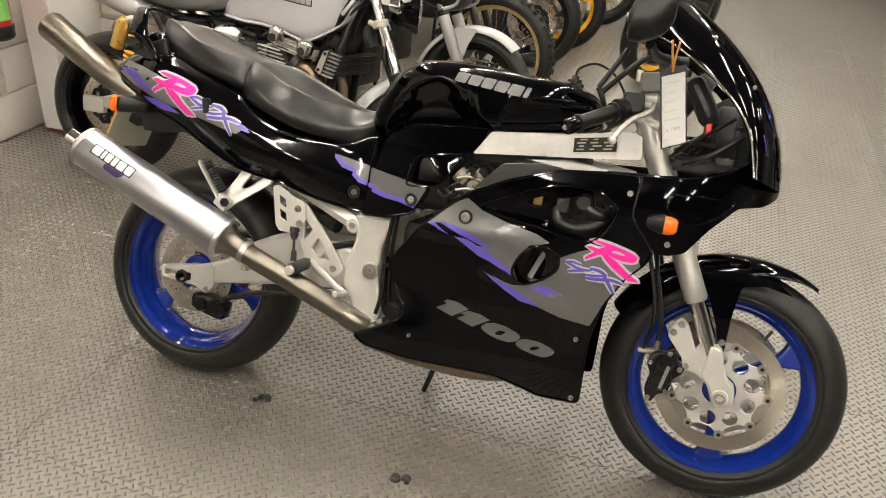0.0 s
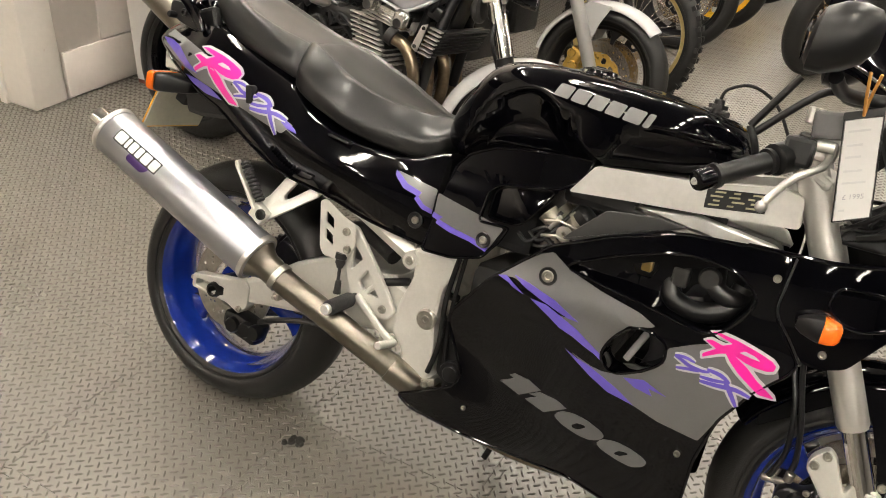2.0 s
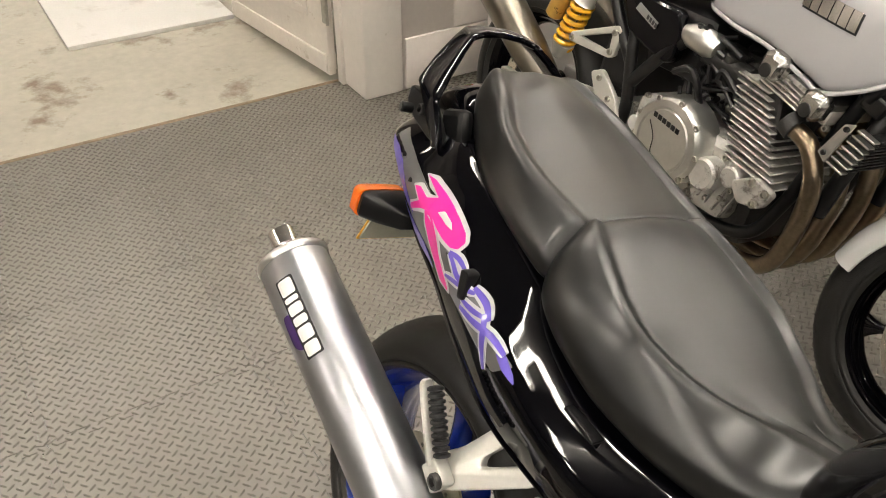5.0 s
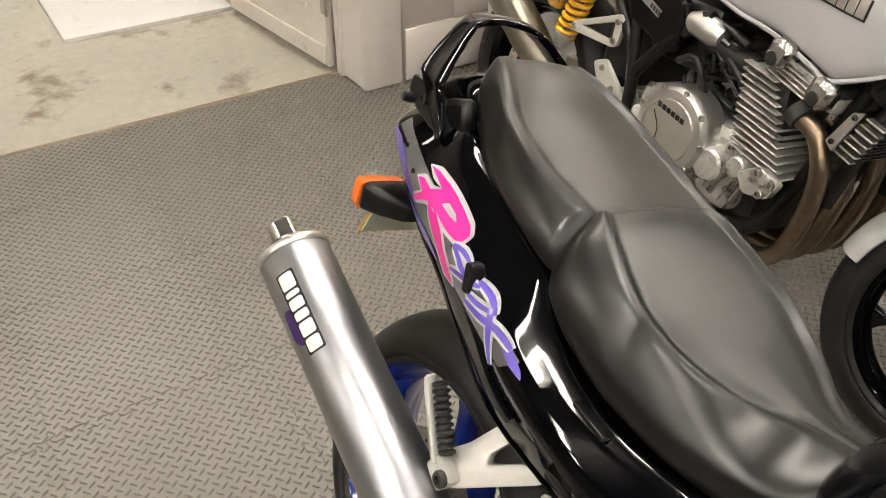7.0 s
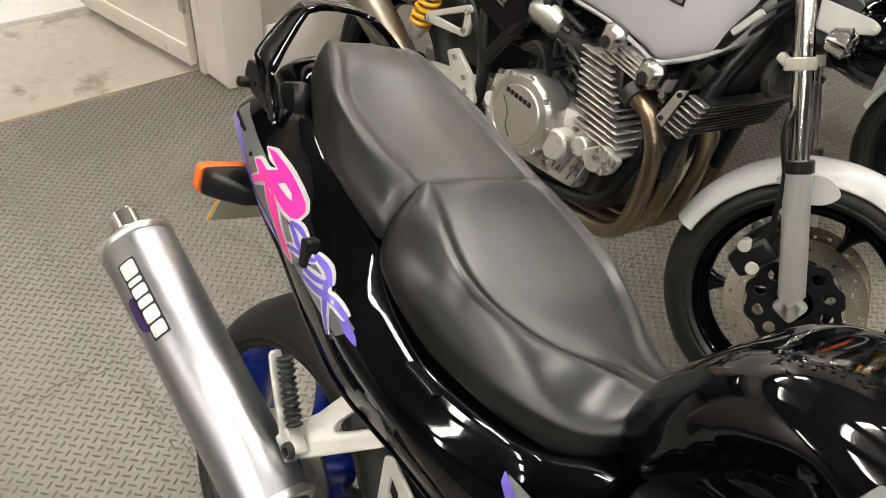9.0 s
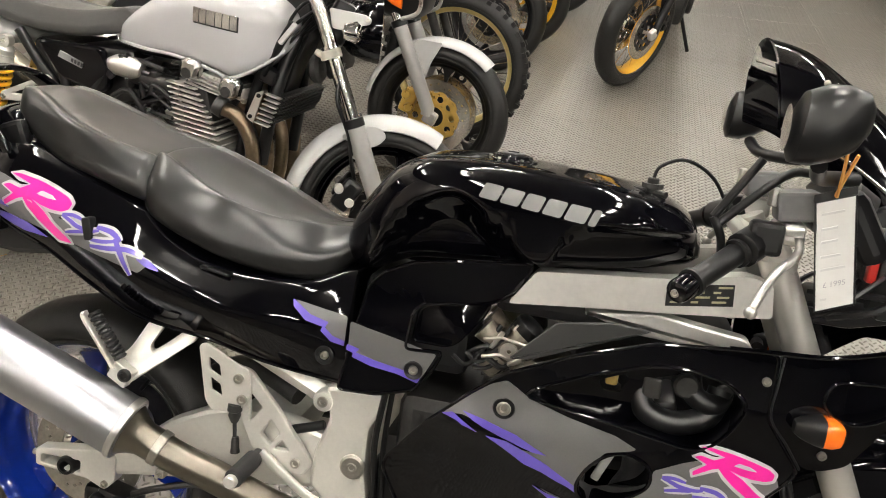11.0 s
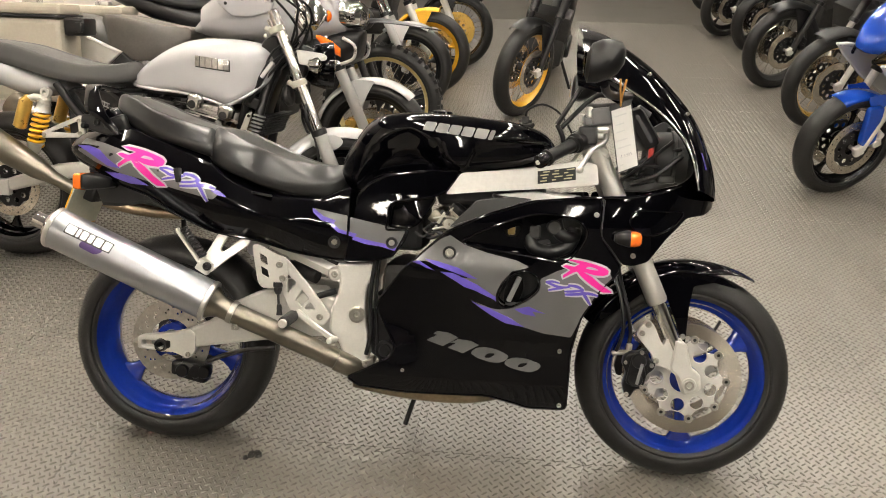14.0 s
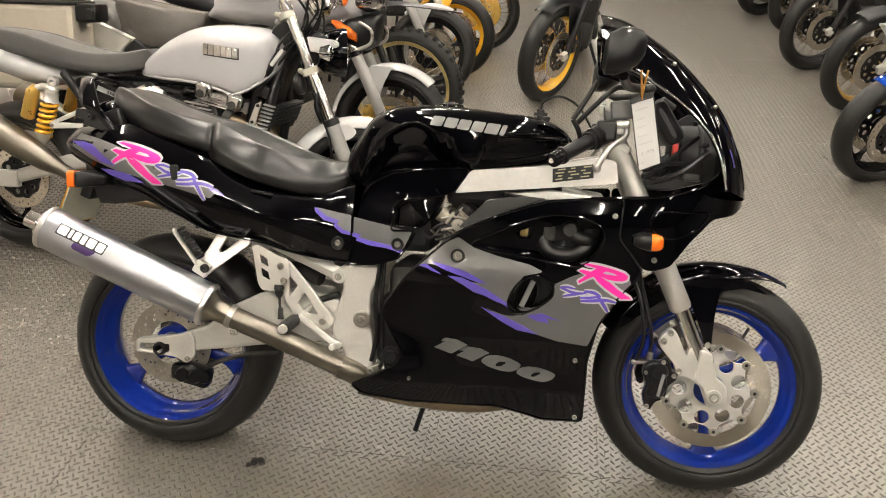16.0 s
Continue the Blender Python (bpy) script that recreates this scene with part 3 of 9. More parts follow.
def tyre_mesh(R, w, bead=0.222, groove=True):
    bm = B()
    h = w / 2
    half = [(bead, h * 0.80), (bead + 0.008, h * 0.92), (bead + 0.013, h * 0.93), (bead + 0.016, h * 0.915), (bead + 0.22 * (R - bead), h * 0.97), (bead + 0.36 * (R - bead), h), (bead + 0.54 * (R - bead), h * 0.935), (bead + 0.77 * (R - bead), h * 0.72), (bead + 0.93 * (R - bead), h * 0.40), (R, h * 0.0)]
    line = smooth_line([Vector((a, b, 0)) for a, b in half], 3)
    prof = [(p.x, p.y) for p in line] + [(p.x, -p.y) for p in reversed(line[:-1])]
    prof += [(bead + 0.012, -h * 0.72), (bead + 0.012, h * 0.72)]
    lathe(bm, prof, n=72)
    return bm


def tread_grooves(parent, R, w, n=26, seed=0):
    """Curved dark slots across the tread, laid just into its surface."""
    bm = B()
    h = w / 2
    for k in range(n):
        for s in (-1, 1):
            a0 = 2 * math.pi * (k + (0.5 if s > 0 else 0)) / n
            pts = []
            for q in range(7):
                u = 0.18 + 0.62 * q / 6
                y = s * h * u
                rr = R - (R - 0.222) * (0.235 * (u / 0.72) ** 2.05) + 0.0008
                a = a0 + 0.16 * (u ** 1.6)
                pts.append((rr, y, a))
            lo, hi = [], []
            for rr, y, a in pts:
                lo.append((rr * math.cos(a), y, rr * math.sin(a)))
                q = 0.003 + 0.009 * math.sin(math.pi * min(1.0, (abs(y) / h - 0.16) / 0.66))
                hi.append((rr * math.cos(a + q), y, rr * math.sin(a + q)))
            grid_faces(bm, [lo, hi], False)
    return tagged(part("tread_groove", bm, "ink", parent), kind="stuff")


def rim_mesh(w):
    bm = B()
    h = w / 2
    half = [(0.2315, h * 0.93), (0.2318, h * 0.985), (0.2295, h * 1.015), (0.2255, h * 1.01), (0.2225, h * 0.97), (0.2205, h * 0.90), (0.2165, h * 0.82), (0.2120, h * 0.74), (0.2085, h * 0.62), (0.2060, h * 0.50), (0.1985, h * 0.36), (0.1925, h * 0.22), (0.1905, 0.0)]
    prof = half + [(r, -y) for r, y in reversed(half[:-1])] + [(0.214, -h * 0.5), (0.214, h * 0.5)]
    lathe(bm, prof, n=72)
    return bm


def spoke_mesh(ang, r0=0.040, r1=0.196, w0=0.052, w1=0.058, t=0.05):
    """A hollow-looking cast spoke, waisted in the middle and flared into the rim."""
    bm = B()
    rings = []
    for k in range(9):
        q = k / 8
        r = r0 + (r1 - r0) * q
        w = w0 * (1 - q) + w1 * q - 0.026 * math.sin(math.pi * q) ** 0.8 + (0.03 * max(0, q - 0.8) / 0.2)
        d = t * (1 - 0.35 * math.sin(math.pi * q * 0.5)) / 2
        ring = []
        for i in range(16):
            a = 2 * math.pi * i / 16
            cy, cz = math.copysign(abs(math.cos(a)) ** 0.6, math.cos(a)), math.copysign(abs(math.sin(a)) ** 0.6, math.sin(a))
            ring.append(Vector((r, d * cy, w / 2 * cz)))
        rings.append(ring)
    grid_faces(bm, rings)
    bmesh.ops.rotate(bm, cent=(0, 0, 0), matrix=Matrix.Rotation(-radians(ang), 3, "Y"), verts=bm.verts)
    return bm


def cast_wheel(parent, at, R, w, rim_w, a0, rim_mat="blue", n_spokes=3, name="wheel"):
    wh = sub(name, parent, at)
    part("tyre", tyre_mesh(R, w), "rubber", wh, "worn black road tyre")
    part("rim", rim_mesh(rim_w), rim_mat, wh)
    for k in range(n_spokes):
        part("spoke", spoke_mesh(a0 + 360 / n_spokes * k), rim_mat, wh)
    bm = B()
    lathe(bm, [(0.020, -0.055), (0.048, -0.055), (0.052, -0.045), (0.056, 0), (0.052, 0.045), (0.048, 0.055), (0.020, 0.055)], n=36)
    part("hub", bm, rim_mat, wh)
    return wh


def brake_disc(parent, y, ro, ri, mat_name="disc", holes=0, slots=False, name="brake_disc"):
    bm = B()
    hs = []
    rng = [(0.34, 0.0), (0.66, 0.13), (0.5, 0.26)]
    for k in range(holes):
        q, sh = rng[k % 3]
        a = 2 * math.pi * (k + sh) / holes
        r = ri + (ro - ri) * q
        hs.append(ring_pts(0.0042, 7, (r * math.cos(a), r * math.sin(a))))
    plate(bm, ring_pts(ro, 64), y - 0.0025, y + 0.0025, [ring_pts(ri, 48)] + hs)
    return part(name, bm, mat_name, parent, "ground steel brake disc")


# wheels
fw = cast_wheel(bike, (0.741, 0, 0.306), 0.298, 0.122, 0.100, 33.0, name="front_wheel")
rw = cast_wheel(bike, (-0.742, 0, 0.312), 0.308, 0.178, 0.150, 100.0, name="rear_wheel")
tread_grooves(fw, 0.298, 0.122, 24)
tread_grooves(rw, 0.308, 0.178, 22)
for w, r in ((fw, 0.208), (rw, 0.208)):
    bm = B()
    a = radians(58)
    rod(bm, (0.185 * math.cos(a), -0.01, 0.185 * math.sin(a)), (0.155 * math.cos(a), -0.02, 0.155 * math.sin(a)), 0.0045, 8)
    part("valve", bm, "satin", w, "black rubber valve stem")
for y, s in ((-0.066, -1), (0.066, 1)):
    brake_disc(fw, y, 0.155, 0.1205)
    bm = B()
    hs = [ring_pts(0.0190, 18, (0.076 * math.cos(a), 0.076 * math.sin(a))) for a in [2 * math.pi * (k + 0.5) / 9 for k in range(9)]]
    scal = []
    for k in range(72):
        a = 2 * math.pi * k / 72
        r = 0.0985 + 0.0045 * math.cos(9 * a) + 0.0125 * max(0.0, math.cos(9 * a)) ** 3
        scal.append((r * math.cos(a), r * math.sin(a)))
    plate(bm, scal, y - 0.004 + 0.003 * s, y + 0.004 + 0.003 * s, hs + [ring_pts(0.040, 30)], 0.001)
    carrier = part("disc_carrier", bm, "carrier", fw, "bright drilled disc carrier")
    for k in range(9):
        a = 2 * math.pi * k / 9
        bm = B()
        yy = y + s * 0.004
        lathe(bm, [(0.005, yy), (0.005, yy + s * 0.007), (0.0100, yy + s * 0.007), (0.0115, yy + s * 0.005), (0.0115, yy)], (0.113 * math.cos(a), 0, 0.113 * math.sin(a)), 16)
        part("bobbin", bm, "bolt", carrier)
        # black disc carries the shade of the bobbin's centre hole
        bm = B()
        lathe(bm, [(0.0001, yy + s * 0.0045), (0.0055, yy + s * 0.0045)], (0.113 * math.cos(a), 0, 0.113 * math.sin(a)), 12, closed=False)
        part("bobbin_hole_shade", bm, "ink", carrier)
brake_disc(rw, -0.060, 0.118, 0.062, "bolt", holes=42)
brake_disc(rw, 0.085, 0.105, 0.06, "dark", name="sprocket")
bm = B()
lathe(bm, [(0.012, -0.14), (0.012, -0.05), (0.030, -0.05), (0.030, -0.095), (0.022, -0.10), (0.022, -0.125), (0.017, -0.14)], n=20)
part("axle", bm, "satin", rw, "dark axle nut")
bm = B()
lathe(bm, [(0.008, -0.146), (0.008, -0.06), (0.013, -0.06), (0.013, -0.146)], n=20)
part("axle", bm, "bolt", fw, "hollow steel axle end")
# black disc stands in for the shade inside the hollow axle
bm = B()
lathe(bm, [(0.0001, -0.132), (0.0085, -0.132)], n=16, closed=False)
part("axle_bore_shade", bm, "ink", fw)

# forks, both sides
TOP, BOT = Vector((0.462, 0, 0.915)), Vector((0.703, 0, 0.405))
for s in (-1, 1):
    y = 0.108 * s
    fork = sub("fork_leg", bike)
    P = lambda k: TOP.lerp(BOT, k) + Vector((0, y, 0))
    bm = B()
    tube(bm, [P(-0.08), P(0.0), P(0.70), P(0.76), P(0.775)], [0.027, 0.027, 0.0275, 0.0275, 0.024], 24)
    part("outer_tube", bm, "anodised", fork)
    bm = B()
    tube(bm, [P(0.76), P(1.03)], 0.0205, 24)
    part("chrome_tube", bm, "chrome", fork, "chrome fork tube")
    bm = B()
    foot = rounded([(0.668, 0.404), (0.676, 0.428), (0.715, 0.430), (0.733, 0.397), (0.749, 0.349), (0.771, 0.332), (0.775, 0.290), (0.730, 0.272), (0.708, 0.327), (0.678, 0.346), (0.646, 0.352), (0.640, 0.378), (0.597, 0.428), (0.602, 0.450), (0.624, 0.474), (0.640, 0.463)], 0.009)
    plate(bm, foot, y - 0.017, y + 0.010, (), 0.003)
    plate(bm, rounded([(0.690, 0.345), (0.700, 0.425), (0.728, 0.418), (0.745, 0.352), (0.771, 0.334), (0.774, 0.292), (0.731, 0.275), (0.712, 0.327)], 0.009), y - 0.028 if s < 0 else y - 0.016, y + 0.016 if s < 0 else y + 0.028, (), 0.004)
    lathe(bm, [(0.010, y + s * 0.034), (0.018, y + s * 0.034), (0.020, y + s * 0.030), (0.020, y - s * 0.02), (0.010, y - s * 0.02)], (0.741, 0, 0.306), 20)
    foot_ob = part("axle_foot", bm, "alu", fork, "cast silver axle clamp")
    for x, z in ((0.625, 0.461), (0.610, 0.438), (0.652, 0.364)):
        bm = B()
        bolt_head(bm, (x, y - 0.017 if s < 0 else y + 0.010, z), 0.0085, 0.007, sign=-1 if s < 0 else 1)
        part("bolt", bm, "bolt", foot_ob)
    # caliper
    cal = sub("brake_caliper", fork)
    bm = B()
    body = rounded([(0.583, 0.384), (0.604, 0.384), (0.622, 0.396), (0.630, 0.380), (0.634, 0.366), (0.652, 0.358), (0.648, 0.341), (0.630, 0.325), (0.622, 0.288), (0.600, 0.280), (0.588, 0.257), (0.574, 0.262), (0.566, 0.290), (0.574, 0.325), (0.562, 0.350), (0.566, 0.372)], 0.006)
    plate(bm, body, y - 0.026 if s < 0 else y - 0.01, y + 0.010 if s < 0 else y + 0.026, (), 0.005)
    plate(bm, rounded([(0.572, 0.300), (0.600, 0.290), (0.628, 0.318), (0.612, 0.380), (0.586, 0.376)], 0.01), y - 0.034 if s < 0 else y + 0.02, y - 0.02 if s < 0 else y + 0.034, (), 0.005)
    for zz, xx in ((0.362, 0.605), (0.312, 0.599)):
        lathe(bm, [(0.0001, y + s * 0.036), (0.018, y + s * 0.036), (0.021, y + s * 0.03), (0.021, y)], (xx, 0, zz), 20, closed=False)
    part("caliper_body", bm, "satin", cal)
    if s < 0:
        bm = B()
        plate(bm, [(0.598, 0.300), (0.606, 0.298), (0.618, 0.356), (0.610, 0.358)], y - 0.0382, y - 0.036)
        part("mark", bm, "mark", cal, "pale grey maker's bar")
    for x, z, r in ((0.578, 0.268, 0.006), (0.612, 0.386, 0.006), (0.570, 0.356, 0.005), (0.640, 0.352, 0.006), (0.616, 0.292, 0.005)):
        bm = B()
        bolt_head(bm, (x, y + s * 0.026, z), r, 0.006, sign=s)
        part("bolt", bm, "bolt", cal)
    # brake hose
    bm = B()
    bend(bm, [(0.545, y * 0.9, 0.372), (0.552, y * 1.05, 0.40), (0.560, y * 1.1, 0.45), (0.548, y * 1.05, 0.53), (0.525, y * 0.9, 0.60), (0.50, y * 0.7, 0.72)], 0.0055, 8)
    part("brake_hose", bm, "satin", fork, "black brake hose")
    bm = B()
    bend(bm, [(0.575, y * 0.9, 0.385), (0.580, y * 1.1, 0.43), (0.568, y * 1.1, 0.50), (0.545, y * 0.95, 0.58), (0.53, y * 0.7, 0.66)], 0.0055, 8)
    part("brake_hose", bm, "satin", fork, "black brake hose")
    bm = B()
    rod(bm, (0.535, y * 0.95, 0.372), (0.585, y * 0.95, 0.378), 0.007, 10, 0.002)
    rod(bm, (0.578, y * 1.08, 0.386), (0.580, y * 1.1, 0.405), 0.008, 10, 0.002)
    part("hose_union", bm, "bolt", fork, "zinc hose union")

# front fender
fender = sub("front_fender", bike)
bm = B()
sec = []
for q in range(31):
    a = math.pi * (q / 30 - 0.5)
    sec.append((0.296 + 0.031 * max(0.0, math.cos(a)), 0.078 * math.sin(a)))
inner = [(r - 0.004, y * 0.95) for r, y in reversed(sec)]
lathe(bm, sec + inner, (0.741, 0, 0.306), 40, arc=(57, 152))
for v in bm.verts:
    dx, dz = v.co.x - 0.741, v.co.z - 0.306
    r, a = math.hypot(dx, dz), math.degrees(math.atan2(dz, dx))
    k = step01(88, 57, a)
    r2 = r + k * 0.9 * max(0.0, 0.322 - r) + 0.006 * k
    v.co = (0.741 + dx * r2 / r, v.co.y * (1 - 0.55 * k), 0.306 + dz * r2 / r)
part("fender_top", bm, "black", fender)
for s in (-1, 1):
    bm = B()
    o = rounded([(0.862, 0.566), (0.80, 0.580), (0.745, 0.568), (0.735, 0.50), (0.732, 0.40), (0.722, 0.395), (0.706, 0.46), (0.672, 0.54), (0.62, 0.548), (0.545, 0.49), (0.50, 0.455), (0.496, 0.475), (0.56, 0.543), (0.64, 0.5865), (0.74, 0.604), (0.82, 0.594)], 0.008)
    skin(bm, o, lambda x, z: s * (0.0785 + 0.010 * step01(0.60, 0.45, z)), (), 0.004, 0.02)
    part("fender_side", bm, "black", fender)
    bm = B()
    bolt_head(bm, (0.724, s * 0.09, 0.428), 0.008, 0.005, sign=s)
    part("bolt", bm, "bolt", fender)

# ---- fairing ----
WTAB = [(0.18, 0.140), (0.25, 0.163), (0.35, 0.178), (0.45, 0.198), (0.55, 0.216), (0.64, 0.222), (0.72, 0.228), (0.80, 0.223), (0.90, 0.205)]


def fair_w(x, z):
    """Half-width of the fairing."""
    w = smooth_table(WTAB, z)[0]
    w *= 1.0 - 0.16 * step01(0.12, -0.16, x) * step01(0.30, 0.44, z)
    if x > 0.42:
        k = (x - 0.42) / 0.372
        w *= max(0.0, 1 - k ** 2.4) ** 0.5
    w -= 0.010 * step01(0.55, 0.48, z) * step01(0.0, 0.3, x)
    w += 0.010 * math.exp(-((z - 0.60) / 0.03) ** 2) * step01(0.45, 0.1, x)
    return w


fy = lambda x, z: -fair_w(x, z)
hole1 = [tuple(p[:2]) for p in smooth_line([(0.118, 0.668, 0), (0.175, 0.702, 0), (0.245, 0.732, 0), (0.315, 0.752, 0), (0.390, 0.748, 0), (0.428, 0.728, 0), (0.438, 0.702, 0), (0.415, 0.655, 0), (0.380, 0.630, 0), (0.330, 0.634, 0), (0.250, 0.646, 0), (0.170, 0.656, 0)], 4, True)]
hole2 = [tuple(p[:2]) for p in smooth_line([(0.214, 0.525, 0), (0.226, 0.562, 0), (0.252, 0.592, 0), (0.285, 0.601, 0), (0.318, 0.585, 0), (0.322, 0.552, 0), (0.29, 0.520, 0), (0.25, 0.498, 0), (0.226, 0.502, 0)], 5, True)]
outline_side = rounded([(-0.104, 0.495), (-0.04, 0.581), (0.026, 0.646), (0.078, 0.694), (0.181, 0.744), (0.298, 0.784), (0.40, 0.795), (0.470, 0.800), (0.472, 0.700), (0.530, 0.625), (0.521, 0.604), (0.478, 0.556), (0.437, 0.476), (0.418, 0.381), (0.417, 0.215), (0.312, 0.211), (0.280, 0.221), (0.201, 0.240), (-0.037, 0.236), (-0.158, 0.246), (-0.191, 0.268), (-0.130, 0.299), (-0.066, 0.336), (-0.056, 0.368), (-0.092, 0.429), (-0.112, 0.470)], 0.014, 4)
fair = sub("side_fairing", bike)
bm = B()
skin(bm, outline_side, fy, (hole1, hole2), 0.005, 0.02)
left = mirrored(bm)
part("panel", bm, "black", fair, angle=50)
part("panel", left, "black", fair, angle=50)
# rolled lips round the openings
for loop in (hole1, hole2):
    bm = B()
    n = len(loop)
    rings = []
    cx, cz = sum(p[0] for p in loop) / n, sum(p[1] for p in loop) / n
    for k, (sc, dy) in enumerate(((1.0, 0.0), (0.985, -0.002), (0.965, 0.004), (0.95, 0.03), (0.93, 0.055))):
        rings.append([Vector((cx + (x - cx) * sc, fy(x, z) + dy, cz + (z - cz) * sc)) for x, z in loop])
    grid_faces(bm, rings, True, False)
    part("opening_lip", bm, "black", fair)


# recessed inner panel of the scoop, open towards the front
bm = B()
inner = rounded([(0.105, 0.664), (0.175, 0.712), (0.25, 0.742), (0.335, 0.762), (0.40, 0.755), (0.36, 0.735), (0.30, 0.715), (0.30, 0.690), (0.335, 0.655), (0.36, 0.632), (0.25, 0.636), (0.16, 0.648)], 0.012)
vent = rounded([(0.222, 0.700), (0.262, 0.716), (0.268, 0.708), (0.258, 0.684), (0.232, 0.684)], 0.004)
skin(bm, inner, lambda x, z: fy(x, z) + 0.016 + 0.03 * step01(0.10, 0.30, x), (vent,), 0.003, 0.03)
part("scoop_panel", bm, "black", fair)
bm = B()
box(bm, (0.243, -0.165, 0.70), (0.02, 0.02, 0.022), 0.004)
part("reservoir_window", bm, mat("aged_fluid_window", (0.30, 0.20, 0.05), 0.4), fair, "yellowish fluid window")


def bead(name, pts, f, parent, r=0.0028, closed=False, off=0.0005, material="black"):
    """A rounded lip that follows the edge of a panel."""
    bm = B()
    line = list(pts) + ([pts[0], pts[1]] if closed else [])
    tube(bm, [Vector((x, f(x, z) - off, z)) for x, z in line], r, 8)
    return part(name, bm, material, parent)


def decal(points, material, parent, f, lift=0.0016, rnd=0.004, name="decal", step=0.02, label=""):
    bm = B()
    drape(bm, rounded(points, rnd, 2) if rnd else points, f, lift, step)
    return part(name, bm, material, parent, label)


def grown(pts, d):
    """An outline pushed outwards by d from its middle line."""
    n = len(pts)
    area = sum(pts[i][0] * pts[(i + 1) % n][1] - pts[(i + 1) % n][0] * pts[i][1] for i in range(n))
    sg = 1 if area > 0 else -1
    out = []
    for i in range(n):
        a, b, c = Vector(pts[i - 1]), Vector(pts[i]), Vector(pts[(i + 1) % n])
        n1, n2 = (b - a).normalized(), (c - b).normalized()
        q = Vector((n1.y + n2.y, -n1.x - n2.x)) * sg
        out.append(tuple(b + q.normalized() * d))
    return out


decal([(-0.012, 0.606), (0.030, 0.646), (0.060, 0.672), (0.085, 0.684), (0.125, 0.660), (0.187, 0.642), (0.262, 0.627), (0.296, 0.612), (0.285, 0.607), (0.250, 0.598), (0.224, 0.560), (0.211, 0.523), (0.162, 0.548), (0.112, 0.573), (0.152, 0.573), (0.094, 0.592), (0.045, 0.606), (0.020, 0.612)], "grey", fair, fy, label="dark metallic grey band")
decal([(0.158, 0.508), (0.200, 0.493), (0.221, 0.490), (0.250, 0.495), (0.292, 0.516), (0.326, 0.551), (0.326, 0.582), (0.366, 0.604), (0.411, 0.622), (0.500, 0.618), (0.510, 0.592), (0.470, 0.545), (0.440, 0.485), (0.416, 0.424), (0.341, 0.431), (0.283, 0.447), (0.206, 0.482)], "grey", fair, fy, label="dark metallic grey band")
# torn violet strokes along the edges of the grey bands
for o in ([(0.020, 0.618), (0.056, 0.613), (0.110, 0.600), (0.162, 0.572), (0.140, 0.573), (0.118, 0.580), (0.094, 0.588), (0.056, 0.600), (0.040, 0.606)], [(-0.014, 0.606), (0.004, 0.612), (0.048, 0.588), (0.022, 0.594), (0.012, 0.600)], [(0.062, 0.586), (0.097, 0.585), (0.162, 0.556), (0.211, 0.526), (0.222, 0.508), (0.201, 0.521), (0.182, 0.528), (0.156, 0.540), (0.128, 0.548), (0.102, 0.564)], [(0.146, 0.511), (0.170, 0.500), (0.195, 0.493), (0.256, 0.466), (0.292, 0.445), (0.262, 0.450), (0.240, 0.453), (0.203, 0.472), (0.172, 0.492)], [(0.262, 0.494), (0.299, 0.504), (0.345, 0.486), (0.310, 0.490), (0.320, 0.477), (0.285, 0.482)]):
    decal(o, "violet", fair, fy, 0.0026, 0.0015, label="torn violet stroke")


SLASH = [(-0.849, 0.853), (-0.838, 0.857), (-0.815, 0.851), (-0.797, 0.860), (-0.821, 0.868), (-0.839, 0.874), (-0.823, 0.875), (-0.790, 0.869), (-0.770, 0.864), (-0.745, 0.856), (-0.722, 0.847), (-0.712, 0.838), (-0.715, 0.827), (-0.727, 0.823), (-0.748, 0.824), (-0.770, 0.829), (-0.787, 0.836), (-0.799, 0.839), (-0.818, 0.833), (-0.849, 0.816), (-0.850, 0.824), (-0.826, 0.841)]
SLASH_EYE = [(-0.782, 0.846), (-0.773, 0.852), (-0.752, 0.847), (-0.742, 0.840), (-0.757, 0.841)]
SLASH_LEG = [(-0.808, 0.838), (-0.792, 0.839), (-0.763, 0.820), (-0.740, 0.798), (-0.708, 0.775), (-0.704, 0.770), (-0.733, 0.771), (-0.752, 0.784), (-0.777, 0.803), (-0.796, 0.822)]
# strokes of the violet scribble: points and half-widths
SCRIBBLE = [([(-0.722, 0.819), (-0.704, 0.811), (-0.690, 0.804), (-0.664, 0.800), (-0.648, 0.803)], 0.0042), ([(-0.722, 0.820), (-0.702, 0.821), (-0.680, 0.815)], 0.0036), ([(-0.714, 0.790), (-0.690, 0.795), (-0.668, 0.797)], 0.0036),
            ([(-0.654, 0.808), (-0.626, 0.803), (-0.606, 0.790)], 0.0046), ([(-0.664, 0.786), (-0.638, 0.786), (-0.612, 0.790)], 0.0040), ([(-0.617, 0.794), (-0.602, 0.772), (-0.582, 0.736)], 0.0052), ([(-0.662, 0.775), (-0.629, 0.776), (-0.592, 0.779), (-0.562, 0.771)], 0.0050)]


def stroke(pts, w):
    """The outline of a brush stroke that thins towards its ends."""
    line = [Vector(p[:2]) for p in smooth_line([(x, y, 0) for x, y in pts], 3)]
    n = len(line) - 1
    one, two = [], []
    for i, p in enumerate(line):
        d = (line[min(i + 1, n)] - line[max(i - 1, 0)]).normalized()
        q = w * (0.30 + 0.70 * math.sin(math.pi * (0.12 + 0.80 * i / n)) ** 0.7)
        one.append(tuple(p + Vector((-d.y, d.x)) * q))
        two.append(tuple(p - Vector((-d.y, d.x)) * q))
    return one + two[::-1]


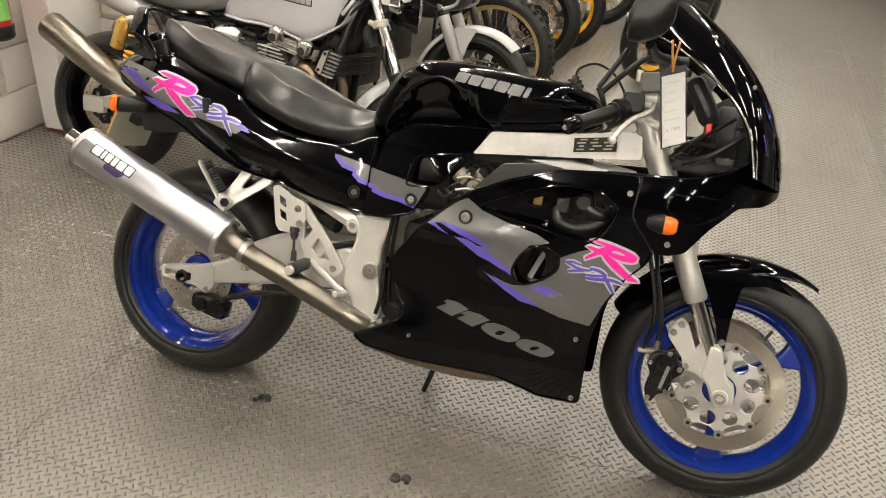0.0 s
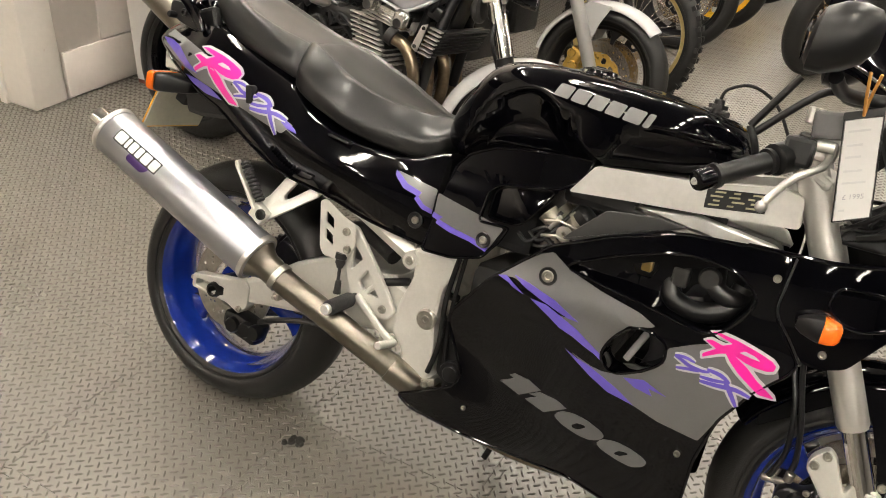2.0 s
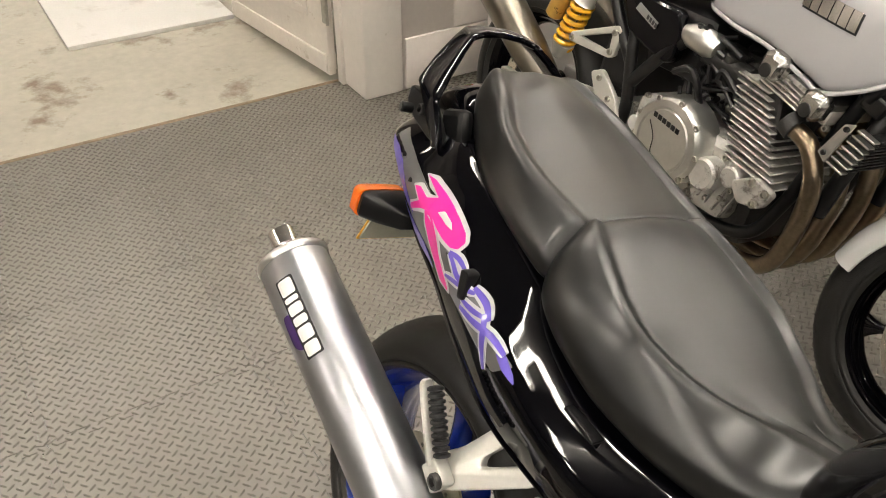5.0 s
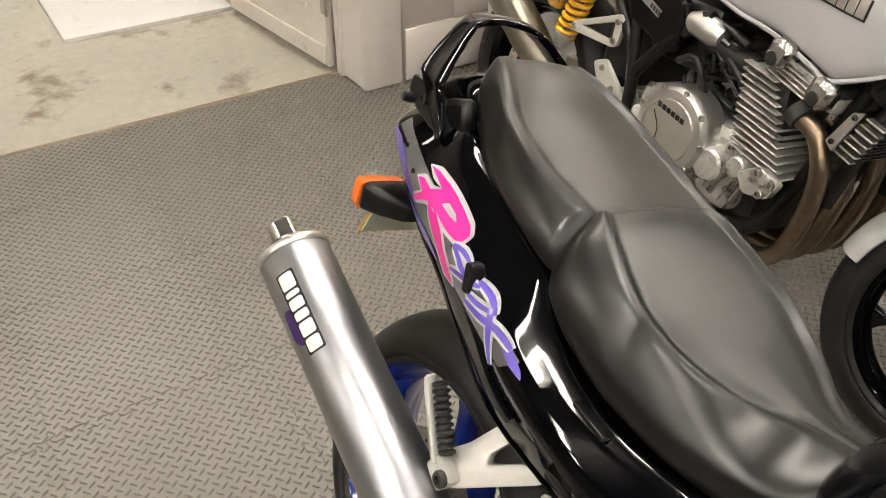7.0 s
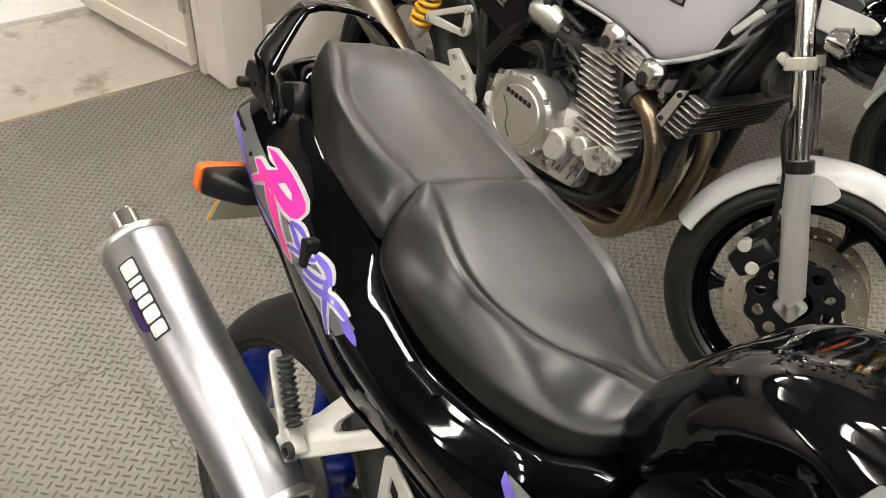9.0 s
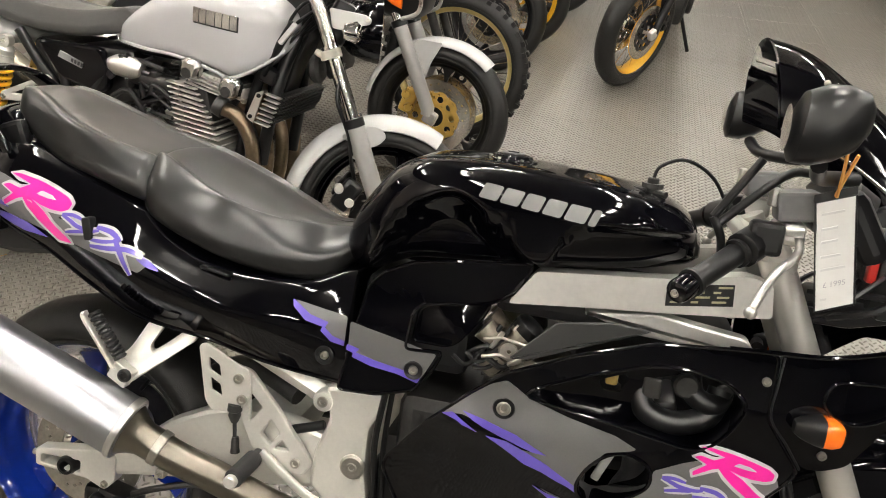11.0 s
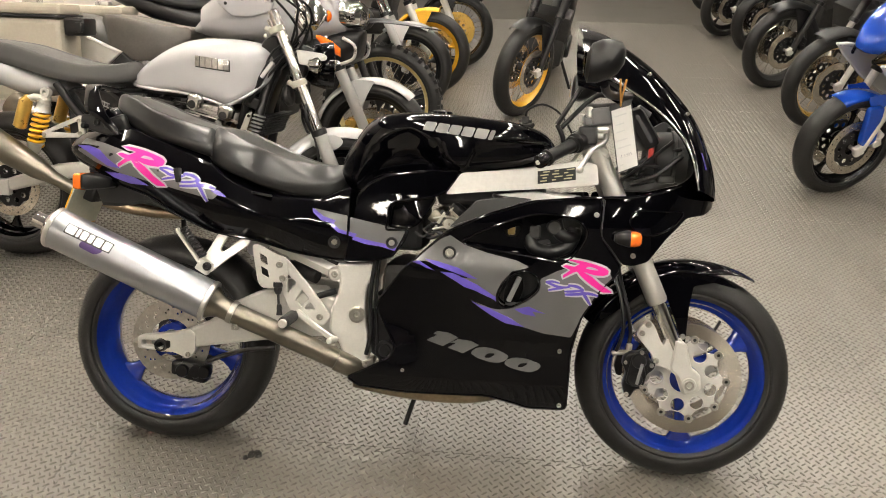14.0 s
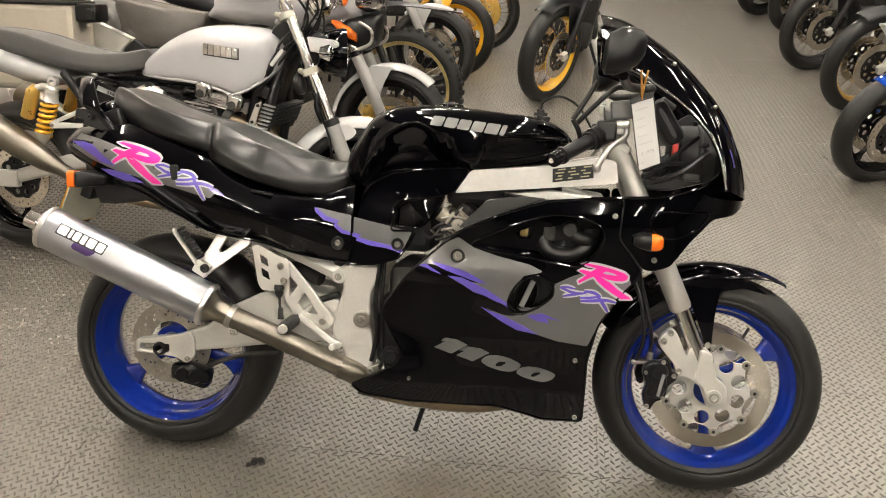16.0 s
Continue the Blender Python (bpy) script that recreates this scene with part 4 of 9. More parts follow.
def mapped(pts, m):
    """Shifts, scales and shears a flat outline."""
    return [(x * m[0] + y * m[1] + m[2], x * m[3] + y * m[4] + m[5]) for x, y in pts]


def slash_mark(parent, f, m=(1, 0, 0, 0, 1, 0)):
    """The magenta slash shape with its pale edging, drawn as plain strokes."""
    a, e, l = mapped(SLASH, m), mapped(SLASH_EYE, m), mapped(SLASH_LEG, m)
    for s in (a, l):
        decal(grown(s, 0.0055), "pale", parent, f, 0.0026, 0.003, label="pale silver edging")
    decal(a, "pink", parent, f, 0.0034, 0.002, label="magenta slash shape")
    decal(l, "pink", parent, f, 0.0034, 0.002, label="magenta slash shape")
    decal(e, "pale", parent, f, 0.0040, 0.002, label="pale silver edging")


def scribble(parent, f, m=(1, 0, 0, 0, 1, 0)):
    """The violet scribble shape with its pale edging."""
    for pts, w in SCRIBBLE:
        decal(stroke(mapped(pts, m), w + 0.0034), "pale", parent, f, 0.0044, 0.0, label="pale silver edging")
    for pts, w in SCRIBBLE:
        decal(stroke(mapped(pts, m), w * 0.82), "violet", parent, f, 0.0052, 0.0, label="violet scribble shape")


for loop in (hole1, hole2):
    bead("lip_bead", loop, fy, fair, 0.0032, True)
bead("edge_bead", outline_side, fy, fair, 0.0030, True)
slash_mark(fair, fy, (0.8605, -0.0764, 1.1767, 0.0468, 0.8409, -0.0583))
scribble(fair, fy, (0.85, 0.0, 0.954, 0.043, 0.75, -0.008))

# the capacity number
def text_mesh(word, size, bold=0.0):
    cu = bpy.data.curves.new("lettering", "FONT")
    cu.body, cu.size, cu.extrude, cu.offset, cu.resolution_u = word, size, 0.0, bold, 3
    ob = bpy.data.objects.new("lettering", cu)
    scene.collection.objects.link(ob)
    bpy.context.view_layer.update()
    me = bpy.data.meshes.new_from_object(ob.evaluated_get(bpy.context.evaluated_depsgraph_get()))
    bpy.data.objects.remove(ob)
    t = bmesh.new()
    t.from_mesh(me)
    bpy.data.meshes.remove(me)
    return t


for digit, eye in (([(0.048, 0.411), (0.059, 0.419), (0.09, 0.417), (0.117, 0.404), (0.075, 0.377), (0.03, 0.391), (0.059, 0.408)], None), ([(0.095, 0.388), (0.115, 0.4), (0.15, 0.397), (0.173, 0.386), (0.13, 0.36), (0.088, 0.374), (0.111, 0.388)], None), ([(0.15, 0.362), (0.163, 0.377), (0.187, 0.382), (0.216, 0.378), (0.246, 0.366), (0.255, 0.358), (0.247, 0.346), (0.228, 0.338), (0.204, 0.339), (0.169, 0.349)], [(0.189, 0.356), (0.198, 0.364), (0.214, 0.365), (0.216, 0.361), (0.203, 0.351), (0.191, 0.35)]), ([(0.241, 0.337), (0.251, 0.351), (0.275, 0.357), (0.304, 0.355), (0.333, 0.346), (0.343, 0.339), (0.337, 0.327), (0.316, 0.317), (0.292, 0.319), (0.258, 0.327)], [(0.28, 0.333), (0.288, 0.341), (0.304, 0.343), (0.305, 0.339), (0.291, 0.33), (0.281, 0.329)])):
    bm = B()
    skin(bm, rounded(digit, 0.008 if eye else 0.0015, 3), fy, (rounded(eye, 0.002, 2),) if eye else (), 0.0008, 0.02, 0.0018)
    part("number", bm, "dullmark", fair, "dull grey digit of the painted number")

# fasteners on the fairing
for x, z, r in ((0.085, 0.637, 0.012), (0.389, 0.383, 0.006), (0.398, 0.226, 0.006), (-0.034, 0.300, 0.005)):
    bm = B()
    y = fy(x, z)
    if r > 0.01:
        lathe(bm, [(0.010, y - 0.001), (0.0165, y - 0.001), (0.018, y - 0.004), (0.0165, y - 0.006), (0.011, y - 0.005)], (x, 0, z), 24)
        part("grommet", bm, "satin", fair, "black rubber grommet")
        bm = B()
    bolt_head(bm, (x, y - 0.001, z), r, 0.006)
    part("screw", bm, "bolt", fair, "bright screw")

# nose cowl, continuing the side fairing forward
cowl = sub("nose_cowl", bike)
outline_nose = rounded([(0.475, 0.800), (0.547, 0.805), (0.633, 0.823), (0.690, 0.850), (0.712, 0.875), (0.735, 0.895), (0.764, 0.895), (0.785, 0.82), (0.784, 0.785), (0.752, 0.765), (0.697, 0.757), (0.641, 0.699), (0.599, 0.640), (0.562, 0.628), (0.534, 0.630), (0.476, 0.702)], 0.010, 3)
bm = B()
skin(bm, outline_nose, fy, (), 0.004, 0.0125)
for v in bm.verts:
    if v.co.y > -0.004:
        v.co.y = 0.0 if v.co.x > 0.75 else v.co.y
left = mirrored(bm)
part("cowl_side", bm, "black", cowl, angle=50)
part("cowl_side", left, "black", cowl, angle=50)
bm = B()
bend(bm, [(0.478, fy(0.478, 0.80) - 0.001, 0.796), (0.475, fy(0.475, 0.75) - 0.002, 0.75), (0.475, fy(0.475, 0.704) - 0.002, 0.704), (0.505, fy(0.505, 0.665) - 0.002, 0.665), (0.532, fy(0.53, 0.628) - 0.002, 0.628)], 0.0022, 6)
part("seam", bm, "ink", cowl, "dark panel seam")
bm = B()
bend(bm, [(x, fy(x, z) - 0.001, z) for x, z in ((0.40, 0.796), (0.475, 0.801), (0.547, 0.806), (0.633, 0.824), (0.690, 0.851), (0.712, 0.876))], 0.004, 8)
part("rim_bead", bm, "black", cowl)
bead("ridge", [tuple(p[:2]) for p in smooth_line([(0.545, 0.738, 0), (0.566, 0.716, 0), (0.592, 0.709, 0), (0.625, 0.715, 0), (0.660, 0.735, 0), (0.684, 0.770, 0), (0.630, 0.772, 0), (0.575, 0.772, 0), (0.552, 0.765, 0)], 4, True)], fy, cowl, 0.0030, True)
for x, z in ((0.459, 0.757), (0.559, 0.655)):
    bm = B()
    bolt_head(bm, (x, fy(x, z) - 0.001, z), 0.007, 0.005)
    part("screw", bm, "bolt", cowl, "bright screw")
# upper shell and screen
CEN = [(0.7905, 0.80), (0.778, 0.875), (0.757, 0.940), (0.722, 1.010), (0.678, 1.070), (0.600, 1.148), (0.510, 1.212), (0.455, 1.242), (0.397, 1.255)]
EDG = [(0.712, 0.832), (0.703, 0.872), (0.690, 0.916), (0.664, 0.962), (0.624, 1.006), (0.574, 1.046), (0.520, 1.080), (0.470, 1.105), (0.415, 1.120)]
cen = smooth_line([Vector((a, b, 0)) for a, b in CEN], 5)
edg = smooth_line([Vector((a, b, 0)) for a, b in EDG], 5)


def shell_pt(u, phi, inset=0.0):
    c, e = cen[u], edg[u]
    q = 1 - math.cos(phi)
    xz = c + (e - c) * q
    w = 0.205 - 0.022 * (u / (len(cen) - 1)) - inset
    d = Vector((0.82, 0.57))
    return Vector((xz.x - inset * d.x, -w * math.sin(phi), xz.y - inset * d.y))


def shell(bm, u0, u1, p0, p1, thick=0.004, lift=0.0, nu=12):
    for inset in (-lift, thick - lift):
        rings = [[shell_pt(u, radians(p0 + (p1 - p0) * k / nu), inset) for k in range(nu + 1)] for u in range(u0, u1 + 1)]
        grid_faces(bm, rings, False)
    bmesh.ops.remove_doubles(bm, verts=bm.verts, dist=1e-5)
    return bm


N = len(cen) - 1
part("cowl_front", shell(B(), 0, 12, -90, 90, nu=32), "black", cowl)
for a, b in ((46, 90), (-90, -46)):
    part("screen_surround", shell(B(), 12, N, a, b), "black", cowl)
screen = part("screen", shell(B(), 12, N, -47, 47, 0.003, 0.0015, 24), "smoke", cowl, "smoked plastic windscreen")
screen.visible_shadow = False
for u in (18, 26, 34):
    for s in (-1, 1):
        bm = B()
        p = shell_pt(u, radians(50 * s), -0.003)
        bmesh.ops.create_uvsphere(bm, u_segments=10, v_segments=6, radius=0.005, matrix=Matrix.Translation(p))
        part("screw", bm, "bolt", cowl, "screen screw")
for s in (1, -1):
    bm = B()
    tube(bm, [shell_pt(u, radians(90 * s), -0.001) for u in range(0, N + 1, 2)], 0.0028, 8)
    part("edge_bead", bm, "polished", cowl, "bright edge trim of the cowl")
# thin violet strips beside the headlight: a lavender reflection put into colour
for s in (1, -1):
    for p0, p1, u0, u1, mm in ((66.5, 68, 6, 10, "violet"),):
        part("decal", shell(B(), u0, u1, p0 * s, p1 * s, 0.001, 0.0018, 6), mm, cowl)
# headlight glass
part("headlight_glass", shell(B(), 2, 9, -42, 42, 0.0010, 0.0014, 16), "clear", cowl, "clear headlight glass")

# indicators
def indicator(x, y, z, s, way, k=1.0, reach=0.10, back=1.0):
    """A stalk lamp; way: +1 faces ahead, -1 faces back. (x, y, z) is the joint of housing and lens."""
    t = sub("indicator", bike)

    def ringed(rows):
        out = []
        for q, w, h in [(q * k, w * k, h * k) for q, w, h in rows]:
            out.append([Vector((x + way * q, s * (y + w * math.copysign(abs(math.cos(a)) ** 0.5, math.cos(a))), z + h * math.copysign(abs(math.sin(a)) ** 0.5, math.sin(a)))) for a in [2 * math.pi * i / 20 for i in range(20)]])
        return out

    bm = B()
    rod(bm, (x - way * 0.040 * back, s * (y - reach), z - 0.008), (x - way * 0.030 * back, s * y, z - 0.004), 0.012, 12)
    part("stalk", bm, "satin", t)
    bm = B()
    grid_faces(bm, ringed([(-0.075 * back, 0.012, 0.010), (-0.055 * back, 0.020, 0.017), (-0.02 * back, 0.028, 0.023), (0.0, 0.030, 0.0245)]))
    part("housing", bm, "satin", t)
    bm = B()
    grid_faces(bm, ringed([(0.0006, 0.0298, 0.0243), (0.016, 0.029, 0.0235), (0.028, 0.025, 0.020), (0.034, 0.016, 0.013)]))
    part("lens", bm, "amber", t, "amber indicator lens")


for s in (-1, 1):
    indicator(0.545, 0.236, 0.701, s, 1, 0.86, 0.05, 0.6)
    t = sub("indicator", bike)
    bm = B()
    rings = []
    for x, y0, y1, z0, z1 in ((-0.945, 0.118, 0.202, 0.750, 0.794), (-0.938, 0.116, 0.203, 0.749, 0.795), (-0.915, 0.116, 0.188, 0.752, 0.792), (-0.888, 0.118, 0.160, 0.756, 0.786), (-0.882, 0.122, 0.152, 0.760, 0.782)):
        c, h = ((y0 + y1) / 2, (z0 + z1) / 2), ((y1 - y0) / 2, (z1 - z0) / 2)
        rings.append([Vector((x, s * (c[0] + h[0] * math.copysign(abs(math.cos(a)) ** 0.35, math.cos(a))), c[1] + h[1] * math.copysign(abs(math.sin(a)) ** 0.35, math.sin(a)))) for a in [2 * math.pi * i / 24 for i in range(24)]])
    grid_faces(bm, rings)
    part("housing", bm, "satin", t)
    bm = B()
    rings = []
    for x, q in ((-0.9455, 1.0), (-0.962, 1.0), (-0.967, 0.94), (-0.969, 0.80)):
        rings.append([Vector((x, s * (0.161 + 0.045 * q * math.copysign(abs(math.cos(a)) ** 0.35, math.cos(a))), 0.772 + 0.0235 * q * math.copysign(abs(math.sin(a)) ** 0.35, math.sin(a)))) for a in [2 * math.pi * i / 24 for i in range(24)]])
    grid_faces(bm, rings)
    part("lens", bm, "amber", t, "amber indicator lens")
    bm = B()
    rod(bm, (-0.915, s * 0.12, 0.770), (-0.900, s * 0.055, 0.762), 0.013, 12)
    part("stalk", bm, "satin", t)

# ---- tank ----
TANK = [  # x, half-width, top, bottom, roundness
    (-0.250, 0.058, 0.842, 0.800, 2.3), (-0.235, 0.088, 0.885, 0.790, 2.5), (-0.205, 0.112, 0.930, 0.780, 3.4), (-0.165, 0.134, 0.975, 0.795, 4.2), (-0.120, 0.150, 0.997, 0.815, 4.6), (-0.05, 0.164, 1.005, 0.825, 4.8),
    (0.05, 0.172, 1.004, 0.835, 4.8), (0.15, 0.174, 0.997, 0.850, 4.6), (0.24, 0.166, 0.988, 0.862, 4.2), (0.30, 0.146, 0.974, 0.870, 2.7), (0.335, 0.115, 0.952, 0.878, 2.4), (0.352, 0.070, 0.925, 0.888, 2.2)]


KNEE = [(-0.20, 0.805), (-0.151, 0.880), (-0.125, 0.918), (-0.10, 0.937), (-0.055, 0.955), (-0.02, 0.948), (0.03, 0.915), (0.085, 0.866), (0.11, 0.862), (0.128, 0.895), (0.155, 0.924), (0.184, 0.936), (0.33, 0.938)]


def tank_ring(x, n=200):
    w, zt, zb, e = smooth_table(TANK, x)
    cz, hz = (zt + zb) / 2 - 0.01, (zt - zb) / 2
    ring = []
    for k in range(n):
        a = 2 * math.pi * k / n
        c, s = math.cos(a), math.sin(a)
        y = w * math.copysign(abs(c) ** (2 / e), c)
        z = cz + (hz + 0.01 if s > 0 else hz - 0.01) * math.copysign(abs(s) ** (2 / e), s)
        top = smooth_table(KNEE, x)[0]
        y *= 1 - (0.07 * step01(top + 0.005, top - 0.009, z) + (min(0.25, 4.2 * max(0.0, top - z)) if x < 0.105 else 0.9 * max(0.0, top - z))) * step01(-0.21, -0.15, x)
        y *= 1 - 0.05 * step01(0.88, 0.80, z)
        ring.append(Vector((x, y, z)))
    return ring


xs = [-0.250 + 0.602 * k / 200 for k in range(201)]
tank = sub("fuel_tank", bike)
bm = B()
grid_faces(bm, [tank_ring(x) for x in xs])
part("tank_shell", bm, "black", tank, angle=60)



def tank_y(x, z):
    w, zt, zb, e = smooth_table(TANK, x)
    cz, hz = (zt + zb) / 2 - 0.01, (zt - zb) / 2 + 0.01
    q = min(0.999, max(0.0, (z - cz) / hz))
    return -w * (1 - q ** e) ** (1 / e)


letter_bars, _ = bar_word([0.64, 0.64, 0.62, 0.64, 0.70, 0.26], 0.0245, 0.20, 0.09)
for b in letter_bars:
    o = [(-0.008 + x * 1.93, 0.955 + y * (1 + 0.9 * x) - 0.105 * x * 1.93) for x, y in b]
    decal(o, "mark", tank, tank_y, 0.0012, 0.004, "mark", 0.02, "pale grey maker's mark as plain blocks")
bm = B()
lathe(bm, [(0.0001, 1.016), (0.020, 1.016), (0.034, 1.013), (0.036, 1.008), (0.043, 1.006), (0.046, 1.000), (0.046, 0.985)], (0.02, 0, 0), 40, "z", closed=False)
cap = part("filler_cap", bm, "black", tank)
bm = B()
lathe(bm, [(0.0001, 1.0175), (0.019, 1.0175), (0.0195, 1.0165), (0.0195, 1.0155)], (0.02, 0, 0), 32, "z", closed=False)
part("cap_face", bm, "grey", cap, "grey metal face of the filler cap")
bm = B()
box(bm, (0.020, 0, 1.0185), (0.020, 0.007, 0.003), 0.001)
part("lock_flap", bm, "satin", cap)
for k in range(6):
    bm = B()
    a = math.pi * k / 3
    rod(bm, (0.02 + 0.0395 * math.cos(a), 0.0395 * math.sin(a), 1.004), (0.02 + 0.0395 * math.cos(a), 0.0395 * math.sin(a), 1.0095), 0.003, 8)
    part("screw", bm, "bolt", cap)
bm = B()
rod(bm, (0.262, -0.02, 0.975), (0.262, -0.02, 1.010), 0.010, 12, 0.002)
rod(bm, (0.262, -0.02, 0.992), (0.262, -0.02, 1.0), 0.018, 6)
rod(bm, (0.235, 0.0, 0.985), (0.285, -0.04, 0.985), 0.006, 8)
part("breather", bm, "dark", tank, "black breather fitting")
bm = B()
bend(bm, [(0.262, -0.02, 1.008), (0.27, -0.02, 1.03), (0.31, -0.01, 1.045), (0.36, 0.0, 1.02), (0.40, 0.01, 0.96)], 0.0032, 8)
part("breather_hose", bm, "satin", tank)

# ---- seats ----
def seat_mesh(rows, n=36):
    """rows: x, half-width at the base, base z, top z at the middle, crown half-width."""
    lo, hi = rows[0][0], rows[-1][0]
    rings = []
    m = 44
    for k in range(m + 1):
        q = k / m
        q = q - 0.06 * math.sin(2 * math.pi * q)
        x = lo + (hi - lo) * q
        w, zb, zt, cw = smooth_table(rows, x)
        end = min(1.0, (min(x - lo, hi - x) + 0.0005) / 0.022)
        rnd = math.sqrt(1 - (1 - end) ** 2)
        zt = zb + (zt - zb) * (0.45 + 0.55 * rnd)
        w, cw = w * (0.90 + 0.10 * rnd), cw * (0.90 + 0.10 * rnd)
        hgt = zt - zb
        f = min(1.0, max(0.0, (cw - 0.02) / 0.05))
        c1 = max(cw, 0.022)
        side_prof = [(w * 0.94, zb - 0.004), (w, zb + 0.003), (w * 1.02, zb + 0.27 * hgt), (w * 0.995, zb + 0.48 * hgt), (w * 0.60 + (c1 + 0.02) * 0.40, zb + 0.72 * hgt), (c1 + 0.021, zb + (0.96 - 0.03 * f) * hgt), (c1 + 0.010, zb + (1 - 0.02 * f) * hgt), (c1, zb + (1 - 0.050 * f) * hgt), (c1 - 0.008, zb + (1 - 0.066 * f) * hgt), (c1 - 0.020, zb + (1 - 0.050 * f) * hgt), (c1 * 0.62 - 0.006, zt - 0.002), (0.0, zt)]
        line = smooth_line([Vector((a, b, 0)) for a, b in side_prof], 3)
        ring = [Vector((x, -p.x, p.y)) for p in line] + [Vector((x, p.x, p.y)) for p in reversed(line[:-1])]
        rings.append(ring)
    bm = B()
    grid_faces(bm, rings)
    return bm


def loft_body(rows, n=32, m=40, e=2.6, low=0.0):
    """A closed body along x. rows: x, half-width, top, bottom; low squares the underside."""
    lo, hi = rows[0][0], rows[-1][0]
    rings = []
    for k in range(m + 1):
        x = lo + (hi - lo) * k / m
        w, zt, zb = smooth_table(rows, x)
        cz, hz = (zt + zb) / 2, (zt - zb) / 2
        ring = []
        for i in range(n):
            a = 2 * math.pi * i / n
            c, s = math.cos(a), math.sin(a)
            p = 2 / (low if low and s < 0 else e)
            ring.append(Vector((x, w * math.copysign(abs(c) ** p, c), cz + hz * math.copysign(abs(s) ** p, s))))
        rings.append(ring)
    bm = B()
    grid_faces(bm, rings)
    return bm


seat = sub("seat", bike)
part("pillion_seat", seat_mesh([(-0.905, 0.074, 0.982, 1.018, 0.048), (-0.88, 0.098, 0.962, 1.024, 0.064), (-0.83, 0.121, 0.930, 1.010, 0.086), (-0.77, 0.143, 0.906, 0.984, 0.112), (-0.69, 0.157, 0.887, 0.958, 0.118), (-0.62, 0.159, 0.867, 0.942, 0.112), (-0.584, 0.156, 0.857, 0.934, 0.108)]), "vinyl", seat, "black vinyl pillion pad", angle=70)
part("rider_seat", seat_mesh([(-0.612, 0.128, 0.852, 0.944, 0.080), (-0.58, 0.158, 0.838, 0.940, 0.100), (-0.54, 0.169, 0.821, 0.924, 0.114), (-0.49, 0.171, 0.803, 0.902, 0.126), (-0.45, 0.166, 0.788, 0.886, 0.128), (-0.41, 0.156, 0.777, 0.871, 0.116), (-0.36, 0.143, 0.767, 0.858, 0.090), (-0.32, 0.129, 0.763, 0.850, 0.056), (-0.285, 0.115, 0.762, 0.847, 0.034), (-0.25, 0.098, 0.775, 0.850, 0.028), (-0.222, 0.076, 0.805, 0.852, 0.024)]), "vinyl", seat, "black vinyl rider's saddle", angle=70)

# ---- tail ----
TAIL = [  # x, half-width at the top edge, top z, widest, z of widest, low half-width, low z
    (-1.036, 0.060, 0.876, 0.090, 0.862, 0.066, 0.846), (-1.010, 0.088, 0.898, 0.128, 0.866, 0.100, 0.834), (-0.94, 0.118, 0.915, 0.162, 0.865, 0.130, 0.806), (-0.86, 0.132, 0.925, 0.180, 0.850, 0.148, 0.770),
    (-0.77, 0.140, 0.905, 0.188, 0.825, 0.160, 0.741), (-0.69, 0.145, 0.880, 0.196, 0.800, 0.166, 0.700), (-0.60, 0.150, 0.848, 0.204, 0.768, 0.170, 0.660), (-0.54, 0.160, 0.805, 0.204, 0.742, 0.168, 0.645),
    (-0.45, 0.164, 0.768, 0.198, 0.712, 0.160, 0.632), (-0.36, 0.154, 0.755, 0.182, 0.695, 0.148, 0.608), (-0.29, 0.138, 0.755, 0.164, 0.685, 0.138, 0.596), (-0.235, 0.126, 0.778, 0.152, 0.68, 0.132, 0.590), (-0.205, 0.124, 0.785, 0.148, 0.68, 0.130, 0.588)]


def tail_ring(x, k=12):
    wt, zt, wm, zm, wl, zl = smooth_table(TAIL, x)
    pts = smooth_line([Vector((wt * 0.8, zt + 0.004, 0)), Vector((wt, zt, 0)), Vector(((wt + wm) / 2 + 0.004, (zt + zm) / 2 + 0.002, 0)), Vector((wm, zm, 0)), Vector(((wm + wl) / 2 + 0.006, (zm + zl) / 2, 0)), Vector((wl, zl, 0)), Vector((wl * 0.92, zl - 0.004, 0))], 4)
    return [Vector((x, -p.x, p.y)) for p in pts]


def tail_y(x, z):
    r = tail_ring(x)
    r = [p for p in r if p.z == p.z]
    for a, b in zip(r, r[1:]):
        if b.z <= z <= a.z:
            q = (a.z - z) / max(1e-6, a.z - b.z)
            return a.y + (b.y - a.y) * q
    return r[0].y if z > r[0].z else r[-1].y


tail = sub("tail_fairing", bike)
bm = B()
rings = []
for k in range(57):
    x = -1.036 + 0.831 * k / 56
    r = tail_ring(x)
    rings.append(r + [Vector((p.x, -p.y, p.z)) for p in reversed(r)])
grid_faces(bm, rings)
part("tail_shell", bm, "black", tail, angle=55)
decal([(-0.965, 0.893), (-0.90, 0.882), (-0.849, 0.868), (-0.685, 0.815), (-0.545, 0.764), (-0.568, 0.742), (-0.685, 0.767), (-0.760, 0.782), (-0.848, 0.800), (-0.93, 0.828), (-0.985, 0.858)], "grey", tail, tail_y, label="dark metallic grey band")
decal([(-0.985, 0.872), (-0.94, 0.872), (-0.905, 0.862), (-0.875, 0.835), (-0.84, 0.812), (-0.885, 0.818), (-0.925, 0.842), (-0.95, 0.856)], "violet", tail, tail_y, 0.0028, 0.003)
decal([(-0.90, 0.802), (-0.87, 0.786), (-0.82, 0.772), (-0.76, 0.770), (-0.80, 0.790), (-0.85, 0.800)], "violet", tail, tail_y, 0.0028, 0.003)
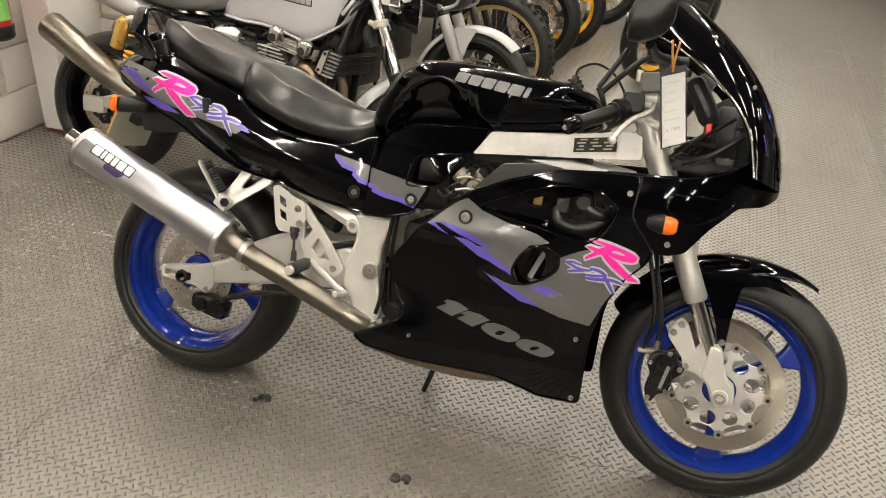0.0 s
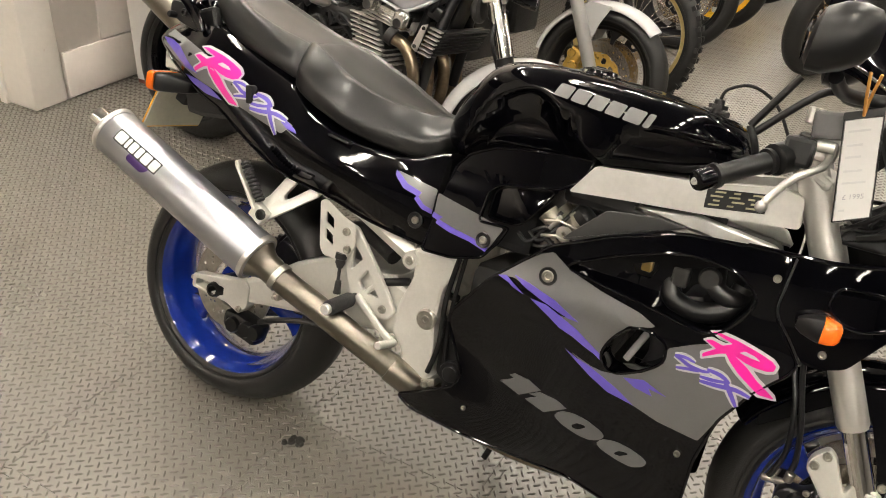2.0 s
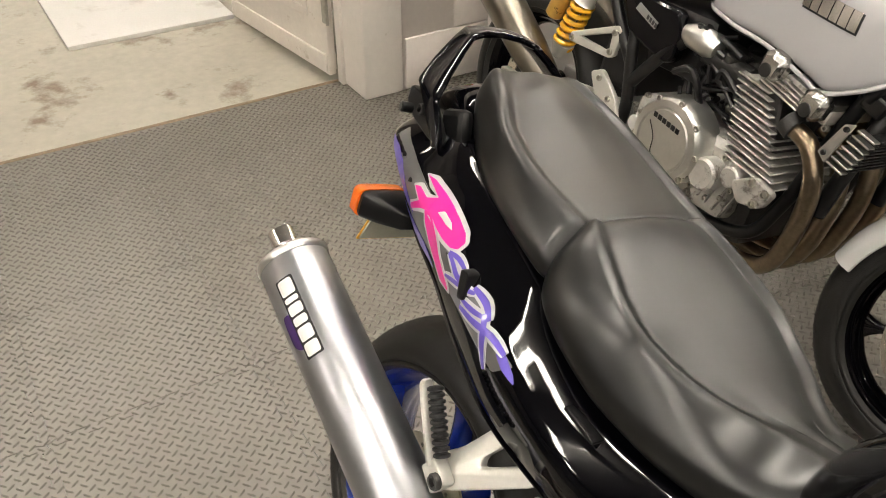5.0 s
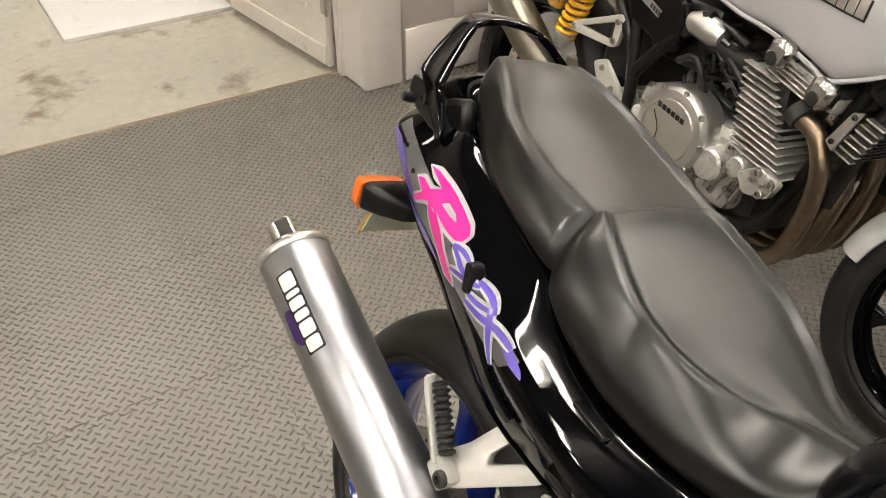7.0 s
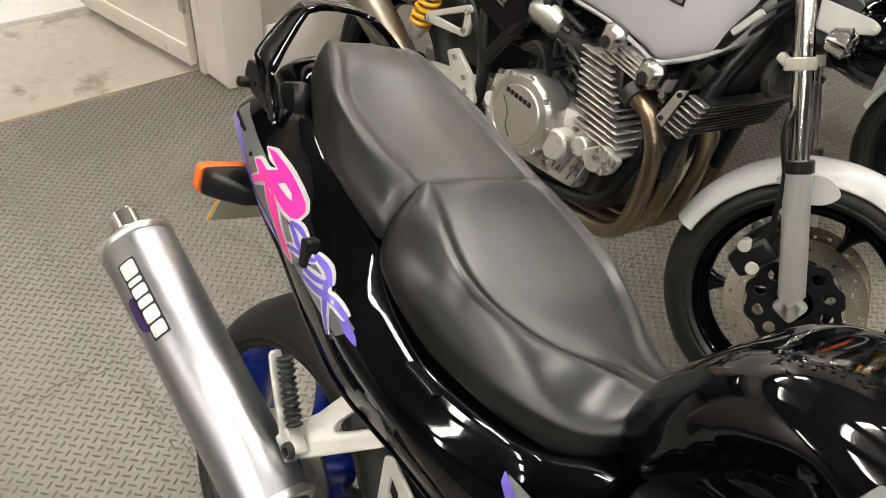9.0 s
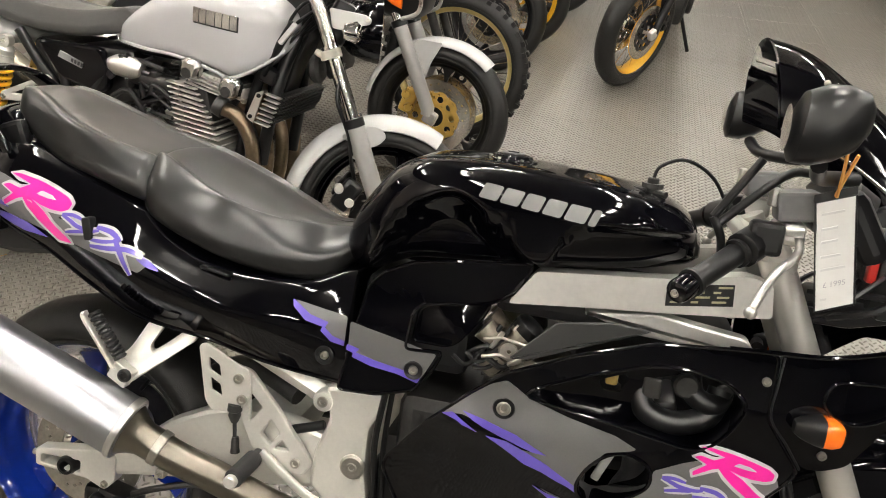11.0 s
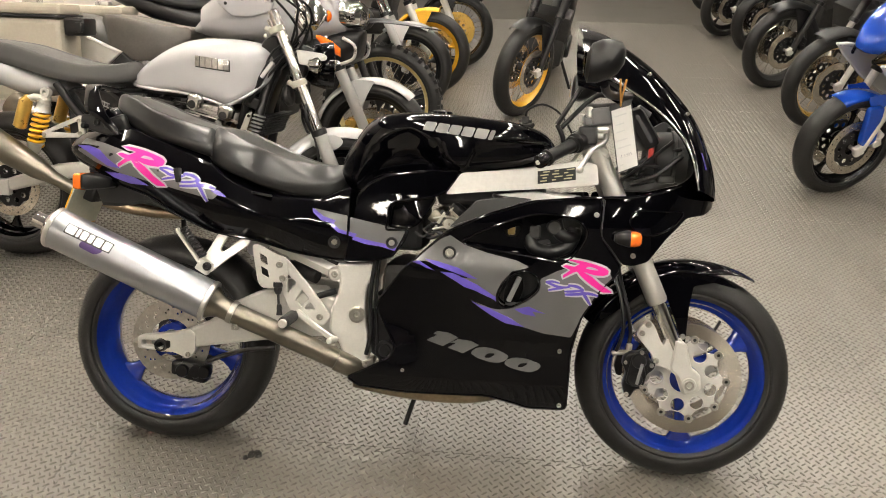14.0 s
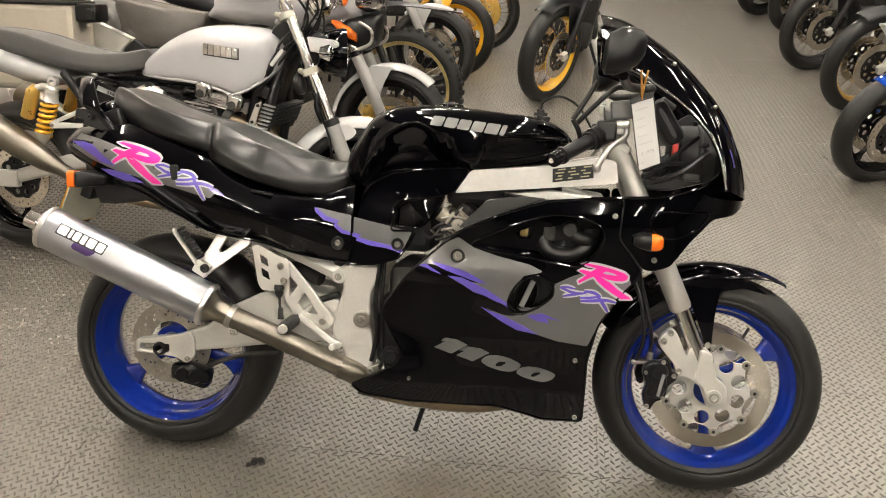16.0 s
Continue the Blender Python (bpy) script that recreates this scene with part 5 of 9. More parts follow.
decal([(-0.574, 0.766), (-0.566, 0.773), (-0.538, 0.758), (-0.530, 0.750), (-0.542, 0.752), (-0.555, 0.755)], "violet", tail, tail_y, 0.0028, 0.003)
slash_mark(tail, tail_y)
scribble(tail, tail_y)
bm = B()
plate(bm, rounded([(-0.680, 0.822), (-0.663, 0.824), (-0.656, 0.786), (-0.672, 0.782)], 0.006), tail_y(-0.668, 0.80) - 0.010, tail_y(-0.668, 0.80) + 0.01, (), 0.002)
part("strap_slot", bm, "satin", tail, "black strap slot")
decal([(-0.300, 0.731), (-0.244, 0.720), (-0.207, 0.714), (-0.207, 0.668), (-0.228, 0.674), (-0.243, 0.688), (-0.240, 0.697), (-0.271, 0.708)], "grey", tail, tail_y, label="metallic grey band")
decal([(-0.303, 0.732), (-0.290, 0.724), (-0.271, 0.710), (-0.238, 0.700), (-0.243, 0.690), (-0.228, 0.677), (-0.207, 0.671), (-0.207, 0.662), (-0.231, 0.667), (-0.250, 0.684), (-0.247, 0.691), (-0.277, 0.699), (-0.300, 0.720)], "violet", tail, tail_y, 0.0028, 0.0015, label="torn violet stroke")
for x, z in ((-0.240, 0.640),):
    bm = B()
    y = tail_y(x, z)
    lathe(bm, [(0.009, y - 0.001), (0.016, y - 0.001), (0.0175, y - 0.0035), (0.016, y - 0.005), (0.010, y - 0.004)], (x, 0, z), 20)
    part("grommet", bm, "satin", tail)
    bm = B()
    bolt_head(bm, (x, y - 0.001, z), 0.008, 0.005)
    part("screw", bm, "bolt", tail)
bead("edge_bead", [(-0.205 - 0.81 * k / 40, smooth_table(TAIL, -0.205 - 0.81 * k / 40)[5]) for k in range(41)], tail_y, tail, 0.0035)
# little covers under the seat edge
bm = B()
box(bm, (-0.44, -0.172, 0.762), (0.055, 0.02, 0.006), 0.002, (0, 8, 0))
part("seat_latch", bm, "satin", tail)
# grab rail: one flat cast loop, broad at the sides and narrow at the back
rail = sub("grab_rail", bike)


def ribbon(bm, rows, thick, wide_dir, n=14):
    """A flat bar through rows of (place, half-width), its breadth along wide_dir."""
    line = smooth_line([(*p, ) for p, w in rows], 5)
    widths = [w.x for w in smooth_line([(w, 0, 0) for p, w in rows], 5)]
    rings = []
    for i, p in enumerate(line):
        d = (line[min(i + 1, len(line) - 1)] - line[max(i - 1, 0)]).normalized()
        u = Vector(wide_dir(p))
        u = (u - d * u.dot(d)).normalized()
        v = d.cross(u)
        ring = []
        for k in range(n):
            a = 2 * math.pi * k / n
            c, q = math.cos(a), math.sin(a)
            ring.append(p + u * widths[i] * math.copysign(abs(c) ** 0.6, c) + v * thick * math.copysign(abs(q) ** 0.6, q))
        rings.append(ring)
    grid_faces(bm, rings)
    return bm


RAIL_OUT = [(-0.868, -0.157, 0.903), (-0.905, -0.156, 0.936), (-0.964, -0.144, 0.970), (-0.984, -0.112, 0.997), (-1.000, -0.076, 1.027), (-1.012, -0.051, 1.041), (-1.010, -0.026, 1.045), (-1.008, 0.0, 1.046)]
RAIL_IN = [(-0.855, -0.156, 0.906), (-0.862, -0.156, 0.926), (-0.897, -0.151, 0.960), (-0.925, -0.120, 0.990), (-0.950, -0.089, 1.020), (-0.967, -0.066, 1.038), (-0.977, -0.036, 1.044), (-0.981, 0.0, 1.046)]
both = [e + [(x, -y, z) for x, y, z in reversed(e[:-1])] for e in (RAIL_OUT, RAIL_IN)]
bm = B()
rings = []
edges = []
for e in both:
    pts = [Vector(p) for p in e]
    edges.append([p.lerp(q, t) for p, q in zip(pts, pts[1:]) for t in (0.06, 0.5, 0.94)])
    edges[-1] = [pts[0]] + edges[-1] + [pts[-1]]
for i in range(len(edges[0])):
    a, b = edges[0][i], edges[1][i]
    j, k = min(i + 1, len(edges[0]) - 1), max(i - 1, 0)
    d = (edges[0][j] + edges[1][j] - edges[0][k] - edges[1][k]).normalized()
    u = (b - a) / 2
    v = d.cross(u).normalized()
    rings.append([(a + b) / 2 + u * math.copysign(abs(math.cos(q)) ** 0.6, math.cos(q)) + v * 0.0065 * math.copysign(abs(math.sin(q)) ** 0.6, math.sin(q)) for q in [2 * math.pi * n / 14 for n in range(14)]])
grid_faces(bm, rings)
part("rail", bm, "black", rail, angle=24)
for s in (-1, 1):
    bm = B()
    o = rounded([(-0.972, 0.958), (-0.935, 0.958), (-0.905, 0.950), (-0.864, 0.914), (-0.862, 0.900), (-0.900, 0.903), (-0.945, 0.914), (-0.974, 0.932)], 0.008)
    plate(bm, o, s * 0.136, s * 0.150, (), 0.004)
    part("rail_side", bm, "satin", rail)
    for x, z in ((-0.925, 0.936), (-0.894, 0.930)):
        bm = B()
        bolt_head(bm, (x, s * 0.150, z), 0.009, 0.008, sign=s)
        part("bolt", bm, "dark", rail)
    bm = B()
    box(bm, (-0.872, s * 0.124, 0.932), (0.055, 0.024, 0.055), 0.010, (0, -20, 0))
    part("rail_foot", bm, "satin", rail)
bm = B()
rod(bm, (-0.955, -0.146, 0.926), (-0.960, -0.166, 0.926), 0.008, 12, 0.002)
part("hook", bm, "satin", rail, "black luggage hook")
# black cowl that closes the tail behind the pillion pad
bm = loft_body([(-1.000, 0.070, 0.908, 0.880), (-0.985, 0.092, 0.940, 0.880), (-0.955, 0.104, 0.972, 0.885), (-0.915, 0.112, 0.988, 0.890), (-0.870, 0.118, 0.978, 0.890), (-0.840, 0.112, 0.950, 0.890)], 36, 24, 3.6)
part("seat_cowl", bm, "black", tail, "black cowl behind the pillion pad")
# tail lamp
bm = B()
box(bm, (-1.012, 0, 0.868), (0.02, 0.12, 0.03), 0.006)
part("tail_lamp", bm, "red", tail, "red tail lamp")
# under-tail and number plate
under = sub("rear_mudguard", bike)
bm = B()
rings = []
for x, w, z0, z1 in ((-1.00, 0.055, 0.79, 0.842), (-0.95, 0.075, 0.70, 0.81), (-0.90, 0.085, 0.70, 0.79), (-0.80, 0.095, 0.715, 0.76), (-0.66, 0.105, 0.66, 0.70), (-0.50, 0.11, 0.62, 0.66)):
    rings.append([Vector((x, y * w, z)) for y, z in ((-1, z1), (-1.0, z0 + 0.01), (-0.9, z0), (0.9, z0), (1.0, z0 + 0.01), (1, z1))])
grid_faces(bm, rings)
part("guard", bm, "matt", under)
bm = B()
box(bm, (-1.040, 0.0, 0.700), (0.004, 0.20, 0.135), 0.001, (0, 22, 0))
plate_back = part("number_plate", bm, mat("plate_back", (0.55, 0.55, 0.45), 0.5), under, "number plate seen from behind")
bm = B()
box(bm, (-1.0440, 0.0, 0.6985), (0.0035, 0.205, 0.140), 0.001, (0, 22, 0))
part("plate_face", bm, "yellow", plate_back, "yellow front face of the plate")
bm = B()
box(bm, (-1.016, 0, 0.738), (0.05, 0.07, 0.06), 0.008, (0, 22, 0))
part("plate_bracket", bm, "matt", under)
# cover under the tank
fcover_y = lambda x, z: -(0.150 + 0.012 * step01(0.78, 0.70, z) - 0.02 * step01(0.0, 0.10, x))
cover = sub("frame_cover", bike)
o = rounded([(-0.174, 0.776), (-0.150, 0.804), (-0.101, 0.829), (-0.024, 0.842), (0.092, 0.852), (0.078, 0.806), (0.035, 0.780), (-0.075, 0.762), (-0.092, 0.746), (-0.098, 0.682), (-0.034, 0.686), (-0.046, 0.655), (-0.076, 0.612), (-0.139, 0.592), (-0.208, 0.588)], 0.010)
bm = B()
skin(bm, o, fcover_y, (), 0.012, 0.02)
left = mirrored(bm)
part("cover", bm, "black", cover)
part("cover", left, "black", cover)
bead("edge_bead", o, fcover_y, cover, 0.0030, True)
bm = B()
o = rounded([(-0.086, 0.746), (-0.07, 0.758), (0.034, 0.777), (0.024, 0.755), (-0.015, 0.700), (-0.034, 0.690), (-0.092, 0.690)], 0.010)
skin(bm, o, lambda x, z: -0.132 - 0.012 * math.exp(-((x + 0.01) / 0.05) ** 2 - ((z - 0.72) / 0.04) ** 2), (), 0.02, 0.02)
part("inner_cover", bm, "black", cover)
bead("edge_bead", o, lambda x, z: -0.135, cover, 0.0028, True)
decal([(-0.196, 0.712), (-0.172, 0.707), (-0.101, 0.694), (-0.043, 0.681), (-0.062, 0.640), (-0.068, 0.632), (-0.099, 0.642), (-0.146, 0.649), (-0.182, 0.658), (-0.196, 0.668)], "grey", cover, fcover_y, label="metallic grey band")
decal([(-0.198, 0.672), (-0.175, 0.667), (-0.182, 0.660), (-0.146, 0.652), (-0.100, 0.645), (-0.066, 0.635), (-0.070, 0.626), (-0.107, 0.636), (-0.154, 0.641), (-0.188, 0.651), (-0.186, 0.658), (-0.199, 0.662)], "violet", cover, fcover_y, 0.0028, 0.0015, label="torn violet stroke")
bm = B()
y = fcover_y(-0.08, 0.648)
lathe(bm, [(0.008, y - 0.001), (0.015, y - 0.001), (0.0165, y - 0.004), (0.015, y - 0.006), (0.009, y - 0.004)], (-0.079, 0, 0.648), 20)
part("grommet", bm, "satin", cover)
bm = B()
bolt_head(bm, (-0.079, y - 0.002, 0.648), 0.008, 0.005)
part("screw", bm, "bolt", cover)

# ---- frame ----
frame_ob = sub("frame_beam", bike)
for s in (-1, 1):
    bm = B()
    plate(bm, rounded([(0.06, 0.786), (0.10, 0.846), (0.302, 0.868), (0.420, 0.892), (0.458, 0.885), (0.466, 0.832), (0.42, 0.826), (0.30, 0.812), (0.18, 0.80)], 0.008), s * 0.148, s * 0.108)
    part("beam", bm, "beam", frame_ob, "bright aluminium frame beam")
    bm = B()
    plate(bm, rounded([(0.18, 0.79), (0.30, 0.806), (0.44, 0.79), (0.46, 0.76), (0.36, 0.762), (0.26, 0.766)], 0.008), s * 0.135, s * 0.105, (), 0.005)
    part("beam_lower", bm, "beam", frame_ob)
    bm = B()
    o = rounded([(-0.236, 0.580), (-0.135, 0.588), (-0.128, 0.55), (-0.150, 0.515), (-0.150, 0.43), (-0.133, 0.335), (-0.145, 0.288), (-0.165, 0.283), (-0.203, 0.303), (-0.222, 0.358), (-0.252, 0.386), (-0.246, 0.453), (-0.224, 0.518)], 0.012)
    plate(bm, o, s * 0.140, s * 0.095, (), 0.008)
    pv = part("pivot_plate", bm, "alu", frame_ob, "cast silver swingarm pivot plate")
    bm = B()
    lathe(bm, [(0.009, s * 0.148), (0.019, s * 0.148), (0.023, s * 0.144), (0.023, s * 0.135), (0.009, s * 0.135)], (-0.172, 0, 0.440), 24)
    bolt_head(bm, (-0.172, s * 0.146, 0.440), 0.010, 0.004, sign=s)
    part("pivot_bolt", bm, "bolt", pv)
    bm = B()
    bar_a, bar_b = Vector((-0.430, 0.104 * s, 0.626)), Vector((-0.236, 0.118 * s, 0.549))
    tube(bm, [bar_a, bar_b], 0.019, 4, flat=0.55, up=(0.4, 0, 1))
    lathe(bm, [(0.006, s * 0.142), (0.017, s * 0.142), (0.020, s * 0.138), (0.020, s * 0.10), (0.006, s * 0.10)], (-0.238, 0, 0.550), 20)
    part("subframe_strut", bm, "alu", frame_ob, "bright subframe strut")
    bm = B()
    bolt_head(bm, (-0.238, s * 0.142, 0.550), 0.010, 0.004, sign=s)
    part("bolt", bm, "bolt", frame_ob)
bm = B()
plate(bm, [(0.305, 0.826), (0.405, 0.842), (0.402, 0.876), (0.303, 0.860)], -0.1515, -0.1485)
vin = part("data_plate", bm, "ink", frame_ob, "black data plate with unreadable lines")
for k in range(4):
    for q in range(3):
        bm = B()
        x0 = 0.311 + q * 0.031 + (0.006 if k % 2 else 0.0)
        w0 = (0.018, 0.011, 0.021)[(k + q) % 3]
        z0 = 0.831 + k * 0.0078 + 0.16 * (x0 - 0.305)
        plate(bm, [(x0, z0), (x0 + w0, z0 + 0.16 * w0), (x0 + w0, z0 + 0.16 * w0 + 0.0032), (x0, z0 + 0.0032)], -0.1522, -0.1515)
        part("line", bm, mat("cream_cell", (0.42, 0.38, 0.24), 0.5, bump=0) if "cream_cell" not in bpy.data.materials else bpy.data.materials["cream_cell"], vin)
bm = B()
plate(bm, rounded([(-0.158, 0.288), (-0.118, 0.305), (-0.122, 0.322), (-0.16, 0.305)], 0.004), -0.146, -0.10, (), 0.003)
bolt_head(bm, (-0.142, -0.146, 0.302), 0.008, 0.006)
part("lug", bm, "bolt", frame_ob)

# ---- swingarm ----
arm = sub("swingarm", bike)
for s in (-1, 1):
    bm = B()
    o = rounded([(-0.690, 0.352), (-0.60, 0.392), (-0.534, 0.448), (-0.46, 0.486), (-0.403, 0.500), (-0.30, 0.498), (-0.18, 0.470), (-0.18, 0.39), (-0.269, 0.369), (-0.44, 0.345), (-0.60, 0.318), (-0.690, 0.300)], 0.02)
    plate(bm, o, s * 0.128, s * 0.092, (), 0.010)
    part("arm", bm, "alu", arm)
    bm = B()
    o = rounded([(-0.812, 0.334), (-0.70, 0.352), (-0.655, 0.366), (-0.640, 0.35), (-0.640, 0.30), (-0.662, 0.276), (-0.70, 0.292), (-0.812, 0.298)], 0.008)
    plate(bm, o, s * 0.132, s * 0.100, [rounded([(-0.800, 0.323), (-0.715, 0.326), (-0.715, 0.302), (-0.800, 0.306)], 0.005)], 0.003)
    block_ob = part("axle_block", bm, "alu", arm)
    bm = B()
    bolt_head(bm, (-0.661, s * 0.132, 0.290), 0.0075, 0.006, sign=s)
    part("bolt", bm, "bolt", block_ob)
    bm = B()
    rod(bm, (-0.806, s * 0.116, 0.316), (-0.826, s * 0.116, 0.316), 0.0065, 8)
    part("adjuster", bm, "bolt", block_ob, "steel chain adjuster bolt")
bm = B()
box(bm, (-0.36, 0, 0.45), (0.12, 0.20, 0.06), 0.015)
part("cross_member", bm, "alu", arm)
bm = B()
bend(bm, [(-0.30, -0.09, 0.53), (-0.38, -0.06, 0.55), (-0.44, -0.04, 0.545), (-0.50, -0.02, 0.51)], 0.02, 10)
part("linkage", bm, "dark", arm)
cal = sub("rear_caliper", bike)
bm = B()
box(bm, (-0.655, -0.085, 0.232), (0.085, 0.055, 0.055), 0.012, (0, 12, 0))
box(bm, (-0.70, -0.085, 0.240), (0.05, 0.045, 0.045), 0.012)
for x in (-0.685, -0.645, -0.62):
    lathe(bm, [(0.0001, -0.122), (0.017, -0.122), (0.020, -0.116), (0.020, -0.10)], (x, 0, 0.236), 18, closed=False)
part("caliper_body", bm, "satin", cal)
bm = B()
bend(bm, [(-0.62, -0.1, 0.262), (-0.57, -0.10, 0.285), (-0.50, -0.09, 0.305), (-0.42, -0.08, 0.315)], 0.007, 8)
part("torque_arm", bm, "dark", cal)
bm = B()
rod(bm, (-0.735, 0.09, 0.205), (-0.20, 0.08, 0.375), 0.010, 8)
rod(bm, (-0.735, 0.09, 0.418), (-0.20, 0.08, 0.43), 0.010, 8)
part("chain", bm, "dark", arm, "dark drive chain")

# ---- exhaust ----
exh = sub("exhaust", bike)
A, Z = Vector((-0.556, -0.227, 0.465)), Vector((-0.990, -0.268, 0.653))
d = (Z - A).normalized()
ln = (Z - A).length
bm = B()
R = 0.0555
tube(bm, [A, A + d * 0.006, Z - d * 0.01, Z - d * 0.004, Z], [R - 0.006, R, R, R - 0.003, R - 0.012], 48)
can = part("silencer_can", bm, "muffler", exh, "satin aluminium silencer can")
for c, r in ((A + d * 0.008, R + 0.0026), (Z - d * 0.012, R + 0.0022)):
    bm = B()
    tube(bm, [c - d * 0.007, c - d * 0.006, c - d * 0.003, c, c + d * 0.003, c + d * 0.006, c + d * 0.007], [r - 0.003, r - 0.001, r, r + 0.0004, r, r - 0.001, r - 0.003], 64)
    part("band", bm, "brushed", can, "bright rolled band")
bm = B()
tube(bm, [Z - d * 0.004, Z + d * 0.006, Z + d * 0.01, Z + d * 0.045, Z + d * 0.048, Z + d * 0.045, Z + d * 0.0], [0.045, 0.040, 0.0215, 0.0215, 0.0225, 0.0185, 0.0185], 32, cap=False)
part("outlet", bm, "chrome", exh, "bright outlet stub")
bm = B()
tube(bm, [Z + d * 0.012, Z + d * 0.013], [0.018, 0.0001], 24, cap=False)
part("outlet_inside", bm, "ink", exh)
bm = B()
tube(bm, [A + d * 0.004, A - d * 0.016, A - d * 0.03, A - d * 0.07], [0.050, 0.036, 0.0305, 0.0295], 32)
part("reducer", bm, "steel", exh)
P0 = A - d * 0.05
bm = B()
pts = smooth_line([P0, P0 - d * 0.05, Vector((-0.40, -0.200, 0.396)), Vector((-0.30, -0.176, 0.350)), Vector((-0.185, -0.138, 0.294)), Vector((-0.11, -0.100, 0.266)), Vector((-0.02, -0.085, 0.250)), Vector((0.10, -0.075, 0.246)), Vector((0.20, -0.07, 0.246))], 6)
tube(bm, pts, [0.0290 - 0.005 * step01(0.55, 0.75, k / (len(pts) - 1)) for k in range(len(pts))], 28)
part("link_pipe", bm, "steel", exh, "straw-tinted stainless link pipe")
bm = B()
c0, c1 = Vector((-0.225, -0.158, 0.313)), Vector((-0.165, -0.138, 0.283))
tube(bm, [c0, c0.lerp(c1, 0.1), c0.lerp(c1, 0.9), c1], [0.0295, 0.0305, 0.0290, 0.026], 28)
part("pipe_joint", bm, "steel", exh, "brown heat-stained pipe joint")
bm = B()
cc = P0 - d * 0.012
tube(bm, [cc - d * 0.008, cc - d * 0.007, cc + d * 0.007, cc + d * 0.008], [0.029, 0.0325, 0.0325, 0.029], 28)
box(bm, cc + Vector((0.012, -0.01, -0.038)), (0.016, 0.022, 0.016), 0.002)
rod(bm, cc + Vector((0.012, -0.03, -0.038)), cc + Vector((0.012, 0.012, -0.038)), 0.004, 8)
part("clamp", bm, "bolt", exh, "steel pipe clamp")
bm = B()
tube(bm, smooth_line([(-0.18, -0.09, 0.250), (-0.05, -0.085, 0.228), (0.12, -0.08, 0.222), (0.24, -0.07, 0.245), (0.30, -0.05, 0.28)], 5), 0.031, 20, flat=0.8)
tube(bm, smooth_line([(-0.12, 0.05, 0.235), (0.10, 0.05, 0.218), (0.30, 0.05, 0.27)], 5), 0.04, 20)
part("collector", bm, "bronze", exh, "browned collector pipes under the engine")
# plain blocks for the mark on the can, wrapped round it
u0 = d
side_dir = Vector((0, -1, 0))
side_dir = (side_dir - d * side_dir.dot(d)).normalized()
up_dir = side_dir.cross(d)
if up_dir.z < 0:
    up_dir = -up_dir


def can_pt(s, a, lift):
    """s: metres from the outlet end; a: metres round the can, from facing outwards, upwards."""
    ang = a / R
    return Z - d * s + (R + lift) * (math.cos(ang) * side_dir + math.sin(ang) * up_dir)


def can_patch(pts, material, lift, label=""):
    bm = B()
    t = bmesh.new()
    vs = [t.verts.new((p[0], 0, p[1])) for p in pts]
    t.faces.new(vs)
    for k in range(-10, 11):
        bmesh.ops.bisect_plane(t, geom=t.verts[:] + t.edges[:] + t.faces[:], plane_co=(0, 0, k * 0.006), plane_no=(0, 0, 1))
    for v in t.verts:
        v.co = can_pt(v.co.x, v.co.z, lift)
    merge(bm, t)
    return part("mark", bm, material, can, label)


mw = [0.95, 0.32, 0.62, 0.50, 0.80, 0.75]
x, a0, hh = 0.058, 0.018, 0.024
can_patch(rounded([(0.104, a0 - 0.020), (0.156, a0 - 0.022), (0.172, a0 - 0.002), (0.154, a0 + 0.012), (0.112, a0 + 0.006)], 0.012, 4), mat("dark_violet_disc", (0.05, 0.02, 0.12), 0.35, var=0.05, bump=0), 0.0006, "dark violet patch")
for w in mw:
    q = w * 0.0275
    can_patch(rounded([(x - 0.003, a0 - 0.003), (x + q + 0.003, a0 - 0.003), (x + q + 0.003, a0 + hh + 0.003), (x - 0.003, a0 + hh + 0.003)], 0.003, 2), "ink", 0.0011)
    can_patch(rounded([(x, a0), (x + q, a0), (x + q, a0 + hh), (x, a0 + hh)], 0.004, 2), "white", 0.0017, "white maker's mark as plain blocks")
    x += q + 0.0036

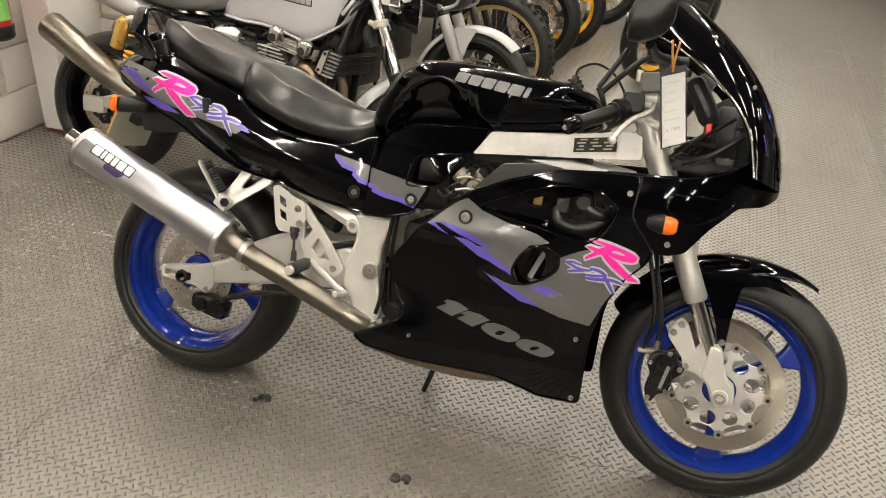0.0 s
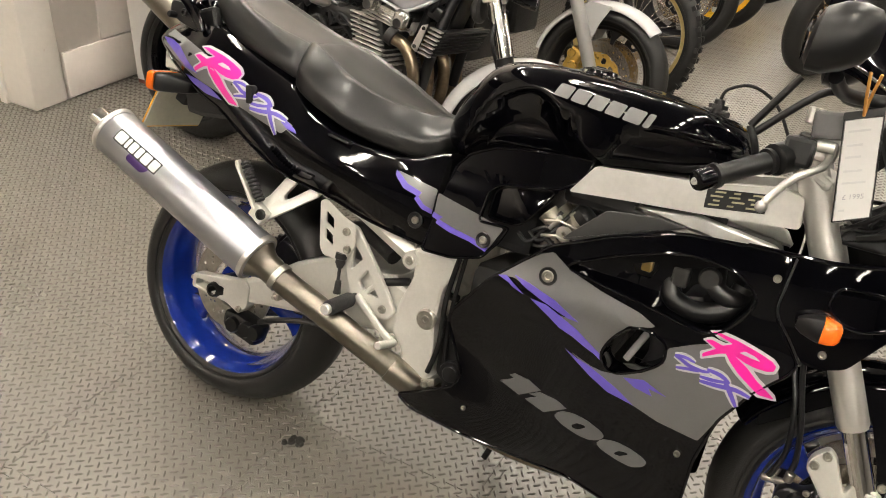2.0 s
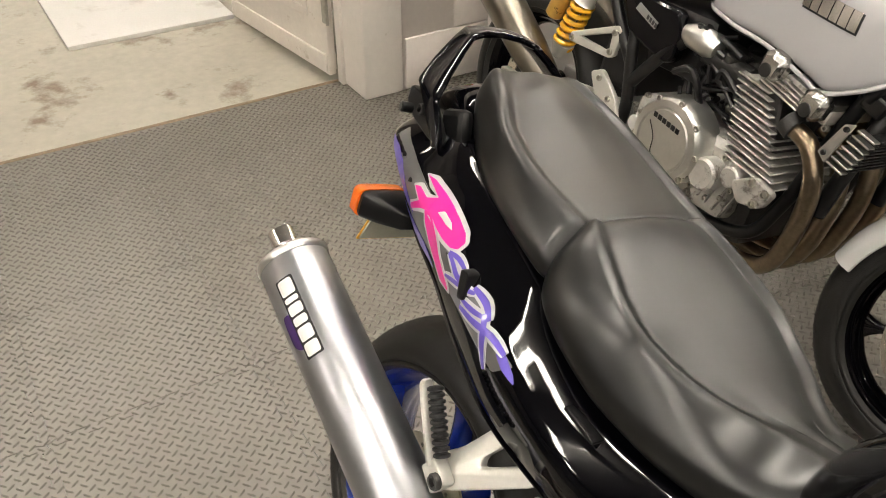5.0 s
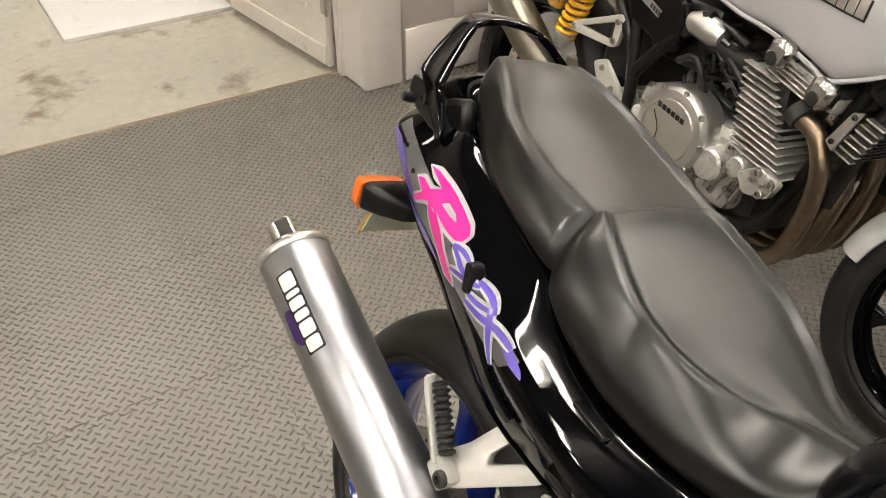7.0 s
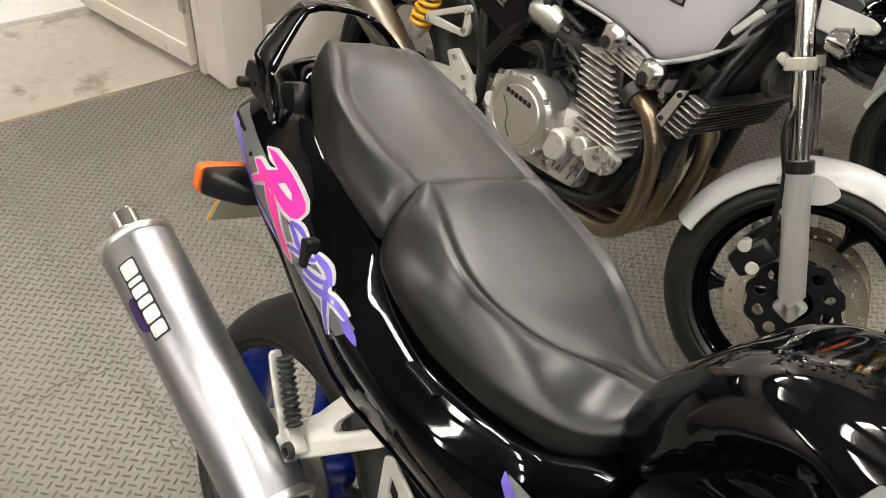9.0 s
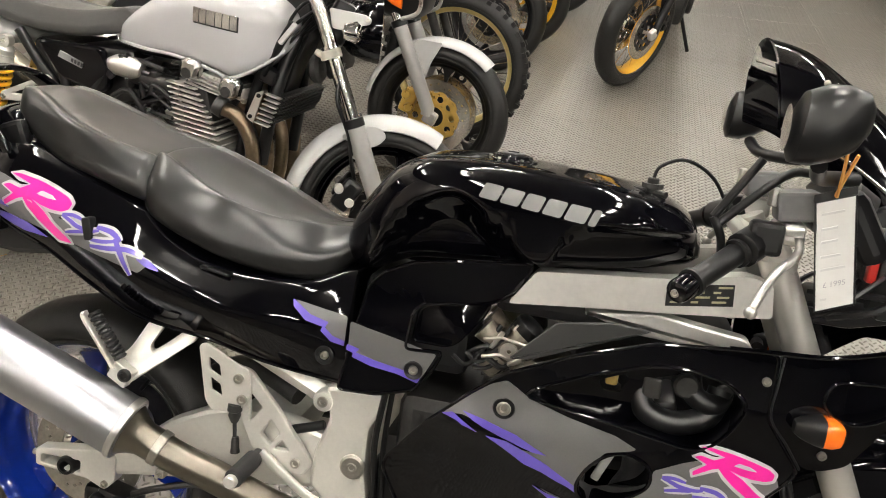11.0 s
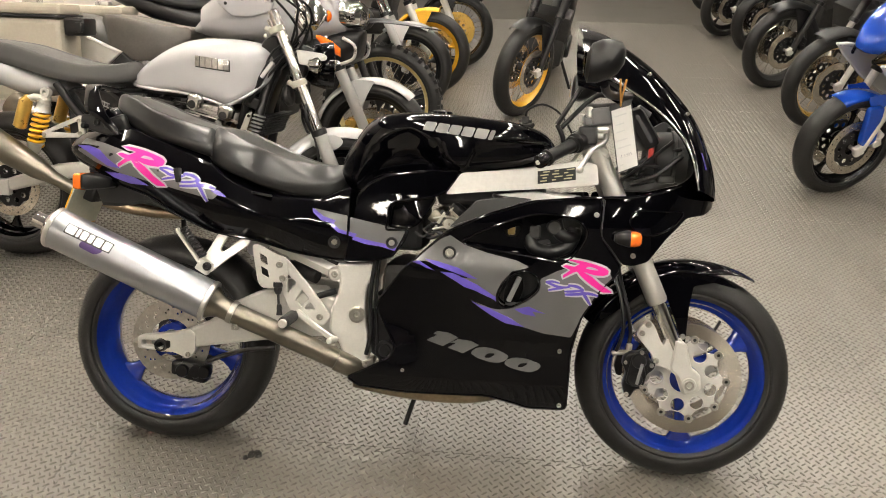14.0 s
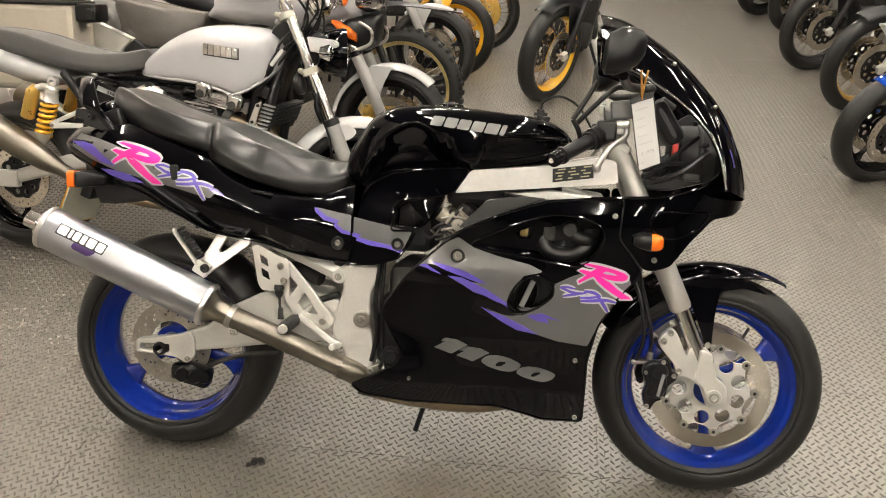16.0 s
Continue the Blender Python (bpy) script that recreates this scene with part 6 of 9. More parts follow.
# ---- foot controls ----
for s in (-1, 1):
    hang = sub("pillion_hanger", bike)
    bm = B()
    o = rounded([(-0.604, 0.560), (-0.598, 0.546), (-0.574, 0.540), (-0.560, 0.552), (-0.478, 0.622), (-0.476, 0.640), (-0.496, 0.640), (-0.535, 0.606), (-0.548, 0.597), (-0.556, 0.606), (-0.540, 0.640), (-0.545, 0.652), (-0.566, 0.650), (-0.590, 0.596), (-0.604, 0.578)], 0.005)
    plate(bm, o, s * 0.157, s * 0.143, (), 0.003)
    for v in bm.verts:
        v.co.y += s * 0.050 * step01(0.635, 0.560, v.co.z)
    part("bracket", bm, "alu", hang, "silver forked hanger")
    bm = B()
    box(bm, (-0.584, s * 0.212, 0.560), (0.040, 0.022, 0.036), 0.004, (0, 30, 0))
    part("mount", bm, "alu", hang)
    bm = B()
    bolt_head(bm, (-0.572, s * 0.223, 0.562), 0.012, 0.008, sign=s)
    part("bolt", bm, "dark", hang)
    peg = sub("pillion_peg", hang)
    a, b = Vector((-0.594, s * 0.216, 0.568)), Vector((-0.660, s * 0.216, 0.655))
    off = Vector((0.017, -s * 0.004, 0.012))
    bm = B()
    ribbon(bm, [(tuple(a), 0.011), (tuple(a.lerp(b, 0.5)), 0.011), (tuple(a.lerp(b, 0.97)), 0.010), (tuple(b + Vector((0.004, 0, 0.003))), 0.006)], 0.004, lambda p: (0, 1, 0))
    part("core", bm, "alu", peg)
    bm = B()
    pts, rad = [], []
    for k in range(11):
        for q, r in ((0.0, 0.0085), (0.015, 0.0118), (0.048, 0.0118), (0.063, 0.0085)):
            pts.append(a.lerp(b, 0.10 + 0.080 * k + q) + off * 0.8)
            rad.append(r)
    tube(bm, pts, rad, 12)
    part("rubber", bm, "matt", peg, "ribbed black peg rubber")
    # rearset
    rs = sub("rearset", bike)
    bm = B()
    o = rounded([(-0.470, 0.618), (-0.455, 0.625), (-0.400, 0.598), (-0.372, 0.590), (-0.364, 0.545), (-0.376, 0.520), (-0.398, 0.502), (-0.440, 0.502), (-0.452, 0.518)], 0.007)
    hs = [rounded([(-0.449, 0.600), (-0.428, 0.588), (-0.424, 0.566), (-0.445, 0.576)], 0.003), rounded([(-0.444, 0.563), (-0.424, 0.552), (-0.419, 0.530), (-0.440, 0.540)], 0.003)]
    plate(bm, o, s * 0.160, s * 0.155, hs, 0.0015)
    part("heel_guard", bm, "alu", rs, "silver slotted heel guard")
    bm = B()
    o = rounded([(-0.392, 0.588), (-0.372, 0.584), (-0.313, 0.520), (-0.262, 0.456), (-0.244, 0.430), (-0.262, 0.404), (-0.322, 0.408), (-0.362, 0.440), (-0.390, 0.500)], 0.008)
    hs = [rounded([(-0.345, 0.470), (-0.328, 0.500), (-0.309, 0.476), (-0.328, 0.452)], 0.004), rounded([(-0.372, 0.545), (-0.346, 0.520), (-0.368, 0.490)], 0.004), rounded([(-0.318, 0.448), (-0.304, 0.465), (-0.290, 0.448)], 0.003)]
    plate(bm, o, s * 0.150, s * 0.138, hs, 0.003)
    part("bracket", bm, "alu", rs, "silver triangular footrest bracket")
    for x, z, y in ((-0.390, 0.570, 0.160), (-0.381, 0.532, 0.160), (-0.318, 0.423, 0.150), (-0.275, 0.428, 0.150)):
        bm = B()
        bolt_head(bm, (x, s * y, z), 0.0095, 0.006, sign=s)
        part("bolt", bm, "bolt", rs)
    bm = B()
    a, b = Vector((-0.345, s * 0.150, 0.432)), Vector((-0.351, s * 0.252, 0.424))
    tube(bm, [a, a.lerp(b, 0.16), a.lerp(b, 0.18), a.lerp(b, 0.22), a.lerp(b, 0.90), a.lerp(b, 0.94)], [0.010, 0.010, 0.015, 0.0165, 0.0165, 0.013], 18)
    part("footpeg", bm, "matt", rs, "smooth black footpeg rubber")
    bm = B()
    rod(bm, a.lerp(b, 0.93), b + (b - a).normalized() * 0.006, 0.012, 12, 0.002)
    part("peg_end", bm, "alu", rs)
    bm = B()
    ribbon(bm, [((-0.338, s * 0.158, 0.440), 0.010), ((-0.300, s * 0.162, 0.415), 0.009), ((-0.255, s * 0.164, 0.385), 0.008), ((-0.222, s * 0.164, 0.368), 0.009)], 0.005, lambda p: (0.4, 0, 1))
    rod(bm, (-0.226, s * 0.160, 0.371), (-0.229, s * 0.228, 0.380), 0.0085, 12, 0.002)
    part("pedal", bm, "alu", rs, "silver foot pedal")
    bm = B()
    tube(bm, [(-0.394, s * 0.158, 0.520), (-0.394, s * 0.158, 0.508), (-0.3938, s * 0.158, 0.506), (-0.3935, s * 0.158, 0.498), (-0.393, s * 0.158, 0.486)], [0.0125, 0.0135, 0.0105, 0.0115, 0.0065], 14)
    tube(bm, [(-0.393, s * 0.158, 0.49), (-0.389, s * 0.158, 0.437)], 0.0038, 8)
    tube(bm, [(-0.3893, s * 0.158, 0.458), (-0.3890, s * 0.158, 0.450), (-0.3885, s * 0.158, 0.438), (-0.388, s * 0.158, 0.428)], [0.006, 0.0075, 0.0075, 0.009], 10)
    part("master_cylinder", bm, "dark", rs, "dark brake cylinder and pushrod")
    bm = B()
    rod(bm, (-0.30, s * 0.13, 0.478), (-0.235, s * 0.125, 0.500), 0.009, 10, 0.002)
    part("switch", bm, "satin", rs)

# ---- bars, mirrors, cockpit ----
bars_ob = sub("handlebars", bike)
for s in (-1, 1):
    a, b = Vector((0.302, s * 0.305, 0.884)), Vector((0.440, s * 0.130, 0.962))
    bm = B()
    tube(bm, [a.lerp(b, 0.0), a.lerp(b, 1.0)], 0.011, 12)
    part("bar", bm, "satin", bars_ob)
    bm = B()
    rings = []
    tube(bm, [a.lerp(b, q) for q in (0.13, 0.14, 0.17, 0.18, 0.60, 0.61, 0.64, 0.65)], [0.016, 0.021, 0.021, 0.0165, 0.0172, 0.022, 0.022, 0.014], 18)
    part("grip", bm, "satin", bars_ob, "black rubber grip")
    bm = B()
    tube(bm, [a.lerp(b, q) for q in (-0.01, 0.0, 0.02, 0.125, 0.13)], [0.010, 0.016, 0.018, 0.0175, 0.012], 18)
    part("bar_end", bm, "black", bars_ob)
    bm = B()
    bolt_head(bm, a.lerp(b, -0.012) + Vector((0, 0, 0)), 0.006, 0.003, sign=s)
    part("bolt", bm, "bolt", bars_ob)
    bm = B()
    c = a.lerp(b, 0.76)
    tube(bm, [a.lerp(b, q) for q in (0.66, 0.68, 0.86, 0.88)], [0.020, 0.027, 0.027, 0.02], 14)
    box(bm, c + Vector((0.02, 0, 0.015)), (0.05, 0.035, 0.05), 0.008)
    part("switch_block", bm, "satin", bars_ob)
    bm = B()
    c = a.lerp(b, 0.92)
    box(bm, c + Vector((0.035, s * 0.01, 0.055)), (0.06, 0.05, 0.045), 0.006, (0, -8, 0))
    part("reservoir", bm, mat("grey_reservoir", (0.13, 0.13, 0.13), 0.45), bars_ob, "grey fluid reservoir")
    bm = B()
    box(bm, c + Vector((0.030, s * 0.004, 0.012)), (0.05, 0.04, 0.035), 0.008)
    rod(bm, c + Vector((0.0, s * 0.02, 0.05)), c + Vector((0.0, s * 0.02, 0.078)), 0.008, 10, 0.002)
    rod(bm, c + Vector((0.02, s * 0.03, 0.02)), c + Vector((0.05, s * 0.03, 0.02)), 0.010, 12, 0.002)
    part("lever_mount", bm, "brushed", bars_ob, "silver lever mount")
    bm = B()
    pts = smooth_line([c + Vector((0.045, s * 0.02, 0.012)), (0.470, s * 0.20, 0.945), (0.435, s * 0.25, 0.920), (0.412, s * 0.285, 0.886), (0.406, s * 0.292, 0.874)], 5)
    tube(bm, pts, [0.0062] * (len(pts) - 3) + [0.0055, 0.0075, 0.008], 12)
    bmesh.ops.create_uvsphere(bm, u_segments=12, v_segments=8, radius=0.0095, matrix=Matrix.Translation((0.405, s * 0.292, 0.870)))
    part("lever", bm, "brushed", bars_ob, "polished silver hand lever")
bm = B()
box(bm, (0.452, 0, 0.925), (0.085, 0.27, 0.03), 0.012, (0, 24, 0))
part("top_yoke", bm, "alu", bars_ob, "cast silver top yoke")
bm = B()
rod(bm, (0.448, 0, 0.925), (0.452, 0, 0.962), 0.018, 16, 0.004)
part("ignition", bm, "satin", bars_ob)
bm = B()
box(bm, (0.575, 0, 0.985), (0.05, 0.26, 0.12), 0.02, (0, -32, 0))
part("instrument_panel", bm, "ink", cowl)
for y in (-0.065, 0.03):
    bm = B()
    lathe(bm, [(0.0001, 0.01), (0.045, 0.01), (0.05, 0.006), (0.05, -0.03), (0.0001, -0.03)], n=28, axis="z", closed=False)
    bmesh.ops.transform(bm, matrix=pose(0.548, y, 1.005, 0, -58, 0), verts=bm.verts)
    part("gauge", bm, "ink", cowl, "round black gauge")
# headlight housing behind the glass
bm = B()
lathe(bm, [(0.0001, 0.0), (0.030, 0.0), (0.048, 0.004), (0.056, 0.016), (0.056, 0.030), (0.0001, 0.030)], n=36, axis="x", closed=False)
bmesh.ops.translate(bm, vec=(0.590, -0.03, 0.910), verts=bm.verts)
part("lamp_cap", bm, "matt", cowl, "black rubber cap behind the headlight")
bm = B()
lathe(bm, [(0.050, 0.0), (0.066, 0.003), (0.070, 0.010), (0.071, 0.045), (0.074, 0.048), (0.074, 0.056), (0.071, 0.058), (0.080, 0.085), (0.0001, 0.085)], n=40, axis="x", closed=False)
bmesh.ops.translate(bm, vec=(0.614, -0.03, 0.912), verts=bm.verts)
part("headlight_housing", bm, mat("dark_grey_plastic", (0.018, 0.019, 0.0185), 0.42), cowl, "dark grey headlight housing")
bm = B()
box(bm, (0.650, -0.06, 0.853), (0.045, 0.05, 0.022), 0.006)
part("lamp_clip", bm, "infill", cowl)
# added black sheet that keeps the cockpit dark by hiding the floor behind
bm = B()
plate(bm, rounded([(0.600, 0.845), (0.604, 0.985), (0.650, 1.015), (0.700, 0.975), (0.735, 0.900), (0.745, 0.845)], 0.012), 0.02, 0.05, (), 0.004)
part("cockpit_backing", bm, "matt", cowl)
bm = B()
plate(bm, rounded([(0.520, 0.815), (0.545, 0.860), (0.640, 0.870), (0.700, 0.870), (0.690, 0.840), (0.60, 0.815)], 0.01), -0.06, 0.06, (), 0.006)
part("cockpit_tray", bm, "ink", cowl)
bm = B()
box(bm, (0.60, -0.11, 0.925), (0.014, 0.02, 0.04), 0.003)
part("connector", bm, "red", cowl, "red wiring clip")
stay = sub("fairing_stay", bike)
bm = B()
for pts in ([(0.345, -0.20, 0.982), (0.398, -0.20, 1.074)], [(0.345, -0.20, 0.982), (0.36, -0.20, 0.955), (0.368, -0.18, 0.925)], [(0.35, -0.198, 0.968), (0.43, -0.195, 1.052), (0.47, -0.19, 1.062), (0.52, -0.17, 1.06)]):
    bend(bm, pts, 0.0065, 10, 4)
part("stay_tube", bm, "satin", stay)
for q in range(14):
    bm = B()
    rnd = random.Random(q)
    p = Vector((0.50 + rnd.uniform(0, 0.12), rnd.uniform(-0.15, 0.0), 0.83 + rnd.uniform(0, 0.05)))
    bend(bm, [p, p + Vector((rnd.uniform(0.02, 0.07), rnd.uniform(-0.03, 0.03), rnd.uniform(0.0, 0.06))), p + Vector((rnd.uniform(0.08, 0.13), rnd.uniform(-0.03, 0.03), rnd.uniform(0.02, 0.13)))], 0.004 + rnd.uniform(0, 0.004), 6, 4)
    part("wire", bm, "satin", cowl)
for s in (-1, 1):
    mir = sub("mirror", bike)
    bm = B()
    rings = []
    cx, cy, cz = 0.447, s * 0.325, 1.134
    for q, w, h in ((-0.9, 0.026, 0.026), (-0.75, 0.040, 0.040), (-0.3, 0.047, 0.045), (0.2, 0.045, 0.042), (0.65, 0.035, 0.033), (0.9, 0.018, 0.016)):
        rings.append([Vector((cx + 0.050 * q + 0.1 * h * math.sin(a), cy + s * w * math.copysign(abs(math.cos(a)) ** 0.7, math.cos(a)), cz + 0.010 * q + h * 1.15 * math.copysign(abs(math.sin(a)) ** 0.7, math.sin(a)))) for a in [2 * math.pi * k / 24 for k in range(24)]])
    grid_faces(bm, rings)
    part("mirror_shell", bm, "satin", mir)
    bm = B()
    ring = [Vector((cx - 0.0512, cy + s * 0.028 * math.cos(2 * math.pi * k / 24), cz - 0.010 + 0.030 * math.sin(2 * math.pi * k / 24))) for k in range(24)]
    bm.faces.new([bm.verts.new(p) for p in ring])
    part("mirror_glass", bm, "chrome", mir, "mirror glass")
    bm = B()
    bend(bm, [(0.45, s * 0.30, 1.080), (0.465, s * 0.25, 1.062), (0.50, s * 0.20, 1.060), (0.53, s * 0.185, 1.062)], [0.011] * 19, 10)
    part("mirror_arm", bm, "ink", mir)
# price tag on twine
tag = sub("price_tag", bike)
bm = B()
C = [(0.480, 1.022), (0.528, 1.040), (0.556, 0.888), (0.509, 0.868)]
plate(bm, C, -0.205, -0.2035)
part("card", bm, "card", tag, "white price card in a clear sleeve")
bm = B()
g = grown(C, 0.003)
for i in range(4):
    rod(bm, (g[i][0], -0.2045, g[i][1]), (g[(i + 1) % 4][0], -0.2045, g[(i + 1) % 4][1]), 0.0011, 6)
plate(bm, [(0.475, 1.023), (0.530, 1.044), (0.528, 1.055), (0.474, 1.034)], -0.206, -0.203)
part("sleeve", bm, "satin", tag, "dark sleeve edge")
ax, az = Vector((0.048, 0.018)).normalized(), Vector((0.028, -0.153)).normalized()
for k, (u, wd) in enumerate(((0.10, 0.7), (0.24, 0.5), (0.36, 0.5), (0.50, 0.6), (0.62, 0.75), (0.90, 0.2))):
    o = Vector(C[0]) + az * (0.155 * u) + ax * 0.006
    bm = B()
    p = [o, o + ax * 0.045 * wd, o + ax * 0.045 * wd + az * 0.0035, o + az * 0.0035]
    plate(bm, [tuple(q) for q in p], -0.2064, -0.2052)
    part("line", bm, mat("faint_ink", (0.50, 0.50, 0.50), 0.5, bump=0) if k == 0 else bpy.data.materials["faint_ink"], tag, "faint line of writing")
t = text_mesh("£ 1995", 0.0112)
o = Vector(C[0]) + az * (0.155 * 0.80) + ax * 0.009
for v in t.verts:
    q = o + ax * v.co.x - az * v.co.y
    v.co = (q.x, -0.2068, q.y)
part("price", t, mat("grey_pen", (0.30, 0.30, 0.32), 0.6, bump=0), tag, "handwritten price")
bm = B()
for y in (-0.200, -0.208):
    bend(bm, [(0.502, y - 0.004, 1.036), (0.500 + 40 * (y + 0.204) * 0.02, y - 0.03, 1.065), (0.500 + (y + 0.204) * 2.0, y - 0.05, 1.098)], 0.0026, 6, 4)
part("twine", bm, "twine", tag, "orange twine loop")

# ---- engine behind the panels ----
eng = sub("engine", bike)
bm = B()
box(bm, (0.06, 0, 0.44), (0.34, 0.24, 0.30), 0.03)
box(bm, (0.14, 0, 0.60), (0.22, 0.26, 0.18), 0.02, (0, 20, 0))
box(bm, (-0.06, 0, 0.40), (0.16, 0.20, 0.20), 0.03)
part("block", bm, "dark", eng)
# added black box so that the upper fairing opening looks dark inside
bm = B()
box(bm, (0.30, 0.05, 0.62), (0.30, 0.16, 0.30), 0.03)
part("opening_filler", bm, "ink", eng)
bm = B()
box(bm, (0.365, 0, 0.53), (0.04, 0.28, 0.28), 0.008, (0, -14, 0))
part("radiator", bm, "ink", eng)
bm = B()
box(bm, (-0.10, 0, 0.70), (0.20, 0.18, 0.16), 0.02)
box(bm, (0.18, 0, 0.79), (0.30, 0.18, 0.08), 0.02)
part("airbox", bm, "matt", eng)
for y in (-0.125, -0.045, 0.045, 0.125):
    c0, up = Vector((0.045, y, 0.668)), Vector((0.060, 0, 0.080)).normalized()
    fwd = Vector((up.z, 0, -up.x))
    bm = B()
    tube(bm, [c0 - up * 0.012, c0, c0 + up * 0.026, c0 + up * 0.028, c0 + up * 0.072, c0 + up * 0.074, c0 + up * 0.082], [0.016, 0.021, 0.022, 0.017, 0.020, 0.027, 0.027], 18)
    tube(bm, [c0 + up * 0.038 - fwd * 0.055, c0 + up * 0.038 - fwd * 0.03, c0 + up * 0.038 + fwd * 0.03, c0 + up * 0.038 + fwd * 0.05], [0.021, 0.017, 0.019, 0.023], 18)
    cb = part("carburettor", bm, "cast", eng, "stained cast carburettor")
    bm = B()
    tube(bm, [c0 + up * 0.082, c0 + up * 0.084, c0 + up * 0.098, c0 + up * 0.106, c0 + up * 0.108], [0.028, 0.029, 0.028, 0.020, 0.006], 18)
    part("cap", bm, "satin", cb, "black diaphragm cap")
    for q in range(4):
        an = math.pi * (0.25 + 0.5 * q)
        p = c0 + up * 0.083 + (fwd * math.cos(an) + Vector((0, math.sin(an), 0))) * 0.026
        bm = B()
        rod(bm, p - up * 0.006, p + up * 0.006, 0.0035, 8)
        part("screw", bm, "bolt", cb)
bm = B()
for dz, r in ((0.0, 0.0035), (0.030, 0.0028)):
    tube(bm, [(0.030, -0.152, 0.690 + dz), (0.060, -0.154, 0.698 + dz), (0.100, -0.150, 0.690 + dz)], r, 8)
lathe(bm, [(0.004, -0.156), (0.015, -0.156), (0.015, -0.151), (0.004, -0.151)], (0.074, 0, 0.706), 20)
box(bm, (0.052, -0.152, 0.722), (0.008, 0.006, 0.036), 0.002, (0, 30, 0))
box(bm, (0.086, -0.154, 0.690), (0.026, 0.006, 0.008), 0.002, (0, -25, 0))
part("throttle_linkage", bm, "bolt", eng, "steel throttle linkage")
for q in range(9):
    rnd = random.Random(140 + q)
    p = Vector((0.0 + rnd.uniform(-0.03, 0.05), -0.13 - rnd.uniform(0, 0.015), 0.64 + rnd.uniform(0, 0.05)))
    bm = B()
    bend(bm, [p, p + Vector((0.03, -0.006, rnd.uniform(-0.01, 0.03))), p + Vector((0.05 + rnd.uniform(0, 0.04), 0.01, rnd.uniform(0.0, 0.07)))], 0.003 + rnd.uniform(0, 0.003), 7, 4)
    part("hose", bm, "satin", eng, "black hose")
bm = B()
lathe(bm, [(0.0001, -0.150), (0.016, -0.150), (0.019, -0.146), (0.026, -0.146), (0.028, -0.140), (0.028, -0.10)], (-0.090, 0, 0.345), 28, closed=False)
part("oil_filler", bm, "satin", eng)
bm = B()
plate(bm, rounded([(-0.14, 0.46), (-0.10, 0.44), (-0.07, 0.375), (-0.10, 0.315), (-0.13, 0.33), (-0.135, 0.40)], 0.015), -0.135, -0.09, (), 0.006)
part("sprocket_cover", bm, "satin", eng)
bm = B()
bend(bm, [(-0.125, -0.146, 0.60), (-0.135, -0.148, 0.50), (-0.130, -0.146, 0.40), (-0.142, -0.146, 0.33)], 0.006, 8)
part("cable", bm, "satin", eng)
bm = B()
bend(bm, [(-0.115, -0.140, 0.60), (-0.12, -0.142, 0.48), (-0.112, -0.140, 0.36), (-0.10, -0.140, 0.31)], 0.005, 8)
part("cable", bm, "satin", eng)
bm = B()
bend(bm, [(0.29, -0.16, 0.70), (0.30, -0.175, 0.662), (0.345, -0.182, 0.650), (0.395, -0.175, 0.668), (0.41, -0.16, 0.71)], 0.019, 14)
bend(bm, [(0.36, -0.165, 0.73), (0.37, -0.18, 0.70), (0.40, -0.18, 0.69), (0.42, -0.15, 0.70)], 0.017, 14)
part("coolant_hose", bm, "satin", eng, "black coolant hose")
bm = B()
rod(bm, (0.355, -0.195, 0.715), (0.355, -0.15, 0.715), 0.020, 16, 0.004)
box(bm, (0.305, -0.17, 0.70), (0.03, 0.03, 0.035), 0.005)
part("fitting", bm, "dark", eng)
bm = B()
bend(bm, [(0.235, -0.10, 0.58), (0.26, -0.13, 0.60), (0.295, -0.145, 0.585), (0.305, -0.14, 0.54), (0.29, -0.12, 0.49)], 0.022, 14)
part("duct_hose", bm, "matt", eng)
bm = B()
box(bm, (0.258, -0.12, 0.535), (0.014, 0.01, 0.075), 0.003, (0, 22, 0))
part("bracket", bm, "card", eng, "pale bracket inside the fairing vent")
bm = B()
plate(bm, rounded([(0.075, 0.700), (0.145, 0.775), (0.235, 0.790), (0.295, 0.786), (0.20, 0.745), (0.11, 0.705)], 0.008), -0.172, -0.166, (), 0.002)
part("infill_panel", bm, "infill", eng, "dark grey infill panel")

# side stand on the far side
stand = sub("side_stand", bike)
bm = B()
foot_l = Vector((-0.06, 0.13, 0.047))
bend(bm, [(0.0, 0.10, 0.27), (-0.02, 0.12, 0.18), (-0.045, 0.135, 0.10), foot_l], 0.008, 10)
part("leg", bm, "satin", stand)

